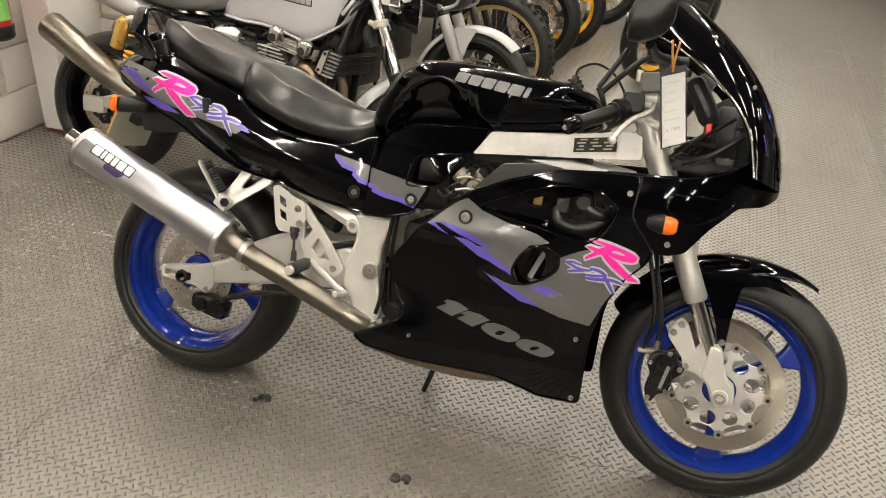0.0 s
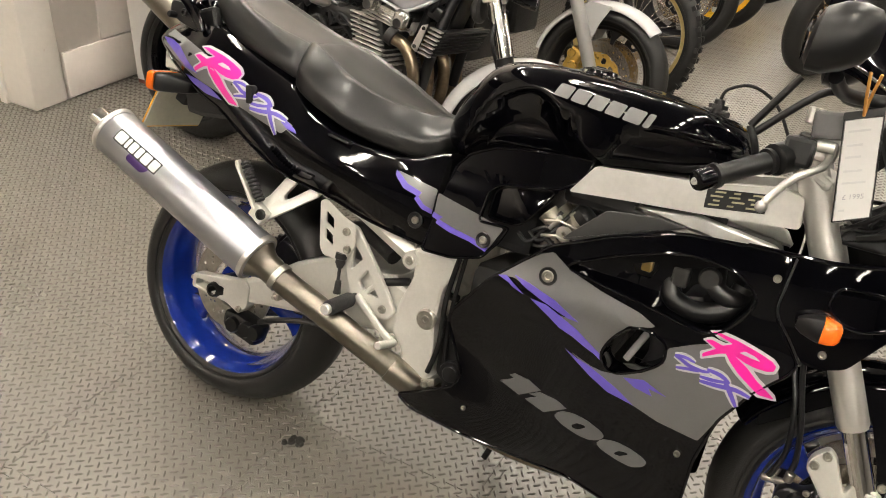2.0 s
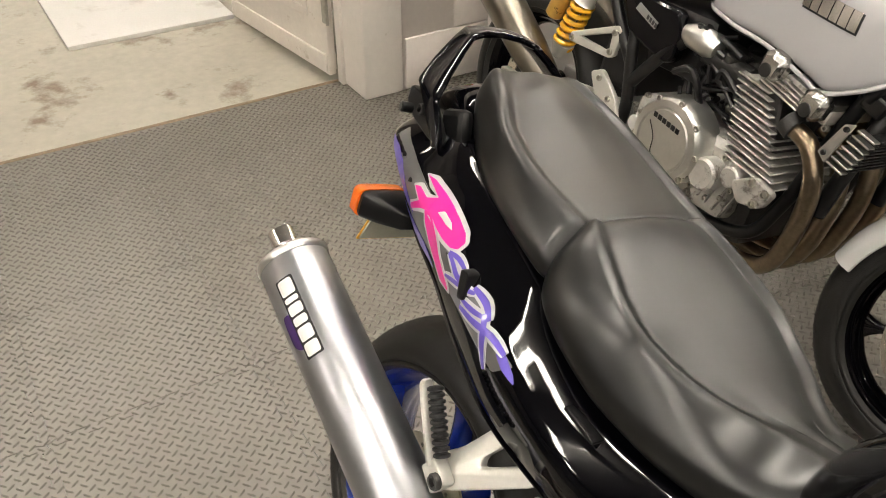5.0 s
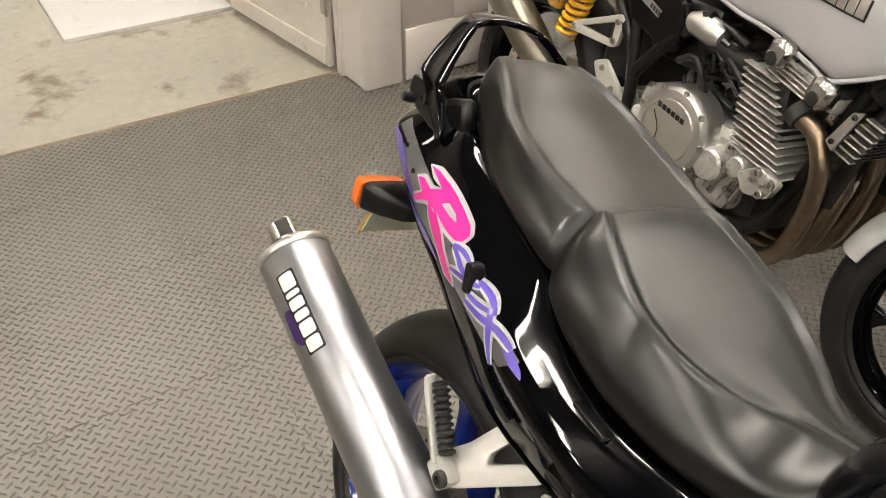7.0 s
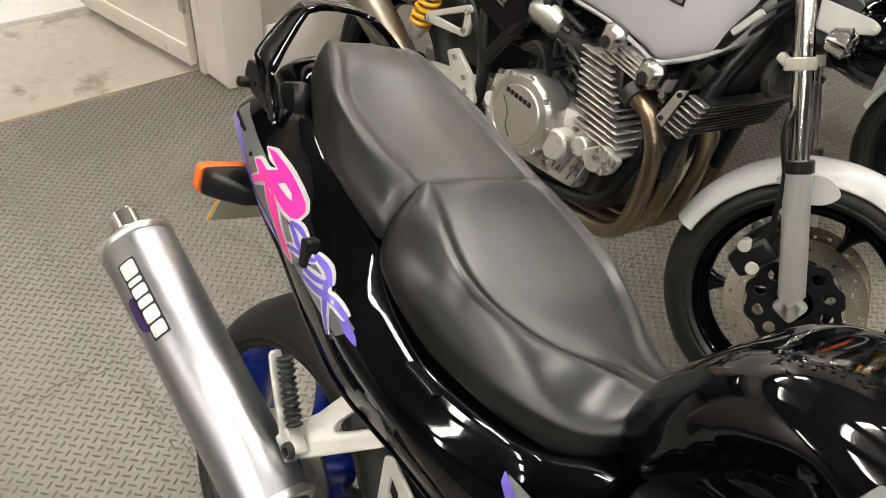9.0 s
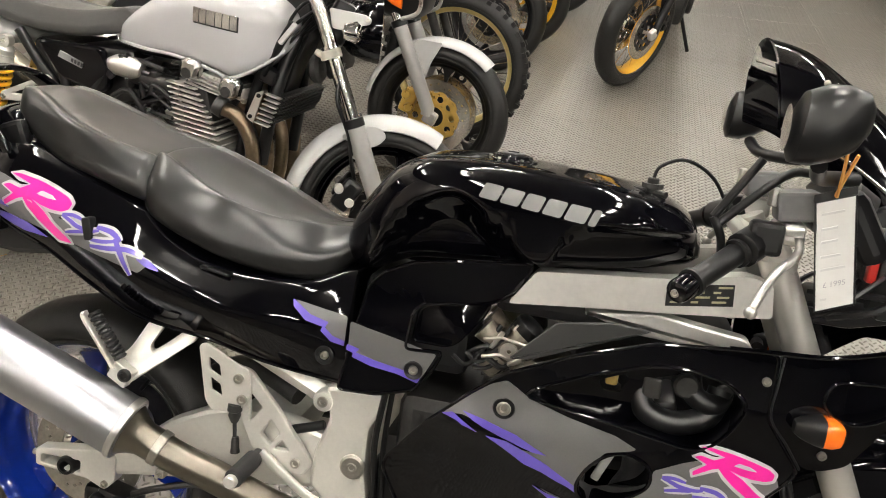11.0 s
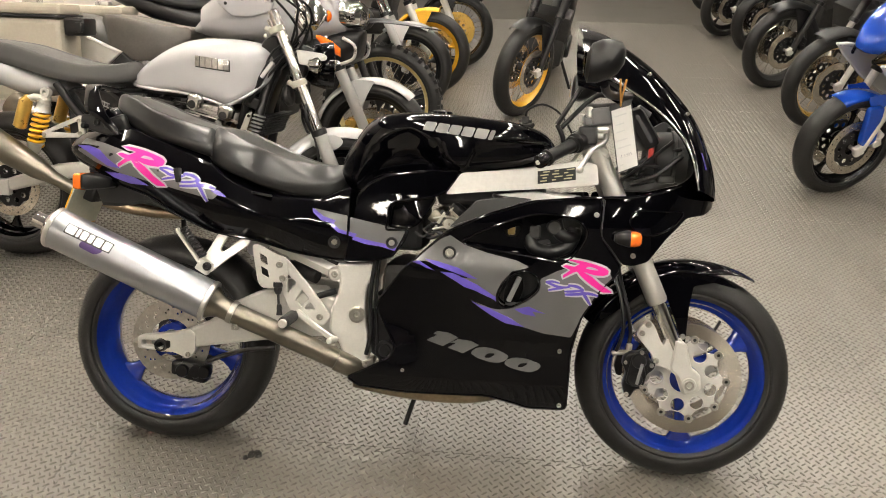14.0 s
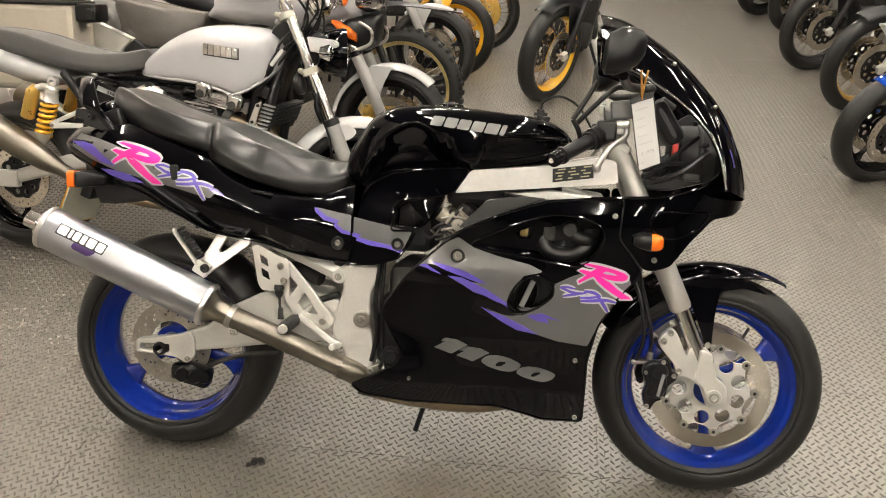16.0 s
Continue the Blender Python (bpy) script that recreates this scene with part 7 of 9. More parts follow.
# ---- the other motorcycles ----
def wheel(parent, at, R, w, kind="cast", rim_mat="black", rim_r=0.222, n=3, a0=20.0, disc_r=0.15, disc_y=0.065, carrier="satin", knobs=False, both=True, name="wheel", drilled=0, disc_mat="disc"):
    wh = sub(name, parent, at)
    bm = tyre_mesh(R, w, rim_r)
    part("tyre", bm, "rubber", wh, "black tyre with a worn tread")
    if knobs:
        bm = B()
        for k in range(44):
            a = 2 * math.pi * k / 44
            for y in ((-0.32, 0.05, 0.36) if k % 2 else (-0.46, -0.12, 0.22, 0.48)):
                rr = R - 0.10 * (R - rim_r) * (abs(y) / 0.4) ** 2
                t = bmesh.new()
                box(t, (0, 0, 0), (0.018, w * 0.16, 0.022), 0.0)
                merge(bm, t, Matrix.Translation((rr * math.cos(a), y * w, rr * math.sin(a))) @ Matrix.Rotation(-a, 4, "Y"))
        tagged(part("tread_block", bm, "rubber", wh), kind="stuff")
    else:
        tread_grooves(wh, R, w, 20)
    s = rim_r / 0.222
    bm = rim_mesh(w * 0.8)
    bmesh.ops.scale(bm, vec=(s, 1, s), verts=bm.verts)
    if kind == "spoke":
        for v in bm.verts:
            r = math.hypot(v.co.x, v.co.z)
            r2 = max(r, rim_r - 0.022)
            v.co.x, v.co.z = v.co.x * r2 / r, v.co.z * r2 / r
    part("rim", bm, rim_mat, wh)
    if kind == "spoke":
        for k in range(32):
            a = 2 * math.pi * k / 32
            sd = 1 if k % 2 else -1
            q = a + (0.55 if (k // 2) % 2 else -0.55)
            bm = B()
            rod(bm, (0.030 * math.cos(q), 0.032 * sd, 0.030 * math.sin(q)), ((rim_r - 0.02) * math.cos(a), 0.008 * sd, (rim_r - 0.02) * math.sin(a)), 0.0018, 6)
            part("spoke", bm, "chrome", wh)
        bm = B()
        lathe(bm, [(0.012, -0.05), (0.036, -0.05), (0.038, -0.035), (0.026, -0.02), (0.026, 0.02), (0.038, 0.035), (0.036, 0.05), (0.012, 0.05)], n=28)
        part("hub", bm, "dark", wh)
    else:
        for k in range(n):
            part("spoke", spoke_mesh(a0 + 360 / n * k, r1=rim_r - 0.024, w0=0.04, w1=0.04, t=0.036), rim_mat, wh)
        bm = B()
        lathe(bm, [(0.012, -0.05), (0.045, -0.05), (0.05, 0), (0.045, 0.05), (0.012, 0.05)], n=28)
        part("hub", bm, rim_mat, wh)
    for y in ((-disc_y, disc_y) if both else (-disc_y,)):
        if disc_r:
            brake_disc(wh, y, disc_r, disc_r * 0.70, disc_mat, holes=drilled)
            bm = B()
            pts = []
            for k in range(60):
                a = 2 * math.pi * k / 60
                r = disc_r * (0.68 + 0.035 * math.cos(10 * a))
                pts.append((r * math.cos(a), r * math.sin(a)))
            hs = [ring_pts(disc_r * 0.09, 10, (disc_r * 0.5 * math.cos(a), disc_r * 0.5 * math.sin(a))) for a in [2 * math.pi * k / 10 for k in range(10)]]
            plate(bm, pts, y - 0.003, y + 0.003, [ring_pts(disc_r * 0.27, 24)] + hs)
            part("disc_carrier", bm, carrier, wh)
    bm = B()
    rod(bm, (0, -0.115, 0), (0, 0.115, 0), 0.010, 12)
    lathe(bm, [(0.010, -0.122), (0.018, -0.122), (0.018, -0.108), (0.010, -0.108)], n=12)
    part("axle", bm, "bolt", wh)
    return wh


def fork_pair(parent, top, axle, y=0.105, usd=False, upper="chrome", lower="alu", r_up=0.0205, r_lo=0.028, split=0.48, foot=True):
    T, A = Vector(top), Vector(axle)
    for s in (-1, 1):
        f = sub("fork_leg", parent)
        o = Vector((0, s * y, 0))
        lead = Vector((-0.02, 0, 0.012))
        mid = T.lerp(A, split)
        bm = B()
        tube(bm, [T + o, mid + o], r_up if not usd else r_lo, 20)
        part("upper_tube", bm, upper, f)
        bm = B()
        if usd:
            tube(bm, [mid + o, A + lead + o], r_up, 20)
        else:
            tube(bm, [mid + o - (A - T).normalized() * 0.004, mid + o, mid.lerp(A, 0.9) + o, A + lead + o], [r_up, r_lo, r_lo, r_lo * 0.9], 20)
        part("lower_tube", bm, lower, f)
        bm = B()
        d = (A - T).normalized()
        tube(bm, [mid + o - d * 0.014, mid + o - d * 0.012, mid + o + d * 0.012, mid + o + d * 0.014], [r_lo, r_lo + 0.004, r_lo + 0.004, r_lo], 20)
        part("dust_seal", bm, "satin", f, "black rubber dust seal")
        bm = B()
        box(bm, A + o + Vector((-0.004, 0, 0.004)), (0.055, 0.034, 0.055), 0.01, (0, 25, 0))
        part("axle_clamp", bm, lower if not usd else "alu", f)


def caliper(parent, at, s, material="satin", size=1.0):
    c = sub("brake_caliper", parent, at)
    bm = B()
    box(bm, (0, 0, 0), (0.055 * size, 0.05, 0.10 * size), 0.012, (0, 20, 0))
    for z in (-0.024, 0.024):
        lathe(bm, [(0.0001, s * 0.034), (0.016, s * 0.034), (0.019, s * 0.028), (0.019, 0)], (-0.3 * z, 0, z), 18, closed=False)
    part("caliper_body", bm, material, c)


def arc_fender(parent, axle, r, w, a0, a1, material, drop=0.028, name="fender_blade"):
    bm = B()
    sec = []
    for q in range(13):
        a = math.pi * (q / 12 - 0.5)
        sec.append((r - drop + drop * max(0.0, math.cos(a)) ** 0.8, w * math.sin(a)))
    lathe(bm, sec + [(rr - 0.0035, y * 0.95) for rr, y in reversed(sec)], axle, 36, arc=(a0, a1))
    return part(name, bm, material, parent)


def headlamp(parent, at, r=0.09, shell="satin", rim="chrome"):
    h = sub("headlight", parent, at)
    bm = B()
    lathe(bm, [(0.0001, -0.09), (r * 0.5, -0.085), (r * 0.85, -0.05), (r, 0.0), (r, 0.02)], n=32, axis="x", closed=False)
    part("shell", bm, shell, h)
    bm = B()
    lathe(bm, [(r * 0.93, 0.015), (r * 1.03, 0.015), (r * 1.03, 0.035), (r * 0.93, 0.035)], n=32, axis="x")
    part("rim", bm, rim, h)
    bm = B()
    lathe(bm, [(0.0001, 0.045), (r * 0.5, 0.042), (r * 0.93, 0.028)], n=32, axis="x", closed=False)
    part("lens", bm, "clear", h, "clear headlight lens")
    bm = B()
    lathe(bm, [(0.0001, -0.03), (r * 0.6, -0.01), (r * 0.9, 0.02)], n=32, axis="x", closed=False)
    part("reflector", bm, "chrome", h)


def turn_lamp(parent, at, s, lens="amber"):
    t = sub("indicator", parent, at)
    bm = B()
    rod(bm, (0, -s * 0.07, 0), (0, 0, 0), 0.009, 10)
    lathe(bm, [(0.0001, -0.035), (0.02, -0.03), (0.03, 0.0), (0.031, 0.006)], n=20, axis="x", closed=False)
    part("housing", bm, "chrome", t)
    bm = B()
    lathe(bm, [(0.0001, 0.024), (0.018, 0.02), (0.0295, 0.006)], n=20, axis="x", closed=False)
    part("lens", bm, lens, t)


def bars(parent, at, w=0.36, rise=0.05, back=0.10):
    h = sub("handlebar", parent, at)
    bm = B()
    bend(bm, [(-back, -w, rise), (-back * 0.4, -w * 0.6, rise), (0, -0.08, 0), (0, 0.08, 0), (-back * 0.4, w * 0.6, rise), (-back, w, rise)], 0.011, 10, 5)
    part("bar", bm, "chrome", h)
    for s in (-1, 1):
        bm = B()
        tube(bm, [(-back * 1.02, s * (w + 0.01), rise), (-back * 0.66, s * (w * 0.78), rise)], 0.017, 14)
        part("grip", bm, "matt", h)
        bm = B()
        box(bm, (-back * 0.5 + 0.01, s * w * 0.66, rise + 0.008), (0.055, 0.05, 0.05), 0.01)
        part("switch_block", bm, "satin", h)
        bm = B()
        bend(bm, [(-back * 0.4 + 0.03, s * w * 0.62, rise), (0.01, s * w * 0.8, rise - 0.01), (-0.02, s * w * 1.0, rise - 0.012)], 0.006, 8)
        part("lever", bm, "alu", h)


def mirror_on(parent, at, s):
    m = sub("mirror", parent, at)
    bm = B()
    bend(bm, [(0, 0, 0), (0.02, s * 0.05, 0.10), (0.0, s * 0.09, 0.17)], 0.005, 8)
    part("stalk", bm, "satin", m)
    bm = B()
    rings = []
    for q, k in ((-0.016, 0.85), (-0.010, 1.0), (0.008, 0.9), (0.02, 0.5)):
        rings.append([Vector((q, s * 0.10 + 0.065 * k * math.copysign(abs(math.cos(a)) ** 0.6, math.cos(a)), 0.19 + 0.042 * k * math.copysign(abs(math.sin(a)) ** 0.6, math.sin(a)))) for a in [2 * math.pi * i / 20 for i in range(20)]])
    grid_faces(bm, rings)
    part("shell", bm, "satin", m)


def plain_engine(parent, x=0.05, z=0.45, w=0.2, material="dark"):
    e = sub("engine", parent)
    bm = B()
    box(bm, (x - 0.04, 0, z - 0.10), (0.40, w * 1.5, 0.20), 0.03)
    part("crankcase", bm, material, e)
    bm = B()
    box(bm, (x + 0.08, 0, z + 0.09), (0.18, w * 1.6, 0.20), 0.015, (0, 15, 0))
    part("cylinder", bm, material, e)
    for s in (-1, 1):
        bm = B()
        lathe(bm, [(0.0001, s * (w * 0.75 + 0.03)), (0.075, s * (w * 0.75 + 0.03)), (0.085, s * (w * 0.75 + 0.02)), (0.088, s * w * 0.6)], (x - 0.08, 0, z - 0.08), 28, closed=False)
        part("side_cover", bm, material, e)
    return e


def simple_bike(name, m, label, group, tank_mat, seat_mat="vinyl", front=None, rear=None, fork=None, fender=("low", "black"), lamp=True, tall=0.0, wide=0.14, muff="steel", cal="satin", axle_z=(0.30, 0.31), base=1.46, screen=False, side=None, steer=0.0, body=True, sweep=(50, 160), gap=0.03):
    t = thing(name, m, label, "motorcycle", group)
    fx, rx = base / 2, -base / 2
    fa, ra = (fx, 0, axle_z[0]), (rx, 0, axle_z[1])
    wheel(t, fa, name="front_wheel", **(front or dict(R=0.30, w=0.12)))
    wheel(t, ra, name="rear_wheel", **(rear or dict(R=0.31, w=0.17, disc_r=0.12, both=False)))
    top = (fx - 0.30, 0, 0.98 + tall)
    fork_pair(t, top, fa, **(fork or {}))
    for s in (-1, 1):
        caliper(t, (fx - 0.10, s * 0.085, axle_z[0] + 0.06), s, cal)
    fk, fm = fender
    fg = sub("front_fender", t)
    R = (front or dict(R=0.30))["R"]
    if fk == "low":
        arc_fender(fg, fa, R + gap, 0.07, *sweep, fm)
    else:
        bm = B()
        skin(bm, rounded([(fx - 0.26, 0.0), (fx - 0.10, 0.062), (fx + 0.22, 0.035), (fx + 0.34, 0.0), (fx + 0.22, -0.035), (fx - 0.10, -0.062)], 0.03), lambda x, z: -0.004, (), 0.006, 0.04)
        for v in bm.verts:
            x, y, z = v.co
            v.co = (x, z * 1.25, axle_z[0] + R + 0.115 + 0.02 * math.cos((x - fx) * 5) - 0.5 * z * z / 0.07 + y - 0.10 * max(0, x - fx))
        part("fender_blade", bm, fm, fg)
    for s in (-1, 1):
        bm = B()
        o = rounded([(fx - 0.13, axle_z[0] + 0.26), (fx - 0.08, axle_z[0] + 0.30), (fx + 0.02, axle_z[0] + R), (fx - 0.02, axle_z[0] + 0.22), (fx - 0.06, axle_z[0] + 0.10)], 0.01)
        if fk == "low":
            plate(bm, o, s * 0.078, s * 0.084, (), 0.002)
            part("fender_stay", bm, fm, fg)
        else:
            bm.free()
    bm = loft_body([(-0.16, 0.05, 0.83 + tall, 0.80 + tall), (-0.08, wide * 0.75, 0.90 + tall, 0.78 + tall), (0.05, wide, 0.99 + tall, 0.76 + tall), (0.20, wide * 1.05, 1.02 + tall, 0.75 + tall), (0.32, wide * 0.95, 0.98 + tall, 0.76 + tall), (0.40, wide * 0.4, 0.90 + tall, 0.82 + tall)])
    part("fuel_tank", bm, tank_mat, t)
    if body:
        part("seat", seat_mesh([(-0.80, 0.07, 0.88 + tall, 0.93 + tall, 0.05), (-0.62, 0.12, 0.83 + tall, 0.90 + tall, 0.09), (-0.40, 0.13, 0.78 + tall, 0.85 + tall, 0.10), (-0.22, 0.10, 0.78 + tall, 0.84 + tall, 0.08), (-0.11, 0.06, 0.81 + tall, 0.85 + tall, 0.045)]), seat_mat, t)
    bm = loft_body([(-0.92, 0.03, 0.90 + tall, 0.86 + tall), (-0.80, 0.09, 0.89 + tall, 0.80 + tall), (-0.55, 0.13, 0.83 + tall, 0.70 + tall), (-0.30, 0.13, 0.78 + tall, 0.62 + tall), (-0.18, 0.10, 0.76 + tall, 0.62 + tall)])
    if body:
        part("tail_panel", bm, side or tank_mat, t)
    else:
        bm.free()
    plain_engine(t)
    bm = B()
    for s in (-1, 1):
        bend(bm, [(fx - 0.30, s * 0.05, 0.92 + tall), (0.15, s * 0.13, 0.78 + tall), (-0.20, s * 0.13, 0.62), (-0.25, s * 0.11, 0.38)], 0.024, 12)
    part("frame", bm, "satin", t)
    bm = B()
    for s in (-1, 1):
        tube(bm, [(-0.22, s * 0.11, 0.42), (rx, s * 0.11, axle_z[1])], 0.03, 8, flat=0.6)
    box(bm, (-0.30, 0, 0.42), (0.08, 0.22, 0.06), 0.01)
    part("swingarm", bm, "dark", t)
    bm = B()
    tube(bm, [(-0.15, -0.14, 0.30), (-0.42, -0.18, 0.38), (-0.46, -0.19, 0.40), (-0.90, -0.23, 0.60), (-0.91, -0.23, 0.605)], [0.022, 0.024, 0.048, 0.052, 0.03], 20)
    part("exhaust", bm, muff, t)
    bars(t, (fx - 0.30, 0, 1.05 + tall))
    for s in (-1, 1):
        mirror_on(t, (fx - 0.36, s * 0.24, 1.10 + tall), s)
        turn_lamp(t, (fx - 0.20, s * 0.17, 0.90 + tall), s)
    if lamp:
        headlamp(t, (fx - 0.16, 0, 0.95 + tall), 0.085)
    bm = B()
    rod(bm, (0.0, 0.12, 0.30), (-0.05, 0.24, 0.055 if m.to_euler().x else 0.0), 0.012, 10)
    part("side_stand", bm, "satin", t)
    if screen:
        bm = B()
        rings = []
        for k in range(9):
            q = k / 8
            rings.append([Vector((fx - 0.10 - 0.22 * q - 0.10 * (j / 10 - 0.5) ** 2 * 4 * 0.6, 0.17 * (1 - 0.2 * q) * (j / 5 - 1), 0.95 + tall + 0.32 * q)) for j in range(11)])
        grid_faces(bm, rings, False)
        part("screen", bm, "smoke", t, "smoked windscreen")
        bm = loft_body([(fx - 0.34, 0.13, 0.98 + tall, 0.80 + tall), (fx - 0.20, 0.17, 1.02 + tall, 0.80 + tall), (fx - 0.08, 0.13, 0.98 + tall, 0.82 + tall), (fx + 0.02, 0.03, 0.90 + tall, 0.86 + tall)])
        part("nose_fairing", bm, side or tank_mat, t)
    if steer:
        turn = Matrix.Translation((fx - 0.12, 0, 0.5)) @ Matrix.Rotation(radians(steer), 4, "Z") @ Matrix.Translation((0.12 - fx, 0, -0.5))
        for o in t.children:
            if o.name.split(".")[0] in ("front_wheel", "fork_leg", "brake_caliper", "front_fender"):
                o.matrix_basis = turn @ o.matrix_basis
    return t


LEFT_ROW = "motorcycles parked in a row behind"
RIGHT_ROW = "motorcycles parked along the aisle"

# ---- silver naked motorcycle next to the black one ----
nk = thing("naked_motorcycle", pose(-1.2, 1.09, 0, -12, 0, 0), "silver-white naked motorcycle with gold shocks and brown exhaust headers", "motorcycle", LEFT_ROW)
FA, RA = (0.752, 0, 0.305), (-0.715, 0, 0.318)
wheel(nk, FA, 0.298, 0.12, "cast", "black", n=3, a0=75, disc_r=0.149, name="front_wheel", drilled=30)
wheel(nk, RA, 0.312, 0.175, "cast", "black", n=3, a0=20, disc_r=0.13, name="rear_wheel", both=False, drilled=36)
fork_pair(nk, (0.455, 0, 1.06), FA, 0.105, upper="chrome", lower="slider", r_up=0.0215, r_lo=0.028, split=0.62)
for s in (-1, 1):
    c = sub("brake_caliper", nk)
    bm = B()
    y = s * 0.085
    box(bm, (0.635, y, 0.375), (0.06, 0.05, 0.10), 0.014, (0, 35, 0))
    part("caliper_body", bm, "satin", c)
    for dx, dz in ((-0.022, 0.022), (0.012, -0.018)):
        bm = B()
        lathe(bm, [(0.0001, y + s * 0.031), (0.0125, y + s * 0.031), (0.0145, y + s * 0.027), (0.0145, y)], (0.632 + dx, 0, 0.372 + dz), 18, closed=False)
        part("piston_cap", bm, "alu", c, "round silver piston cap")
    bm = B()
    bend(bm, [(0.655, y, 0.42), (0.640, y * 1.3, 0.48), (0.625, y * 1.35, 0.56), (0.585, y * 1.5, 0.66), (0.60, y * 1.2, 0.76)], 0.006, 8)
    part("brake_hose", bm, "satin", nk)
    bm = B()
    box(bm, (0.662, s * 0.105, 0.508), (0.022, 0.02, 0.05), 0.004, (0, 25, 0))
    part("fender_bracket", bm, "alu", nk)
fg = sub("front_fender", nk)
arc_fender(fg, FA, 0.318, 0.072, 58, 167, "whitepaint", 0.046)
for s in (-1, 1):
    bm = B()
    plate(bm, rounded([(0.60, 0.545), (0.63, 0.575), (0.71, 0.59), (0.745, 0.56), (0.72, 0.53), (0.675, 0.515), (0.64, 0.53)], 0.02), s * 0.070, s * 0.075, (), 0.002)
    part("fender_side", bm, "whitepaint", fg)
for z, x in ((0.782, 0.558), (0.985, 0.470)):
    bm = B()
    box(bm, (x - 0.012, 0, z), (0.050, 0.16, 0.024), 0.010, (0, 25, 0))
    yoke = part("yoke", bm, "satin" if z < 0.9 else "alu", nk, "fork yoke")
    for s in (-1, 1):
        bm = B()
        c, d = Vector((x, s * 0.105, z)), Vector((0.297, 0, -0.755)).normalized()
        tube(bm, [c - d * 0.014, c - d * 0.012, c + d * 0.010, c + d * 0.012], [0.028, 0.032, 0.032, 0.028], 20)
        box(bm, c + Vector((-0.03, 0, -0.002)), (0.035, 0.034, 0.020), 0.006, (0, 25, 0))
        part("clamp", bm, mat("pale_cast_yoke", (0.50, 0.48, 0.41), 0.5, metal=0.2) if z < 0.9 and s < 0 else bpy.data.materials["pale_cast_yoke"], yoke, "pale cast fork clamp")
NK_TANK = [(-0.150, 0.05, 0.782, 0.760), (-0.105, 0.10, 0.832, 0.755), (-0.01, 0.138, 0.900, 0.747), (0.08, 0.154, 0.942, 0.742), (0.15, 0.164, 0.956, 0.732), (0.23, 0.171, 0.959, 0.712), (0.285, 0.171, 0.957, 0.700), (0.37, 0.158, 0.943, 0.742), (0.425, 0.125, 0.912, 0.790), (0.450, 0.05, 0.872, 0.835)]
bm = loft_body(NK_TANK, 60, 50, 3.0, 8.0)
tk = part("fuel_tank", bm, "silver", nk, "silver-grey fuel tank", angle=60)
bm = B()
for s in (-1, 1):
    bend(bm, [(x, s * (w - 0.003), zb + 0.004) for x, w, zt, zb in NK_TANK[:-1]], 0.0055, 8)
part("tank_seam", bm, "silver", nk)


def nk_tank_y(x, z):
    w, zt, zb = smooth_table(NK_TANK[1:-1], x)
    q = min(1.0, abs((z - (zt + zb) / 2) / ((zt - zb) / 2)))
    return -w * (1 - q ** 3.0) ** (1 / 3.0)


bw, tot = bar_word([0.5, 0.55, 0.7, 0.55, 0.55, 0.55], 0.040, 0.0, 0.06)
for b in bw:
    o = [(0.160 + x * 0.138 / tot, 0.851 + y - 0.11 * x * 0.138 / tot) for x, y in b]
    decal([(x + 0.0025, z - 0.003) for x, z in grown(o, 0.0025)], "ink", tk, nk_tank_y, 0.001, 0.0, "mark_edge", label="dark edging")
    decal(o, "polished", tk, nk_tank_y, 0.0025, 0.0, "mark", label="silver maker's mark as plain blocks")
part("seat", seat_mesh([(-0.84, 0.07, 0.880, 0.928, 0.05), (-0.76, 0.11, 0.852, 0.926, 0.085), (-0.62, 0.128, 0.822, 0.908, 0.095), (-0.48, 0.135, 0.788, 0.870, 0.10), (-0.35, 0.137, 0.768, 0.842, 0.105), (-0.22, 0.127, 0.768, 0.842, 0.095), (-0.13, 0.097, 0.785, 0.858, 0.07), (-0.095, 0.06, 0.80, 0.862, 0.045)]), mat("dark_grey_vinyl", (0.055, 0.054, 0.052), 0.5, var=0.1, bump=0.08, bump_scale=600), nk, "dark grey ribbed saddle")
bm = loft_body([(-1.02, 0.03, 0.935, 0.89), (-0.96, 0.09, 0.945, 0.82), (-0.86, 0.128, 0.915, 0.770), (-0.72, 0.139, 0.872, 0.735), (-0.60, 0.136, 0.830, 0.700), (-0.49, 0.118, 0.782, 0.706), (-0.425, 0.06, 0.745, 0.726)], e=2.3)
part("tail_panel", bm, "whitepaint", nk, "white tail panel")
# side cover and frame
bm = B()
plate(bm, rounded([(-0.36, 0.745), (-0.145, 0.738), (-0.118, 0.692), (-0.122, 0.618), (-0.150, 0.602), (-0.29, 0.638)], 0.02), -0.165, -0.13, (), 0.008)
sc = part("side_cover", bm, "black", nk)
bm = B()
plate(bm, [(-0.285, 0.700), (-0.205, 0.672), (-0.20, 0.690), (-0.275, 0.718)], -0.168, -0.165)
badge = part("badge", bm, "mark", sc, "silver badge bar")
for k in range(4):
    bm = B()
    x0 = -0.240 + 0.0105 * k
    z0 = 0.6885 - 0.35 * (x0 + 0.240)
    plate(bm, [(x0, z0), (x0 + 0.0075, z0 - 0.0026), (x0 + 0.0095, z0 + 0.0085), (x0 + 0.002, z0 + 0.011)], -0.1686, -0.168)
    part("mark", bm, "ink", badge)
bm = B()
rings = []
tube(bm, [(-0.130, -0.138, 0.692), (-0.100, -0.142, 0.694), (-0.045, -0.142, 0.688), (-0.020, -0.140, 0.684), (-0.012, -0.139, 0.682)], [0.020, 0.032, 0.033, 0.024, 0.010], 24)
part("carburettor_cover", bm, "brushed", nk, "bright bullet-shaped cover")
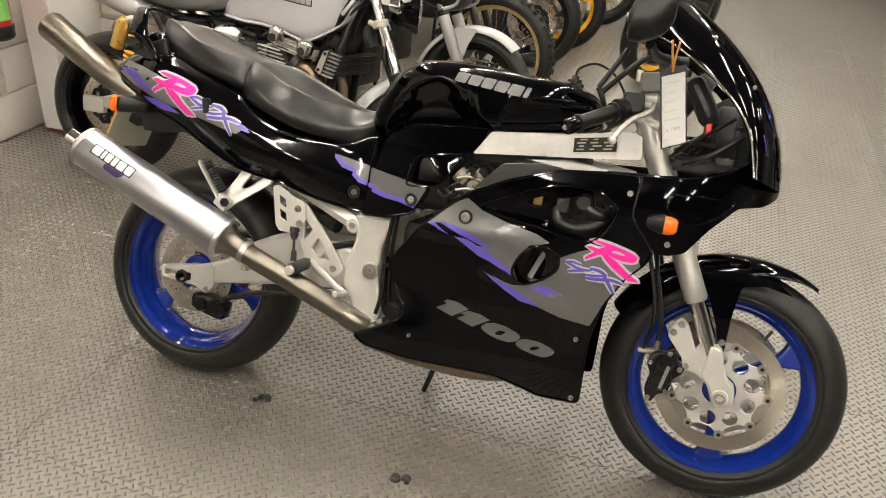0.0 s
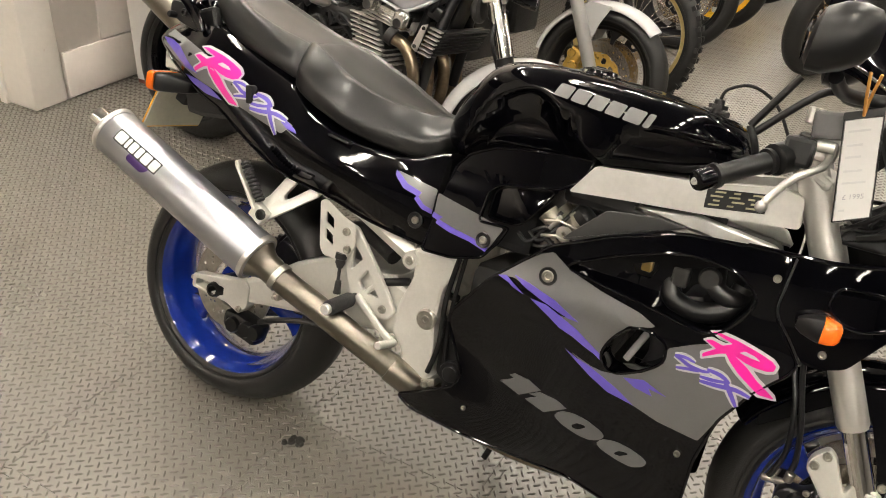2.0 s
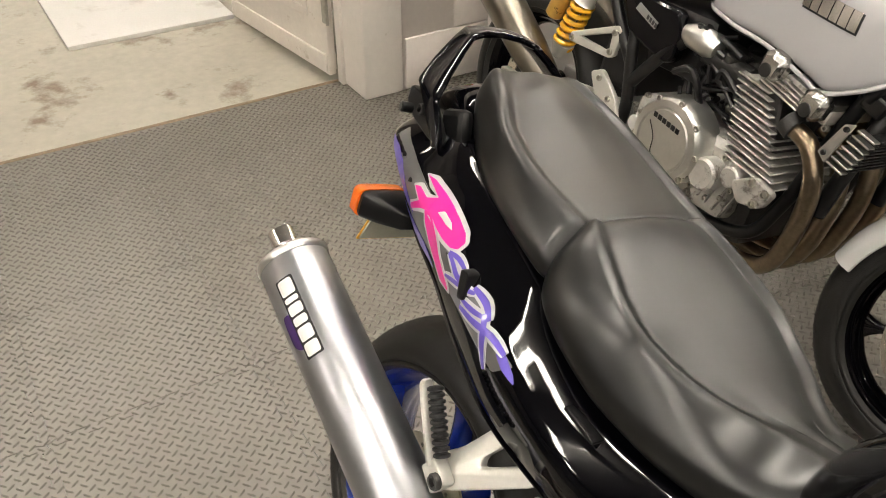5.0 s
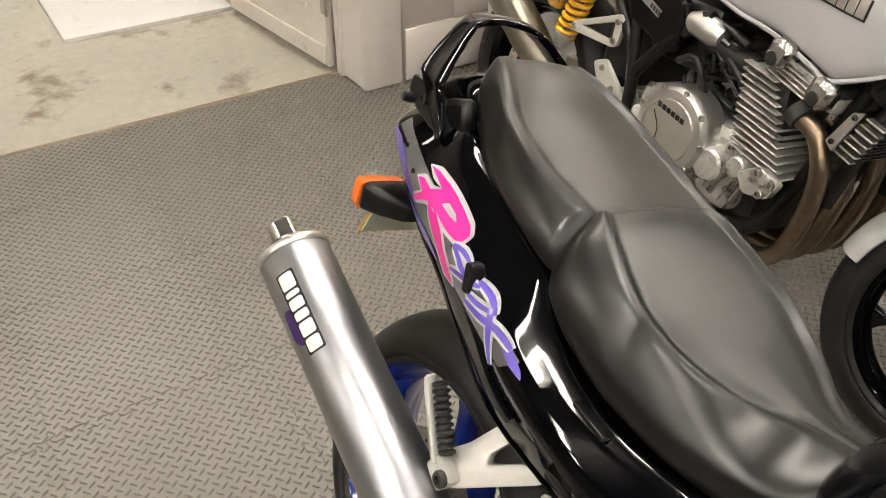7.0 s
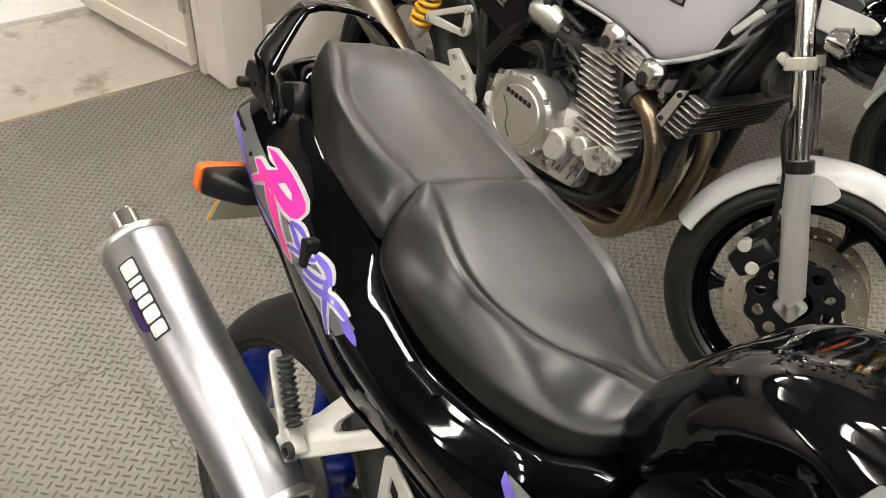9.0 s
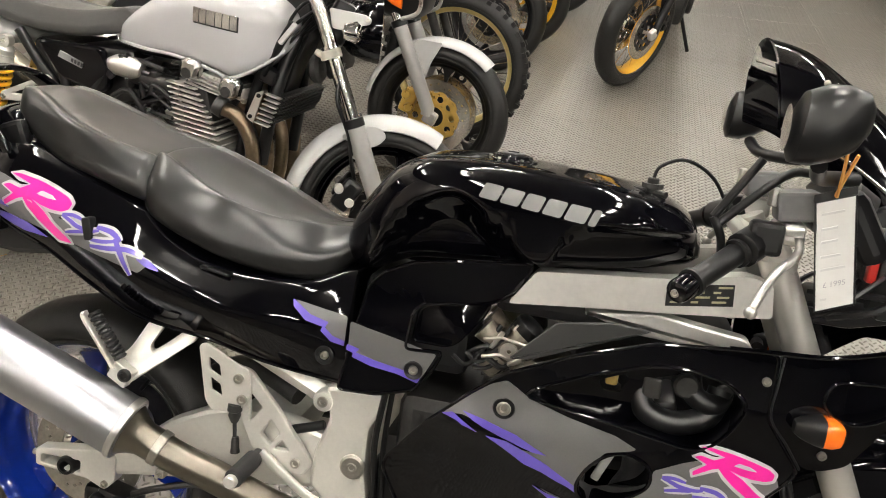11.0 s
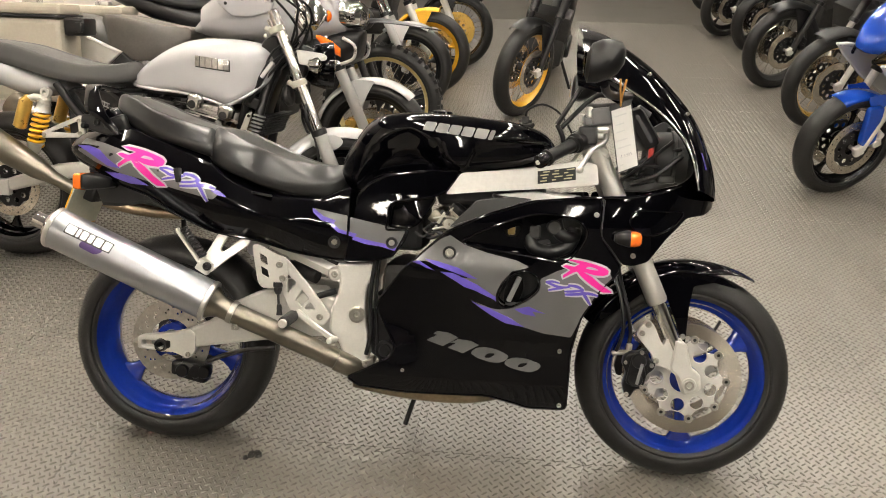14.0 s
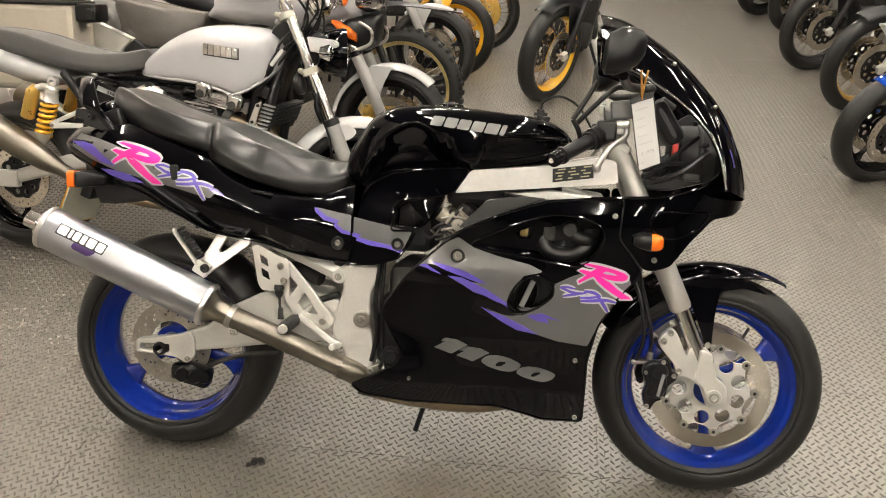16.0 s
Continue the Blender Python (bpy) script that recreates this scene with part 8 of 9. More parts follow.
for s in (-1, 1):
    bm = B()
    for pts in ([(-0.30, s * 0.14, 0.74), (-0.27, s * 0.15, 0.60), (-0.235, s * 0.15, 0.46), (-0.25, s * 0.14, 0.36)], [(-0.44, s * 0.13, 0.76), (-0.36, s * 0.14, 0.66), (-0.26, s * 0.15, 0.56)], [(-0.24, s * 0.15, 0.52), (-0.15, s * 0.15, 0.64), (-0.06, s * 0.14, 0.72)], [(0.42, s * 0.06, 0.90), (0.36, s * 0.10, 0.76), (0.315, s * 0.11, 0.60), (0.27, s * 0.11, 0.42), (0.20, s * 0.12, 0.31), (-0.05, s * 0.13, 0.29), (-0.24, s * 0.14, 0.38)]):
        bend(bm, pts, 0.0165, 12)
    part("frame_tube", bm, "satin", nk)
    bm = B()
    plate(bm, rounded([(-0.50, 0.566), (-0.33, 0.640), (-0.315, 0.628), (-0.318, 0.560), (-0.335, 0.548), (-0.50, 0.540)], 0.006), s * 0.160, s * 0.146, [rounded([(-0.46, 0.566), (-0.345, 0.614), (-0.342, 0.572), (-0.36, 0.564)], 0.005)], 0.003)
    part("peg_hanger", bm, "alu", nk, "silver triangular hanger")
    bm = B()
    plate(bm, rounded([(-0.37, 0.50), (-0.33, 0.52), (-0.26, 0.47), (-0.22, 0.40), (-0.26, 0.38), (-0.33, 0.44)], 0.012), s * 0.175, s * 0.16, (), 0.003)
    part("foot_plate", bm, "alu", nk, "silver footrest plate")
    for x, z in ((-0.335, 0.618), (-0.335, 0.566), (-0.49, 0.553), (-0.33, 0.495), (-0.28, 0.455), (-0.265, 0.42)):
        bm = B()
        bolt_head(bm, (x, s * (0.160 if z > 0.52 else 0.175), z), 0.009, 0.006, sign=s)
        part("bolt", bm, "bolt", nk)
    # shock
    sh = sub("shock_absorber", nk)
    a, b = Vector((-0.480, s * 0.135, 0.722)), Vector((-0.560, s * 0.135, 0.470))
    bm = B()
    pts = []
    d = b - a
    u = Vector((d.z, 0, -d.x)).normalized()
    for k in range(121):
        q = k / 120
        an = 2 * math.pi * 6.5 * q
        pts.append(a + d * (0.30 + 0.54 * q) + 0.0285 * (math.cos(an) * u + math.sin(an) * Vector((0, 1, 0))))
    tube(bm, pts, 0.0072, 8)
    part("spring", bm, "yellow", sh, "yellow coil spring")
    bm = B()
    tube(bm, [a, a + d * 0.06, a + d * 0.10, a + d * 0.105, a + d * 0.16, a + d * 0.165, a + d * 0.20, a + d * 0.28, a + d * 0.30], [0.016, 0.019, 0.027, 0.023, 0.023, 0.028, 0.026, 0.030, 0.034], 20)
    lathe(bm, [(0.009, -0.014), (0.019, -0.014), (0.021, -0.010), (0.021, 0.010), (0.019, 0.014), (0.009, 0.014)], a + Vector((0, s * 0.006, 0)), 20)
    tube(bm, [a + d * 0.10, a + Vector((-0.05, s * 0.006, -0.018)), a + Vector((-0.085, s * 0.01, -0.034))], [0.016, 0.014, 0.016], 12)
    part("upper_cup", bm, "alu", sh, "cast silver shock head with its arm")
    bm = B()
    tube(bm, [a + d * 0.80, a + d * 0.84, a + d * 0.98], [0.034, 0.030, 0.018], 20)
    part("lower_cup", bm, "alu", sh)
    bm = B()
    tube(bm, [a + d * 0.2, b], 0.010, 12)
    part("rod", bm, "chrome", sh)
    bm = B()
    c0 = a + Vector((-0.088, s * 0.01, -0.040))
    tube(bm, [c0 + Vector((0.015, 0, 0.02)), c0, c0 + Vector((-0.034, 0, -0.100)), c0 + Vector((-0.036, 0, -0.107))], [0.018, 0.027, 0.027, 0.020], 20)
    part("reservoir", bm, "gold", sh, "gold gas reservoir")
    bm = B()
    tube(bm, [(-0.24, s * 0.12, 0.43), (-0.45, s * 0.125, 0.40), RA[:1] + (s * 0.13, 0.325)], [0.03, 0.034, 0.026], 8, flat=0.6)
    box(bm, (RA[0] - 0.01, s * 0.135, 0.325), (0.11, 0.03, 0.07), 0.008)
    part("swingarm", bm, "alu", nk)
    # silencer
    ex = sub("silencer", nk)
    bm = B()
    tube(bm, [(-0.30, s * 0.17, 0.30), (-0.44, s * 0.20, 0.385), (-0.50, s * 0.205, 0.42), (-0.60, s * 0.21, 0.478), (-0.862, s * 0.225, 0.640), (-0.872, s * 0.225, 0.646)], [0.024, 0.028, 0.044, 0.055, 0.062, 0.056], 28)
    part("can", bm, "steel", ex, "bright tapered silencer")
    bm = B()
    tube(bm, [(-0.872, s * 0.225, 0.646), (-0.875, s * 0.225, 0.648)], [0.050, 0.0001], 24, cap=False)
    part("opening", bm, "ink", ex)
# engine
en = sub("engine", nk)
bm = B()
box(bm, (-0.01, 0, 0.42), (0.36, 0.34, 0.20), 0.03)
part("crankcase", bm, "engine", en)
bm = B()
box(bm, (0.06, 0, 0.33), (0.30, 0.24, 0.12), 0.02)
part("sump", bm, "dark", en)
for k in range(13):
    bm = B()
    q = k / 12
    lo, hi = 0.122 - 0.048 * q, 0.276 - 0.105 * q
    box(bm, ((lo + hi) / 2, 0, 0.478 + 0.185 * q), (hi - lo, 0.365 - 0.02 * q, 0.0045), 0.0015, (0, 9, 0), 1)
    part("cooling_fin", bm, "engine", en)
bm = B()
box(bm, (0.168, 0, 0.575), (0.095, 0.31, 0.20), 0.01, (0, -12, 0))
part("cylinder_block", bm, "dark", en)
bm = B()
box(bm, (0.215, 0, 0.678), (0.20, 0.30, 0.045), 0.012, (0, 14, 0))
part("cylinder_head", bm, "engine", en)
for x, z in ((0.158, 0.716), (0.282, 0.676)):
    bm = B()
    box(bm, (x, 0, z - 0.006), (0.060, 0.30, 0.050), 0.012, (0, 14, 0))
    part("cam_box", bm, "dark", en)
    for s in (-1, 1):
        bm = B()
        box(bm, (x, s * 0.170, z), (0.062, 0.048, 0.060), 0.013, (0, 14, 0), 1)
        cv = part("cam_cover", bm, "polished", en, "bright bevelled cam cover end")
        bm = B()
        lathe(bm, [(0.0001, s * 0.196), (0.014, s * 0.196), (0.016, s * 0.194), (0.016, s * 0.18)], (x - 0.006, 0, z - 0.012), 20, closed=False)
        part("plug", bm, "dark", cv)
        for dx in (-0.034, 0.034):
            bm = B()
            bolt_head(bm, (x + dx, s * 0.150, z - 0.030 - 0.25 * dx), 0.008, 0.012, sign=s)
            part("bolt", bm, "bolt", en)
for k in range(4):
    bm = B()
    box(bm, (0.205 + 0.004 * k, 0, 0.655 + 0.010 * k), (0.150 - 0.012 * k, 0.330, 0.0045), 0.0015, (0, 14, 0), 1)
    part("head_fin", bm, "engine", en)
bm = B()
box(bm, (-0.16, 0, 0.655), (0.20, 0.23, 0.17), 0.025)
part("airbox", bm, "satin", nk, "black airbox behind the carburettors")
bm = B()
box(bm, (-0.34, 0, 0.60), (0.16, 0.20, 0.28), 0.02)
part("battery_box", bm, "matt", nk, "black battery box under the saddle")
bm = B()
box(bm, (0.12, 0, 0.738), (0.46, 0.15, 0.05), 0.012, (0, 3, 0))
part("frame_spine", bm, "satin", nk)
for y in (-0.13, -0.045, 0.045, 0.13):
    bm = B()
    rod(bm, (-0.06, y, 0.668), (0.09, y, 0.652), 0.026, 16, 0.004)
    rod(bm, (0.02, y, 0.615), (0.025, y, 0.690), 0.024, 16, 0.004)
    part("carburettor", bm, "dark", en, "dark carburettor body")
for s in (-1, 1):
    bm = B()
    lathe(bm, [(0.0001, s * 0.230), (0.074, s * 0.230), (0.077, s * 0.226), (0.080, s * 0.226), (0.083, s * 0.230), (0.098, s * 0.228), (0.105, s * 0.220), (0.108, s * 0.205), (0.110, s * 0.15)], (-0.020, 0, 0.457), 48, closed=False)
    cc = part("clutch_cover", bm, "brushed", en, "round brushed clutch cover")
    for k in range(9):
        a = 2 * math.pi * k / 9
        bm = B()
        bolt_head(bm, (-0.020 + 0.104 * math.cos(a), s * 0.222, 0.457 + 0.104 * math.sin(a)), 0.008, 0.006, sign=s)
        part("bolt", bm, "bolt", cc)
    if s < 0:
        bm = B()
        for i in range(6):
            x0 = -0.068 + i * 0.0155
            plate(bm, [(x0, 0.498 - 0.15 * (x0 + 0.03)), (x0 + 0.011, 0.4965 - 0.15 * (x0 + 0.03)), (x0 + 0.011, 0.5085 - 0.15 * (x0 + 0.03)), (x0, 0.510 - 0.15 * (x0 + 0.03))], -0.2325, -0.230)
        part("mark", bm, "ink", cc, "maker's mark as plain blocks")
        bm = B()
        bend(bm, [(-0.075, -0.2305, 0.49), (-0.05, -0.2305, 0.455), (-0.045, -0.2305, 0.42), (-0.025, -0.2305, 0.395)], 0.0015, 6)
        part("crease", bm, "dark", cc)
    bm = B()
    lathe(bm, [(0.0001, s * 0.215), (0.034, s * 0.215), (0.040, s * 0.208), (0.042, s * 0.15)], (0.106, 0, 0.428), 28, closed=False)
    lathe(bm, [(0.0001, s * 0.20), (0.022, s * 0.20), (0.026, s * 0.195), (0.026, s * 0.14)], (0.17, 0, 0.45), 20, closed=False)
    part("end_cover", bm, "engine", en)
    bm = B()
    plate(bm, rounded([(0.180, 0.450), (0.235, 0.486), (0.294, 0.468), (0.276, 0.424), (0.214, 0.410)], 0.012), s * 0.205, s * 0.18, (), 0.004)
    part("engine_mount", bm, "engine", en)
    for x, z in ((0.236, 0.472), (0.276, 0.462), (0.258, 0.430)):
        bm = B()
        bolt_head(bm, (x, s * 0.205, z), 0.011, 0.008, sign=s)
        part("bolt", bm, "bolt", en)
bm = B()
lathe(bm, [(0.0001, -0.166), (0.018, -0.166), (0.022, -0.162), (0.022, -0.15)], (-0.178, 0, 0.431), 20, closed=False)
part("frame_plug", bm, "card", nk, "pale round frame plug")
for x, z in ((0.065, 0.375), (0.115, 0.365), (0.155, 0.385), (0.175, 0.415), (0.130, 0.480), (0.060, 0.355), (-0.10, 0.345), (-0.16, 0.40), (-0.15, 0.52)):
    bm = B()
    bolt_head(bm, (x, -0.172, z), 0.008, 0.010)
    part("bolt", bm, "bolt", en)
for k in range(5):
    bm = B()
    box(bm, (0.075 + 0.026 * k, -0.172, 0.400 - 0.006 * k), (0.005, 0.012, 0.075), 0.002, (0, 18, 0), 1)
    part("casting_rib", bm, "engine", en)
for q in range(22):
    rnd = random.Random(300 + q)
    bm = B()
    p = Vector((-0.02 + rnd.uniform(-0.1, 0.1), -0.13 + rnd.uniform(-0.03, 0.03), 0.62 + rnd.uniform(-0.05, 0.10)))
    bend(bm, [p, p + Vector((rnd.uniform(-0.04, 0.08), rnd.uniform(-0.03, 0.02), rnd.uniform(-0.06, 0.06))), p + Vector((rnd.uniform(0.02, 0.14), rnd.uniform(-0.03, 0.02), rnd.uniform(-0.08, 0.08)))], 0.004 + rnd.uniform(0, 0.007), 8, 4)
    part("hose", bm, "satin", en, "black hose")
for i, y in enumerate((-0.165, -0.06, 0.06, 0.165)):
    bm = B()
    yy = -0.105 + 0.07 * i if y < 0 else 0.035 + 0.07 * (i - 2)
    bend(bm, [(0.25, y, 0.612), (0.305, y, 0.590), (0.345, y * 0.99, 0.520), (0.350, y * 0.95, 0.42), (0.325, y * 0.85 , 0.315), (0.27, y * 0.75, 0.262), (0.16, y * 0.7, 0.246), (-0.10, y * 0.75 + 0.0, 0.25), (-0.30, math.copysign(0.16, y), 0.30)], 0.0215, 16)
    part("header_pipe", bm, "bronze", en, "heat-browned exhaust header")
    bm = B()
    tube(bm, [(0.235, y, 0.622), (0.262, y, 0.610)], 0.031, 16)
    part("flange", bm, "dark", en)
# oil cooler with its slotted guard
oc = sub("oil_cooler", nk)
bm = B()
box(bm, (0.408, 0.01, 0.622), (0.030, 0.36, 0.085), 0.004, (0, 22, 0))
part("core", bm, "matt", oc)
bm = B()
plate(bm, rounded([(0.343, 0.602), (0.374, 0.676), (0.398, 0.684), (0.366, 0.586)], 0.004), -0.200, -0.194, (), 0.002)
guard = part("guard_end", bm, "brushed", oc, "bright guard end plate")
for x, z in ((0.358, 0.606), (0.383, 0.668)):
    bm = B()
    bolt_head(bm, (x, -0.200, z), 0.006, 0.005)
    part("bolt", bm, "dark", guard)
for k in range(7):
    bm = B()
    q = k / 6
    box(bm, (0.388 + 0.034 * q, -0.188 + 0.006, 0.584 + 0.084 * q), (0.045, 0.022, 0.0045), 0.001, (0, 14, 0), 1)
    part("guard_tooth", bm, "brushed", oc)
for k in range(9):
    bm = B()
    q = k / 8
    box(bm, (0.410 + 0.034 * q, 0.01, 0.584 + 0.080 * q), (0.006, 0.35, 0.0035), 0.001, (0, 22, 0), 1)
    part("slat", bm, "satin", oc)
bm = B()
box(bm, (0.444, -0.15, 0.845), (0.014, 0.014, 0.075), 0.002, (0, 38, 0))
part("warning_label", bm, "card", nk, "white paper label")
bm = B()
tube(bm, [(0.36, -0.13, 0.72), (0.455, -0.14, 0.875)], 0.013, 10)
part("horn_stay", bm, "satin", nk)
# black frame round the steering head, horn, coil and wiring
bm = B()
plate(bm, rounded([(0.33, 0.80), (0.40, 0.96), (0.455, 0.985), (0.485, 0.86), (0.43, 0.74), (0.385, 0.60), (0.34, 0.60), (0.345, 0.70)], 0.02), -0.055, 0.055, (), 0.008)
part("steering_head", bm, "satin", nk, "black frame gusset at the steering head")
for s in (-1, 1):
    bm = B()
    bend(bm, [(0.45, s * 0.03, 0.88), (0.41, s * 0.085, 0.74), (0.385, s * 0.115, 0.60), (0.36, s * 0.12, 0.45)], 0.019, 12)
    part("down_tube", bm, "satin", nk)
    bm = B()
    lathe(bm, [(0.0001, 0.02), (0.032, 0.016), (0.042, 0.006), (0.042, -0.008), (0.030, -0.02), (0.0001, -0.024)], n=24, axis="z", closed=False)
    bmesh.ops.transform(bm, matrix=pose(0.505, s * 0.062, 0.745, 0, 80, 0), verts=bm.verts)
    part("horn", bm, "dark", nk, "dark round horn")
    bm = B()
    box(bm, (0.375, s * 0.105, 0.715), (0.055, 0.05, 0.045), 0.008, (0, 20, 0))
    part("ignition_coil", bm, "satin", nk)
    for q in range(5):
        rnd = random.Random(70 + 10 * q + s)
        bm = B()
        bend(bm, [(0.30, s * (0.10 + 0.01 * q), 0.72 + 0.012 * q), (0.38, s * 0.125, 0.78 + rnd.uniform(-0.03, 0.05)), (0.45, s * rnd.uniform(0.07, 0.12), 0.86 + rnd.uniform(-0.03, 0.05)), (0.52, s * rnd.uniform(0.02, 0.07), 0.93 + rnd.uniform(-0.03, 0.04))], 0.0055, 7)
        part("wire", bm, "satin", nk)
bm = B()
box(bm, (0.575, 0, 0.875), (0.07, 0.15, 0.13), 0.02, (0, 18, 0))
part("lamp_bowl_mount", bm, "satin", nk, "black mount behind the headlight")
headlamp(nk, (0.665, 0, 0.867), 0.093, "black", "black")
for s in (-1, 1):
    bm = B()
    plate(bm, rounded([(0.545, 0.912), (0.650, 0.902), (0.668, 0.892), (0.664, 0.876), (0.630, 0.868), (0.612, 0.850), (0.556, 0.856)], 0.008), s * 0.128, s * 0.119, (), 0.003)
    lb = part("lamp_bracket", bm, "slider", nk, "silver headlight bracket")
    bm = B()
    bolt_head(bm, (0.655, s * 0.128, 0.888), 0.007, 0.006, sign=s)
    part("bolt", bm, "bolt", lb)
for s in (-1, 1):
    turn_lamp(nk, (0.620, s * 0.185, 0.848), s, "clear")
    mirror_on(nk, (0.41, s * 0.28, 1.20), s)
    bm = B()
    lathe(bm, [(0.0001, 0.05), (0.05, 0.05), (0.056, 0.04), (0.056, -0.03), (0.0001, -0.045)], n=28, axis="z", closed=False)
    bmesh.ops.transform(bm, matrix=pose(0.610, s * 0.066, 1.055, 0, -35, 0), verts=bm.verts)
    part("gauge", bm, "chrome", nk, "chrome-cased gauge")
bars(nk, (0.45, 0, 1.13), 0.36, 0.06, 0.12)
for q in range(8):
    rnd = random.Random(40 + q)
    bm = B()
    s = 1 if q % 2 else -1
    bend(bm, [(0.42, s * 0.2, 1.18), (0.55 + rnd.uniform(-0.04, 0.06), s * rnd.uniform(0.05, 0.16), 1.05 + rnd.uniform(-0.03, 0.08)), (0.53 + rnd.uniform(-0.03, 0.03), s * 0.07, 0.93), (0.44, s * 0.05, 0.82)], 0.005, 8)
    part("control_cable", bm, "satin", nk)
bm = B()
rod(bm, (-0.05, 0.14, 0.28), (-0.10, 0.28, 0.062), 0.013, 10)
part("side_stand", bm, "satin", nk)

# the front end stands turned to the left
stem = Vector((0.420, 0, 1.06))
turn = Matrix.Translation(stem + Vector((-0.036, 0, 0))) @ Matrix.Rotation(radians(20), 4, Vector((-0.297, 0, 0.755))) @ Matrix.Translation(-stem)
for o in nk.children:
    if o.name.split(".")[0] in ("front_wheel", "fork_leg", "brake_caliper", "brake_hose", "fender_bracket", "front_fender", "yoke", "headlight", "lamp_bowl_mount", "lamp_bracket", "indicator", "gauge", "handlebar", "mirror"):
        o.matrix_basis = turn @ o.matrix_basis

# ---- bikes further along the row ----
tour = simple_bike("touring_motorcycle", pose(-1.285, 2.02, 0, -10, 0, 0), "silver motorcycle with beige panniers, grey-brown saddle and gold calipers", LEFT_ROW, "silver",
                   front=dict(R=0.295, w=0.12, kind="cast", rim_mat="satin", n=3, a0=80, disc_r=0.15, carrier="gold", drilled=30), fender=("low", "whitepaint"), cal="gold", wide=0.17, muff="brushed", side="silver", body=False, sweep=(46, 166), gap=0.014, lamp=False, base=1.51, fork=dict(upper="chrome", lower="slider"))
M["case"] = mat("beige_grey_case", (0.42, 0.38, 0.31), 0.5, var=0.08, scale=5, bump=0.02)
part("seat", seat_mesh([(-0.635, 0.08, 0.80, 0.872, 0.06), (-0.57, 0.145, 0.720, 0.878, 0.115), (-0.46, 0.165, 0.665, 0.864, 0.130), (-0.34, 0.160, 0.665, 0.842, 0.120), (-0.24, 0.130, 0.705, 0.828, 0.09), (-0.165, 0.09, 0.76, 0.826, 0.06)]), mat("worn_brown_black_vinyl", (0.075, 0.066, 0.058), 0.42, var=0.2, scale=7, bump=0.03, bump_scale=500), tour, "worn grey-brown saddle")
bm = loft_body([(-1.00, 0.05, 0.88, 0.82), (-0.86, 0.12, 0.885, 0.73), (-0.70, 0.150, 0.865, 0.67), (-0.58, 0.145, 0.820, 0.635), (-0.50, 0.10, 0.74, 0.65)], e=2.8)
part("tail_panel", bm, mat("dark_grey_tail_plastic", (0.055, 0.053, 0.05), 0.38), tour, "dark grey tail panel")
for s in (-1, 1):
    bm = B()
    box(bm, (-0.90, s * 0.31, 0.655), (0.46, 0.19, 0.40), 0.03)
    bx = part("pannier", bm, "case", tour, "beige-grey hard pannier")
    bm = B()
    box(bm, (-0.90, s * 0.31, 0.893), (0.47, 0.20, 0.055), 0.02)
    part("lid", bm, "case", bx)
    bm = B()
    box(bm, (-0.90, s * 0.31, 0.8605), (0.474, 0.204, 0.013), 0.004)
    part("seal", bm, "matt", bx, "dark grey lid seal")
    bm = B()
    box(bm, (-0.612, s * 0.335, 0.815), (0.105, 0.12, 0.085), 0.012)
    box(bm, (-0.585, s * 0.398, 0.812), (0.035, 0.016, 0.045), 0.004)
    part("latch", bm, "satin", bx, "black pannier latch")
    bm = B()
    box(bm, (-0.84, s * 0.34, 0.928), (0.085, 0.05, 0.030), 0.010)
    part("handle", bm, "engine", bx, "grey carrying handle")
    bm = B()
    plate(bm, rounded([(-0.705, 0.790), (-0.484, 0.696), (-0.600, 0.596), (-0.715, 0.610)], 0.012), s * 0.205, s * 0.165, (), 0.008)
    part("side_case", bm, "alu", tour, "bright silver side panel")
    bm = B()
    plate(bm, rounded([(-0.490, 0.698), (-0.420, 0.640), (-0.450, 0.598), (-0.596, 0.592)], 0.010), s * 0.190, s * 0.150, (), 0.006)
    part("side_cover", bm, "matt", tour, "dark side cover")
    bm = B()
    rings = [[Vector((0.562 + q, s * (0.182 - 0.5 * q + 0.012 * math.cos(a)), 0.768 - 0.70 * q + h * math.sin(a))) for a in [2 * math.pi * i / 16 for i in range(16)]] for q, h in ((-0.05, 0.008), (-0.03, 0.020), (0.02, 0.028), (0.055, 0.020))]
    grid_faces(bm, rings)
    part("indicator", bm, "amber", tour, "amber indicator in the fairing")
    bm = B()
    bend(bm, [(0.630, s * 0.16, 0.80), (0.690, s * 0.17, 0.765), (0.685, s * 0.17, 0.705), (0.620, s * 0.16, 0.675)], 0.008, 10)
    part("guard_bar", bm, "engine", tour, "grey tube below the indicator")
    bm = B()
    plate(bm, rounded([(0.02, 0.96), (0.10, 0.885), (0.20, 0.885), (0.30, 0.91), (0.33, 1.02), (0.18, 1.03)], 0.02), s * 0.236, s * 0.215, (), 0.008)
    fp = part("fairing_panel", bm, "silver", tour)
    bm = B()
    bolt_head(bm, (0.075, s * 0.236, 0.945), 0.008, 0.005, sign=s)
    part("bolt", bm, "dark", fp)
bm = loft_body([(-0.09, 0.14, 0.94, 0.79), (0.06, 0.20, 1.03, 0.76), (0.26, 0.225, 1.06, 0.76), (0.45, 0.205, 1.05, 0.775), (0.57, 0.165, 1.03, 0.80), (0.625, 0.11, 1.00, 0.815)], e=3.0)
part("fairing", bm, "silver", tour, "silver fairing")
bm = loft_body([(0.605, 0.135, 1.00, 0.845), (0.66, 0.128, 0.985, 0.845), (0.705, 0.10, 0.955, 0.855), (0.722, 0.05, 0.925, 0.875)], e=3.4)
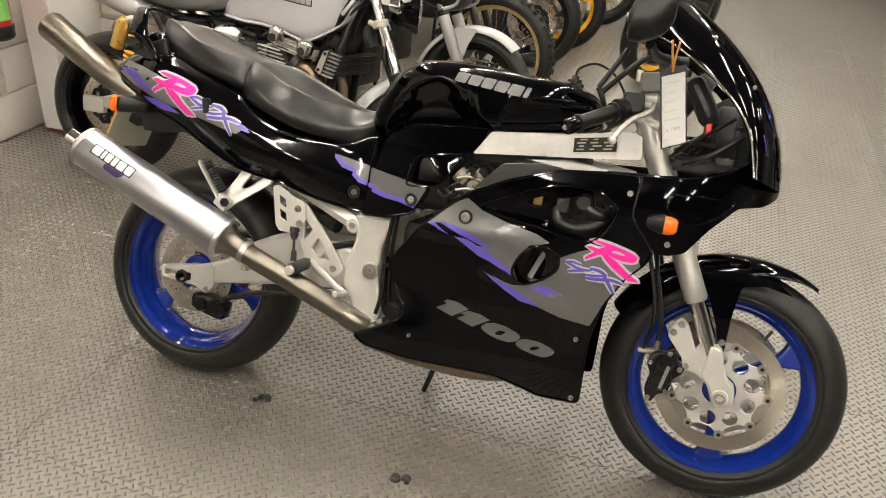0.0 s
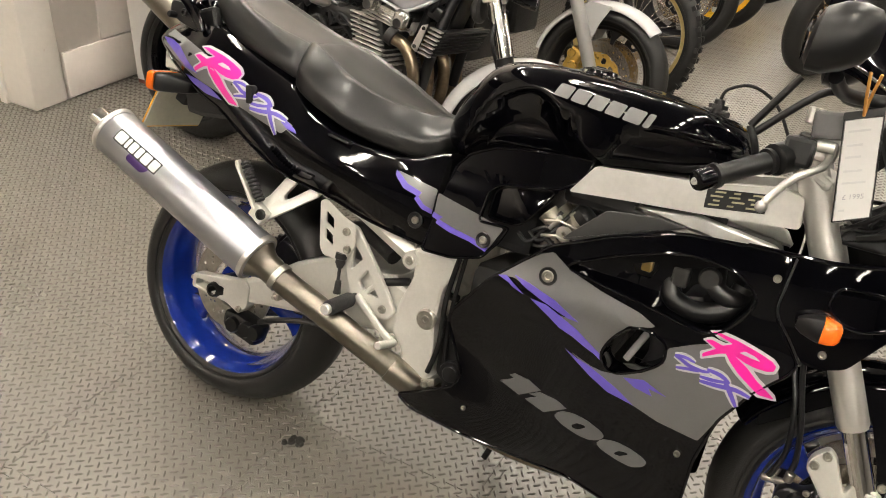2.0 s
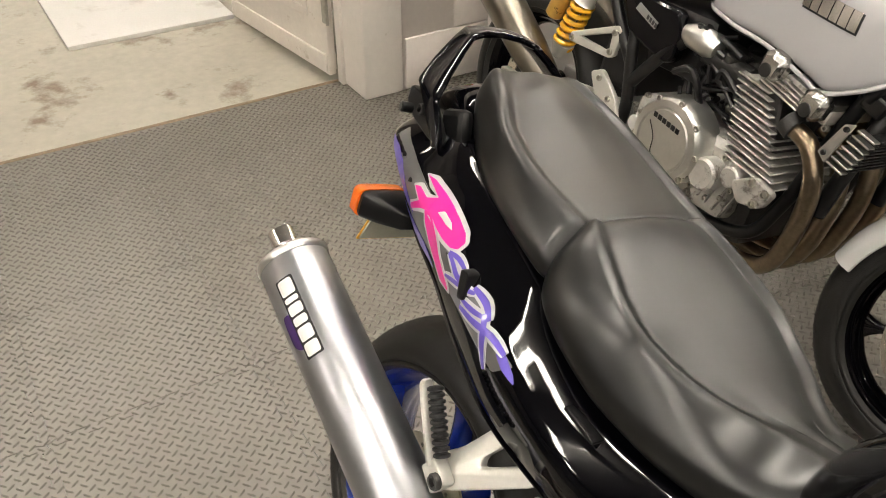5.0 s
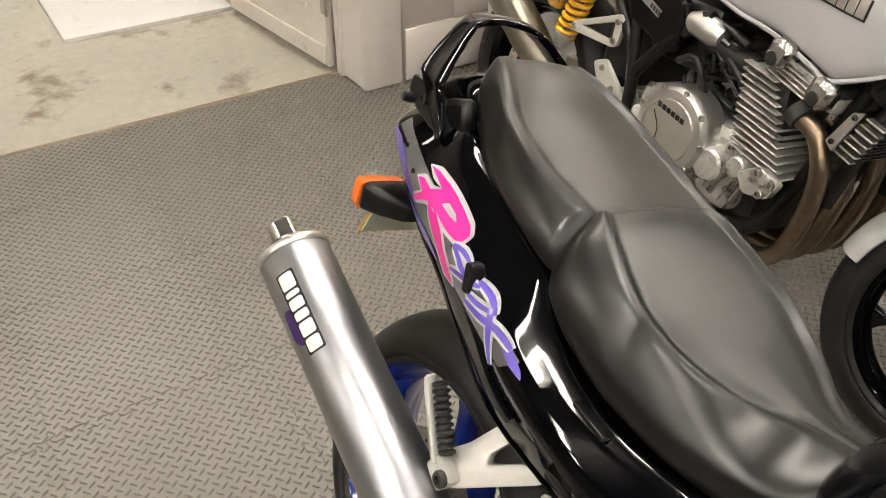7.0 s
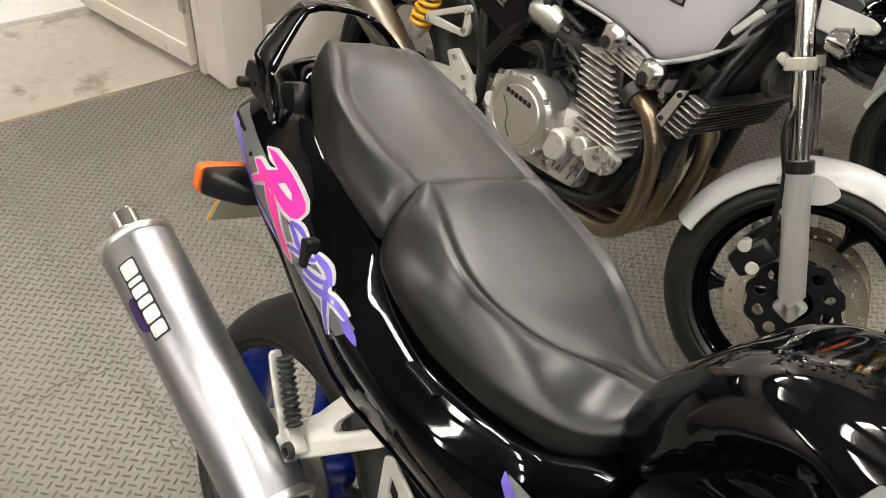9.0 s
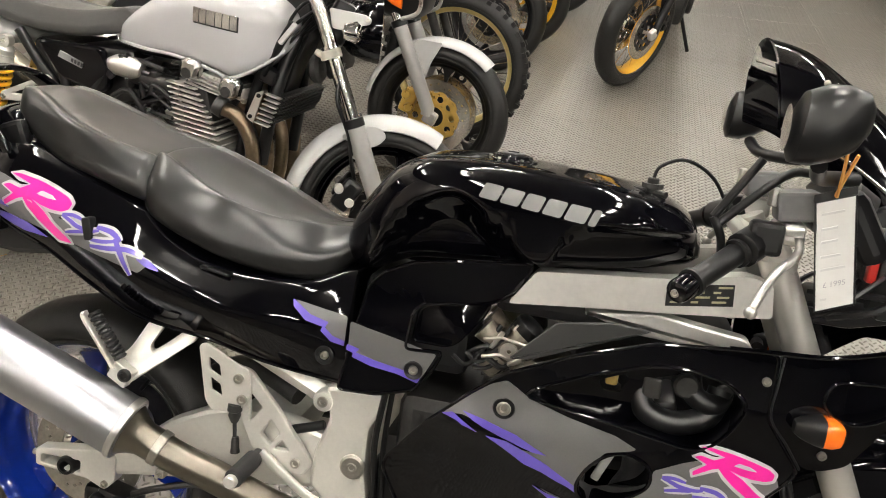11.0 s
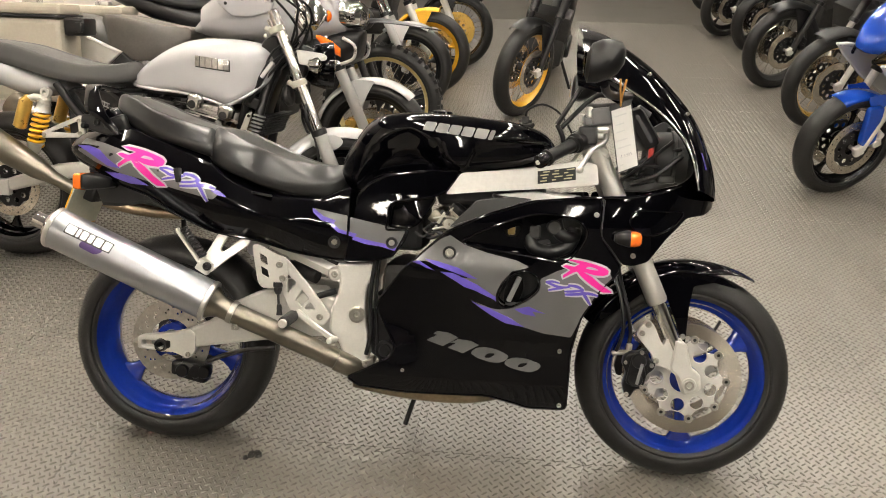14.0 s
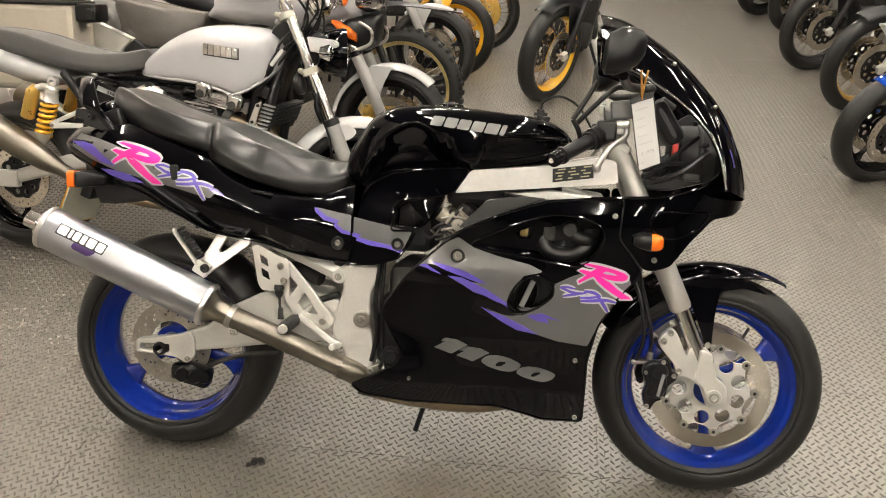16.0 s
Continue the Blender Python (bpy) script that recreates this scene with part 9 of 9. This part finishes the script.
part("headlight", bm, "chrome", tour, "square headlight with a bright reflector")
bm = loft_body([(0.46, 0.14, 0.80, 0.70), (0.60, 0.135, 0.835, 0.66), (0.69, 0.09, 0.840, 0.70), (0.71, 0.04, 0.835, 0.78)], e=3.0)
part("chin", bm, "satin", tour, "black lower fairing")
simple_bike("trail_motorcycle", pose(-1.30, 2.52, 0, -9, 0, 0), "red and black trail motorcycle with gold spoked rims, knobbly tyres", LEFT_ROW, "red",
            front=dict(R=0.338, w=0.09, kind="spoke", rim_mat="goldpale", rim_r=0.268, disc_r=0.12, both=False, knobs=True), rear=dict(R=0.33, w=0.12, kind="spoke", rim_mat="goldpale", rim_r=0.235, disc_r=0.11, both=False, knobs=True),
            fork=dict(upper="dark", lower="dark", usd=True), fender=("high", "ink"), axle_z=(0.338, 0.33), tall=0.06, side="ink")
simple_bike("roadster_motorcycle", pose(-1.31, 3.60, 0, -9, 0, 0), "black roadster motorcycle with black wheels and white front fender", LEFT_ROW, "ink",
            front=dict(R=0.30, w=0.12, kind="cast", rim_mat="ink", disc_r=0.15, drilled=30), fork=dict(upper="chrome", lower="slider"), fender=("low", "whitepaint"), sweep=(62, 125), gap=0.015)
simple_bike("yellow_motorcycle", pose(-1.23, 4.12, 0, -9, 0, 0), "yellow and black motorcycle with yellow wheels and drilled discs", LEFT_ROW, "yellow",
            front=dict(R=0.30, w=0.12, kind="cast", rim_mat="yellow", disc_r=0.155, carrier="brushed", drilled=30), rear=dict(R=0.31, w=0.17, rim_mat="yellow", disc_r=0.12, both=False), fender=("low", "yellow"), sweep=(78, 150))
simple_bike("classic_motorcycle", pose(-1.12, 5.05, 0, -9, 0, 0), "dark motorcycle with gold drilled brake disc and spoked wheels", LEFT_ROW, "satin",
            front=dict(R=0.31, w=0.11, kind="spoke", rim_mat="chrome", rim_r=0.235, disc_r=0.15, carrier="gold", drilled=30, disc_mat="gold"), fender=("low", "satin"))
# adventure bike that faces the aisle
simple_bike("adventure_motorcycle", pose(0.215, 3.60, 0) @ pose(0, 0, 0, 0, 0, -97) @ pose(0, 0, 0, -8, 0, 0) @ pose(-0.75, 0, 0), "black adventure motorcycle with gold spoked wheels and grey front fender", LEFT_ROW, "ink",
            front=dict(R=0.325, w=0.115, kind="spoke", rim_mat="yellow", rim_r=0.245, disc_r=0.15, carrier="satin"), rear=dict(R=0.325, w=0.15, kind="spoke", rim_mat="yellow", rim_r=0.225, disc_r=0.12, both=False),
            fork=dict(upper="satin", lower="satin", usd=True), fender=("low", "satin"), sweep=(58, 130), gap=0.022, tall=0.05, base=1.5, axle_z=(0.322, 0.322), screen=True, steer=-24.0)


def aisle(x, y, yaw, lean=8.0, base=1.46):
    """A pose for a machine whose front tyre meets the floor at (x, y)."""
    return pose(x, y, 0, 0, 0, yaw) @ pose(0, 0, 0, -lean, 0, 0) @ pose(-base / 2, 0, 0)


blue_bike = simple_bike("sport_motorcycle", aisle(1.90, 2.416, 202), "blue and white sports motorcycle with black wheels and blue front fender", RIGHT_ROW, "royal",
            front=dict(R=0.288, w=0.12, kind="cast", rim_mat="black", rim_r=0.215, n=5, disc_r=0.15, drilled=30), axle_z=(0.287, 0.31), fork=dict(upper="gold", lower="alu", usd=True), fender=("low", "royal"), cal="alu", sweep=(63, 128), gap=0.004, side="whitepaint", lamp=False)
bm = loft_body([(0.30, 0.15, 1.02, 0.76), (0.50, 0.17, 1.06, 0.762), (0.64, 0.155, 1.03, 0.768), (0.74, 0.115, 0.95, 0.776), (0.81, 0.06, 0.87, 0.785), (0.83, 0.03, 0.84, 0.80)], e=2.6)
nose = part("nose_fairing", bm, "royal", blue_bike, "blue nose fairing")
for s in (-1, 1):
    bm = B()
    rings = [[Vector((0.700 + q, s * (0.135 - 0.62 * q - 0.5 * q * q + 0.012 * math.cos(a)), 0.865 + 0.10 * q - 0.9 * (q + 0.09) ** 2 * 4 + h * math.sin(a))) for a in [2 * math.pi * i / 14 for i in range(14)]] for q, h in ((-0.075, 0.01), (-0.05, 0.045), (0.0, 0.060), (0.05, 0.045), (0.09, 0.012))]
    grid_faces(bm, rings)
    part("headlight", bm, "smoke", nose, "slanting dark-glazed headlight")
    bm = B()
    plate(bm, rounded([(0.825, 0.772), (0.76, 0.705), (0.60, 0.575), (0.42, 0.48), (0.34, 0.60), (0.45, 0.72), (0.64, 0.755), (0.76, 0.775)], 0.015), s * 0.178, s * 0.150, (), 0.008)
    part("side_fairing", bm, "whitepaint", blue_bike, "white side fairing")
    bm = B()
    plate(bm, rounded([(0.745, 0.525), (0.66, 0.535), (0.645, 0.34), (0.70, 0.305), (0.735, 0.33)], 0.02), s * 0.120, s * 0.082, (), 0.010)
    part("fork_cover", bm, "royal", blue_bike, "blue fork cover")
bm = B()
grid_faces(bm, [[Vector((0.66 - 0.30 * q - 0.20 * (j / 5 - 1) ** 2, 0.17 * (1 - 0.2 * q) * (j / 5 - 1), 1.03 + 0.22 * q)) for j in range(11)] for q in [k / 8 for k in range(9)]], False)
part("screen", bm, "smoke", blue_bike, "smoked windscreen")
simple_bike("adventure_motorcycle", aisle(2.17, 3.66, 202, base=1.5), "black adventure motorcycle with gold spoked wheels and black front fender", RIGHT_ROW, "ink",
            front=dict(R=0.325, w=0.11, kind="spoke", rim_mat="gold", rim_r=0.245, disc_r=0.15, carrier="satin"), fork=dict(upper="dark", lower="alu", usd=True), fender=("low", "matt"), sweep=(62, 118), tall=0.05, base=1.5, axle_z=(0.322, 0.32), screen=True)
simple_bike("adventure_motorcycle", aisle(2.14, 4.74, 203, base=1.5), "black adventure motorcycle with dark spoked wheels", RIGHT_ROW, "ink",
            front=dict(R=0.325, w=0.11, kind="spoke", rim_mat="satin", rim_r=0.245, disc_r=0.15, carrier="satin"), fork=dict(upper="dark", lower="dark", usd=True), fender=("low", "ink"), sweep=(62, 118), tall=0.05, base=1.5, axle_z=(0.322, 0.32), screen=True)
for x, y, lab in ((2.30, 6.06, "black naked motorcycle with dark wheels in shade"), (2.16, 6.86, "black sports motorcycle with dark cast wheels"), (2.30, 8.4, "black motorcycle far along the aisle"), (2.35, 9.9, "black motorcycle far along the aisle")):
    simple_bike("naked_motorcycle", aisle(x, y, 203), lab, RIGHT_ROW, "ink", front=dict(R=0.30, w=0.12, kind="cast", rim_mat="satin", n=5, disc_r=0.15), fork=dict(upper="dark", lower="dark", usd=True), fender=("low", "ink"))
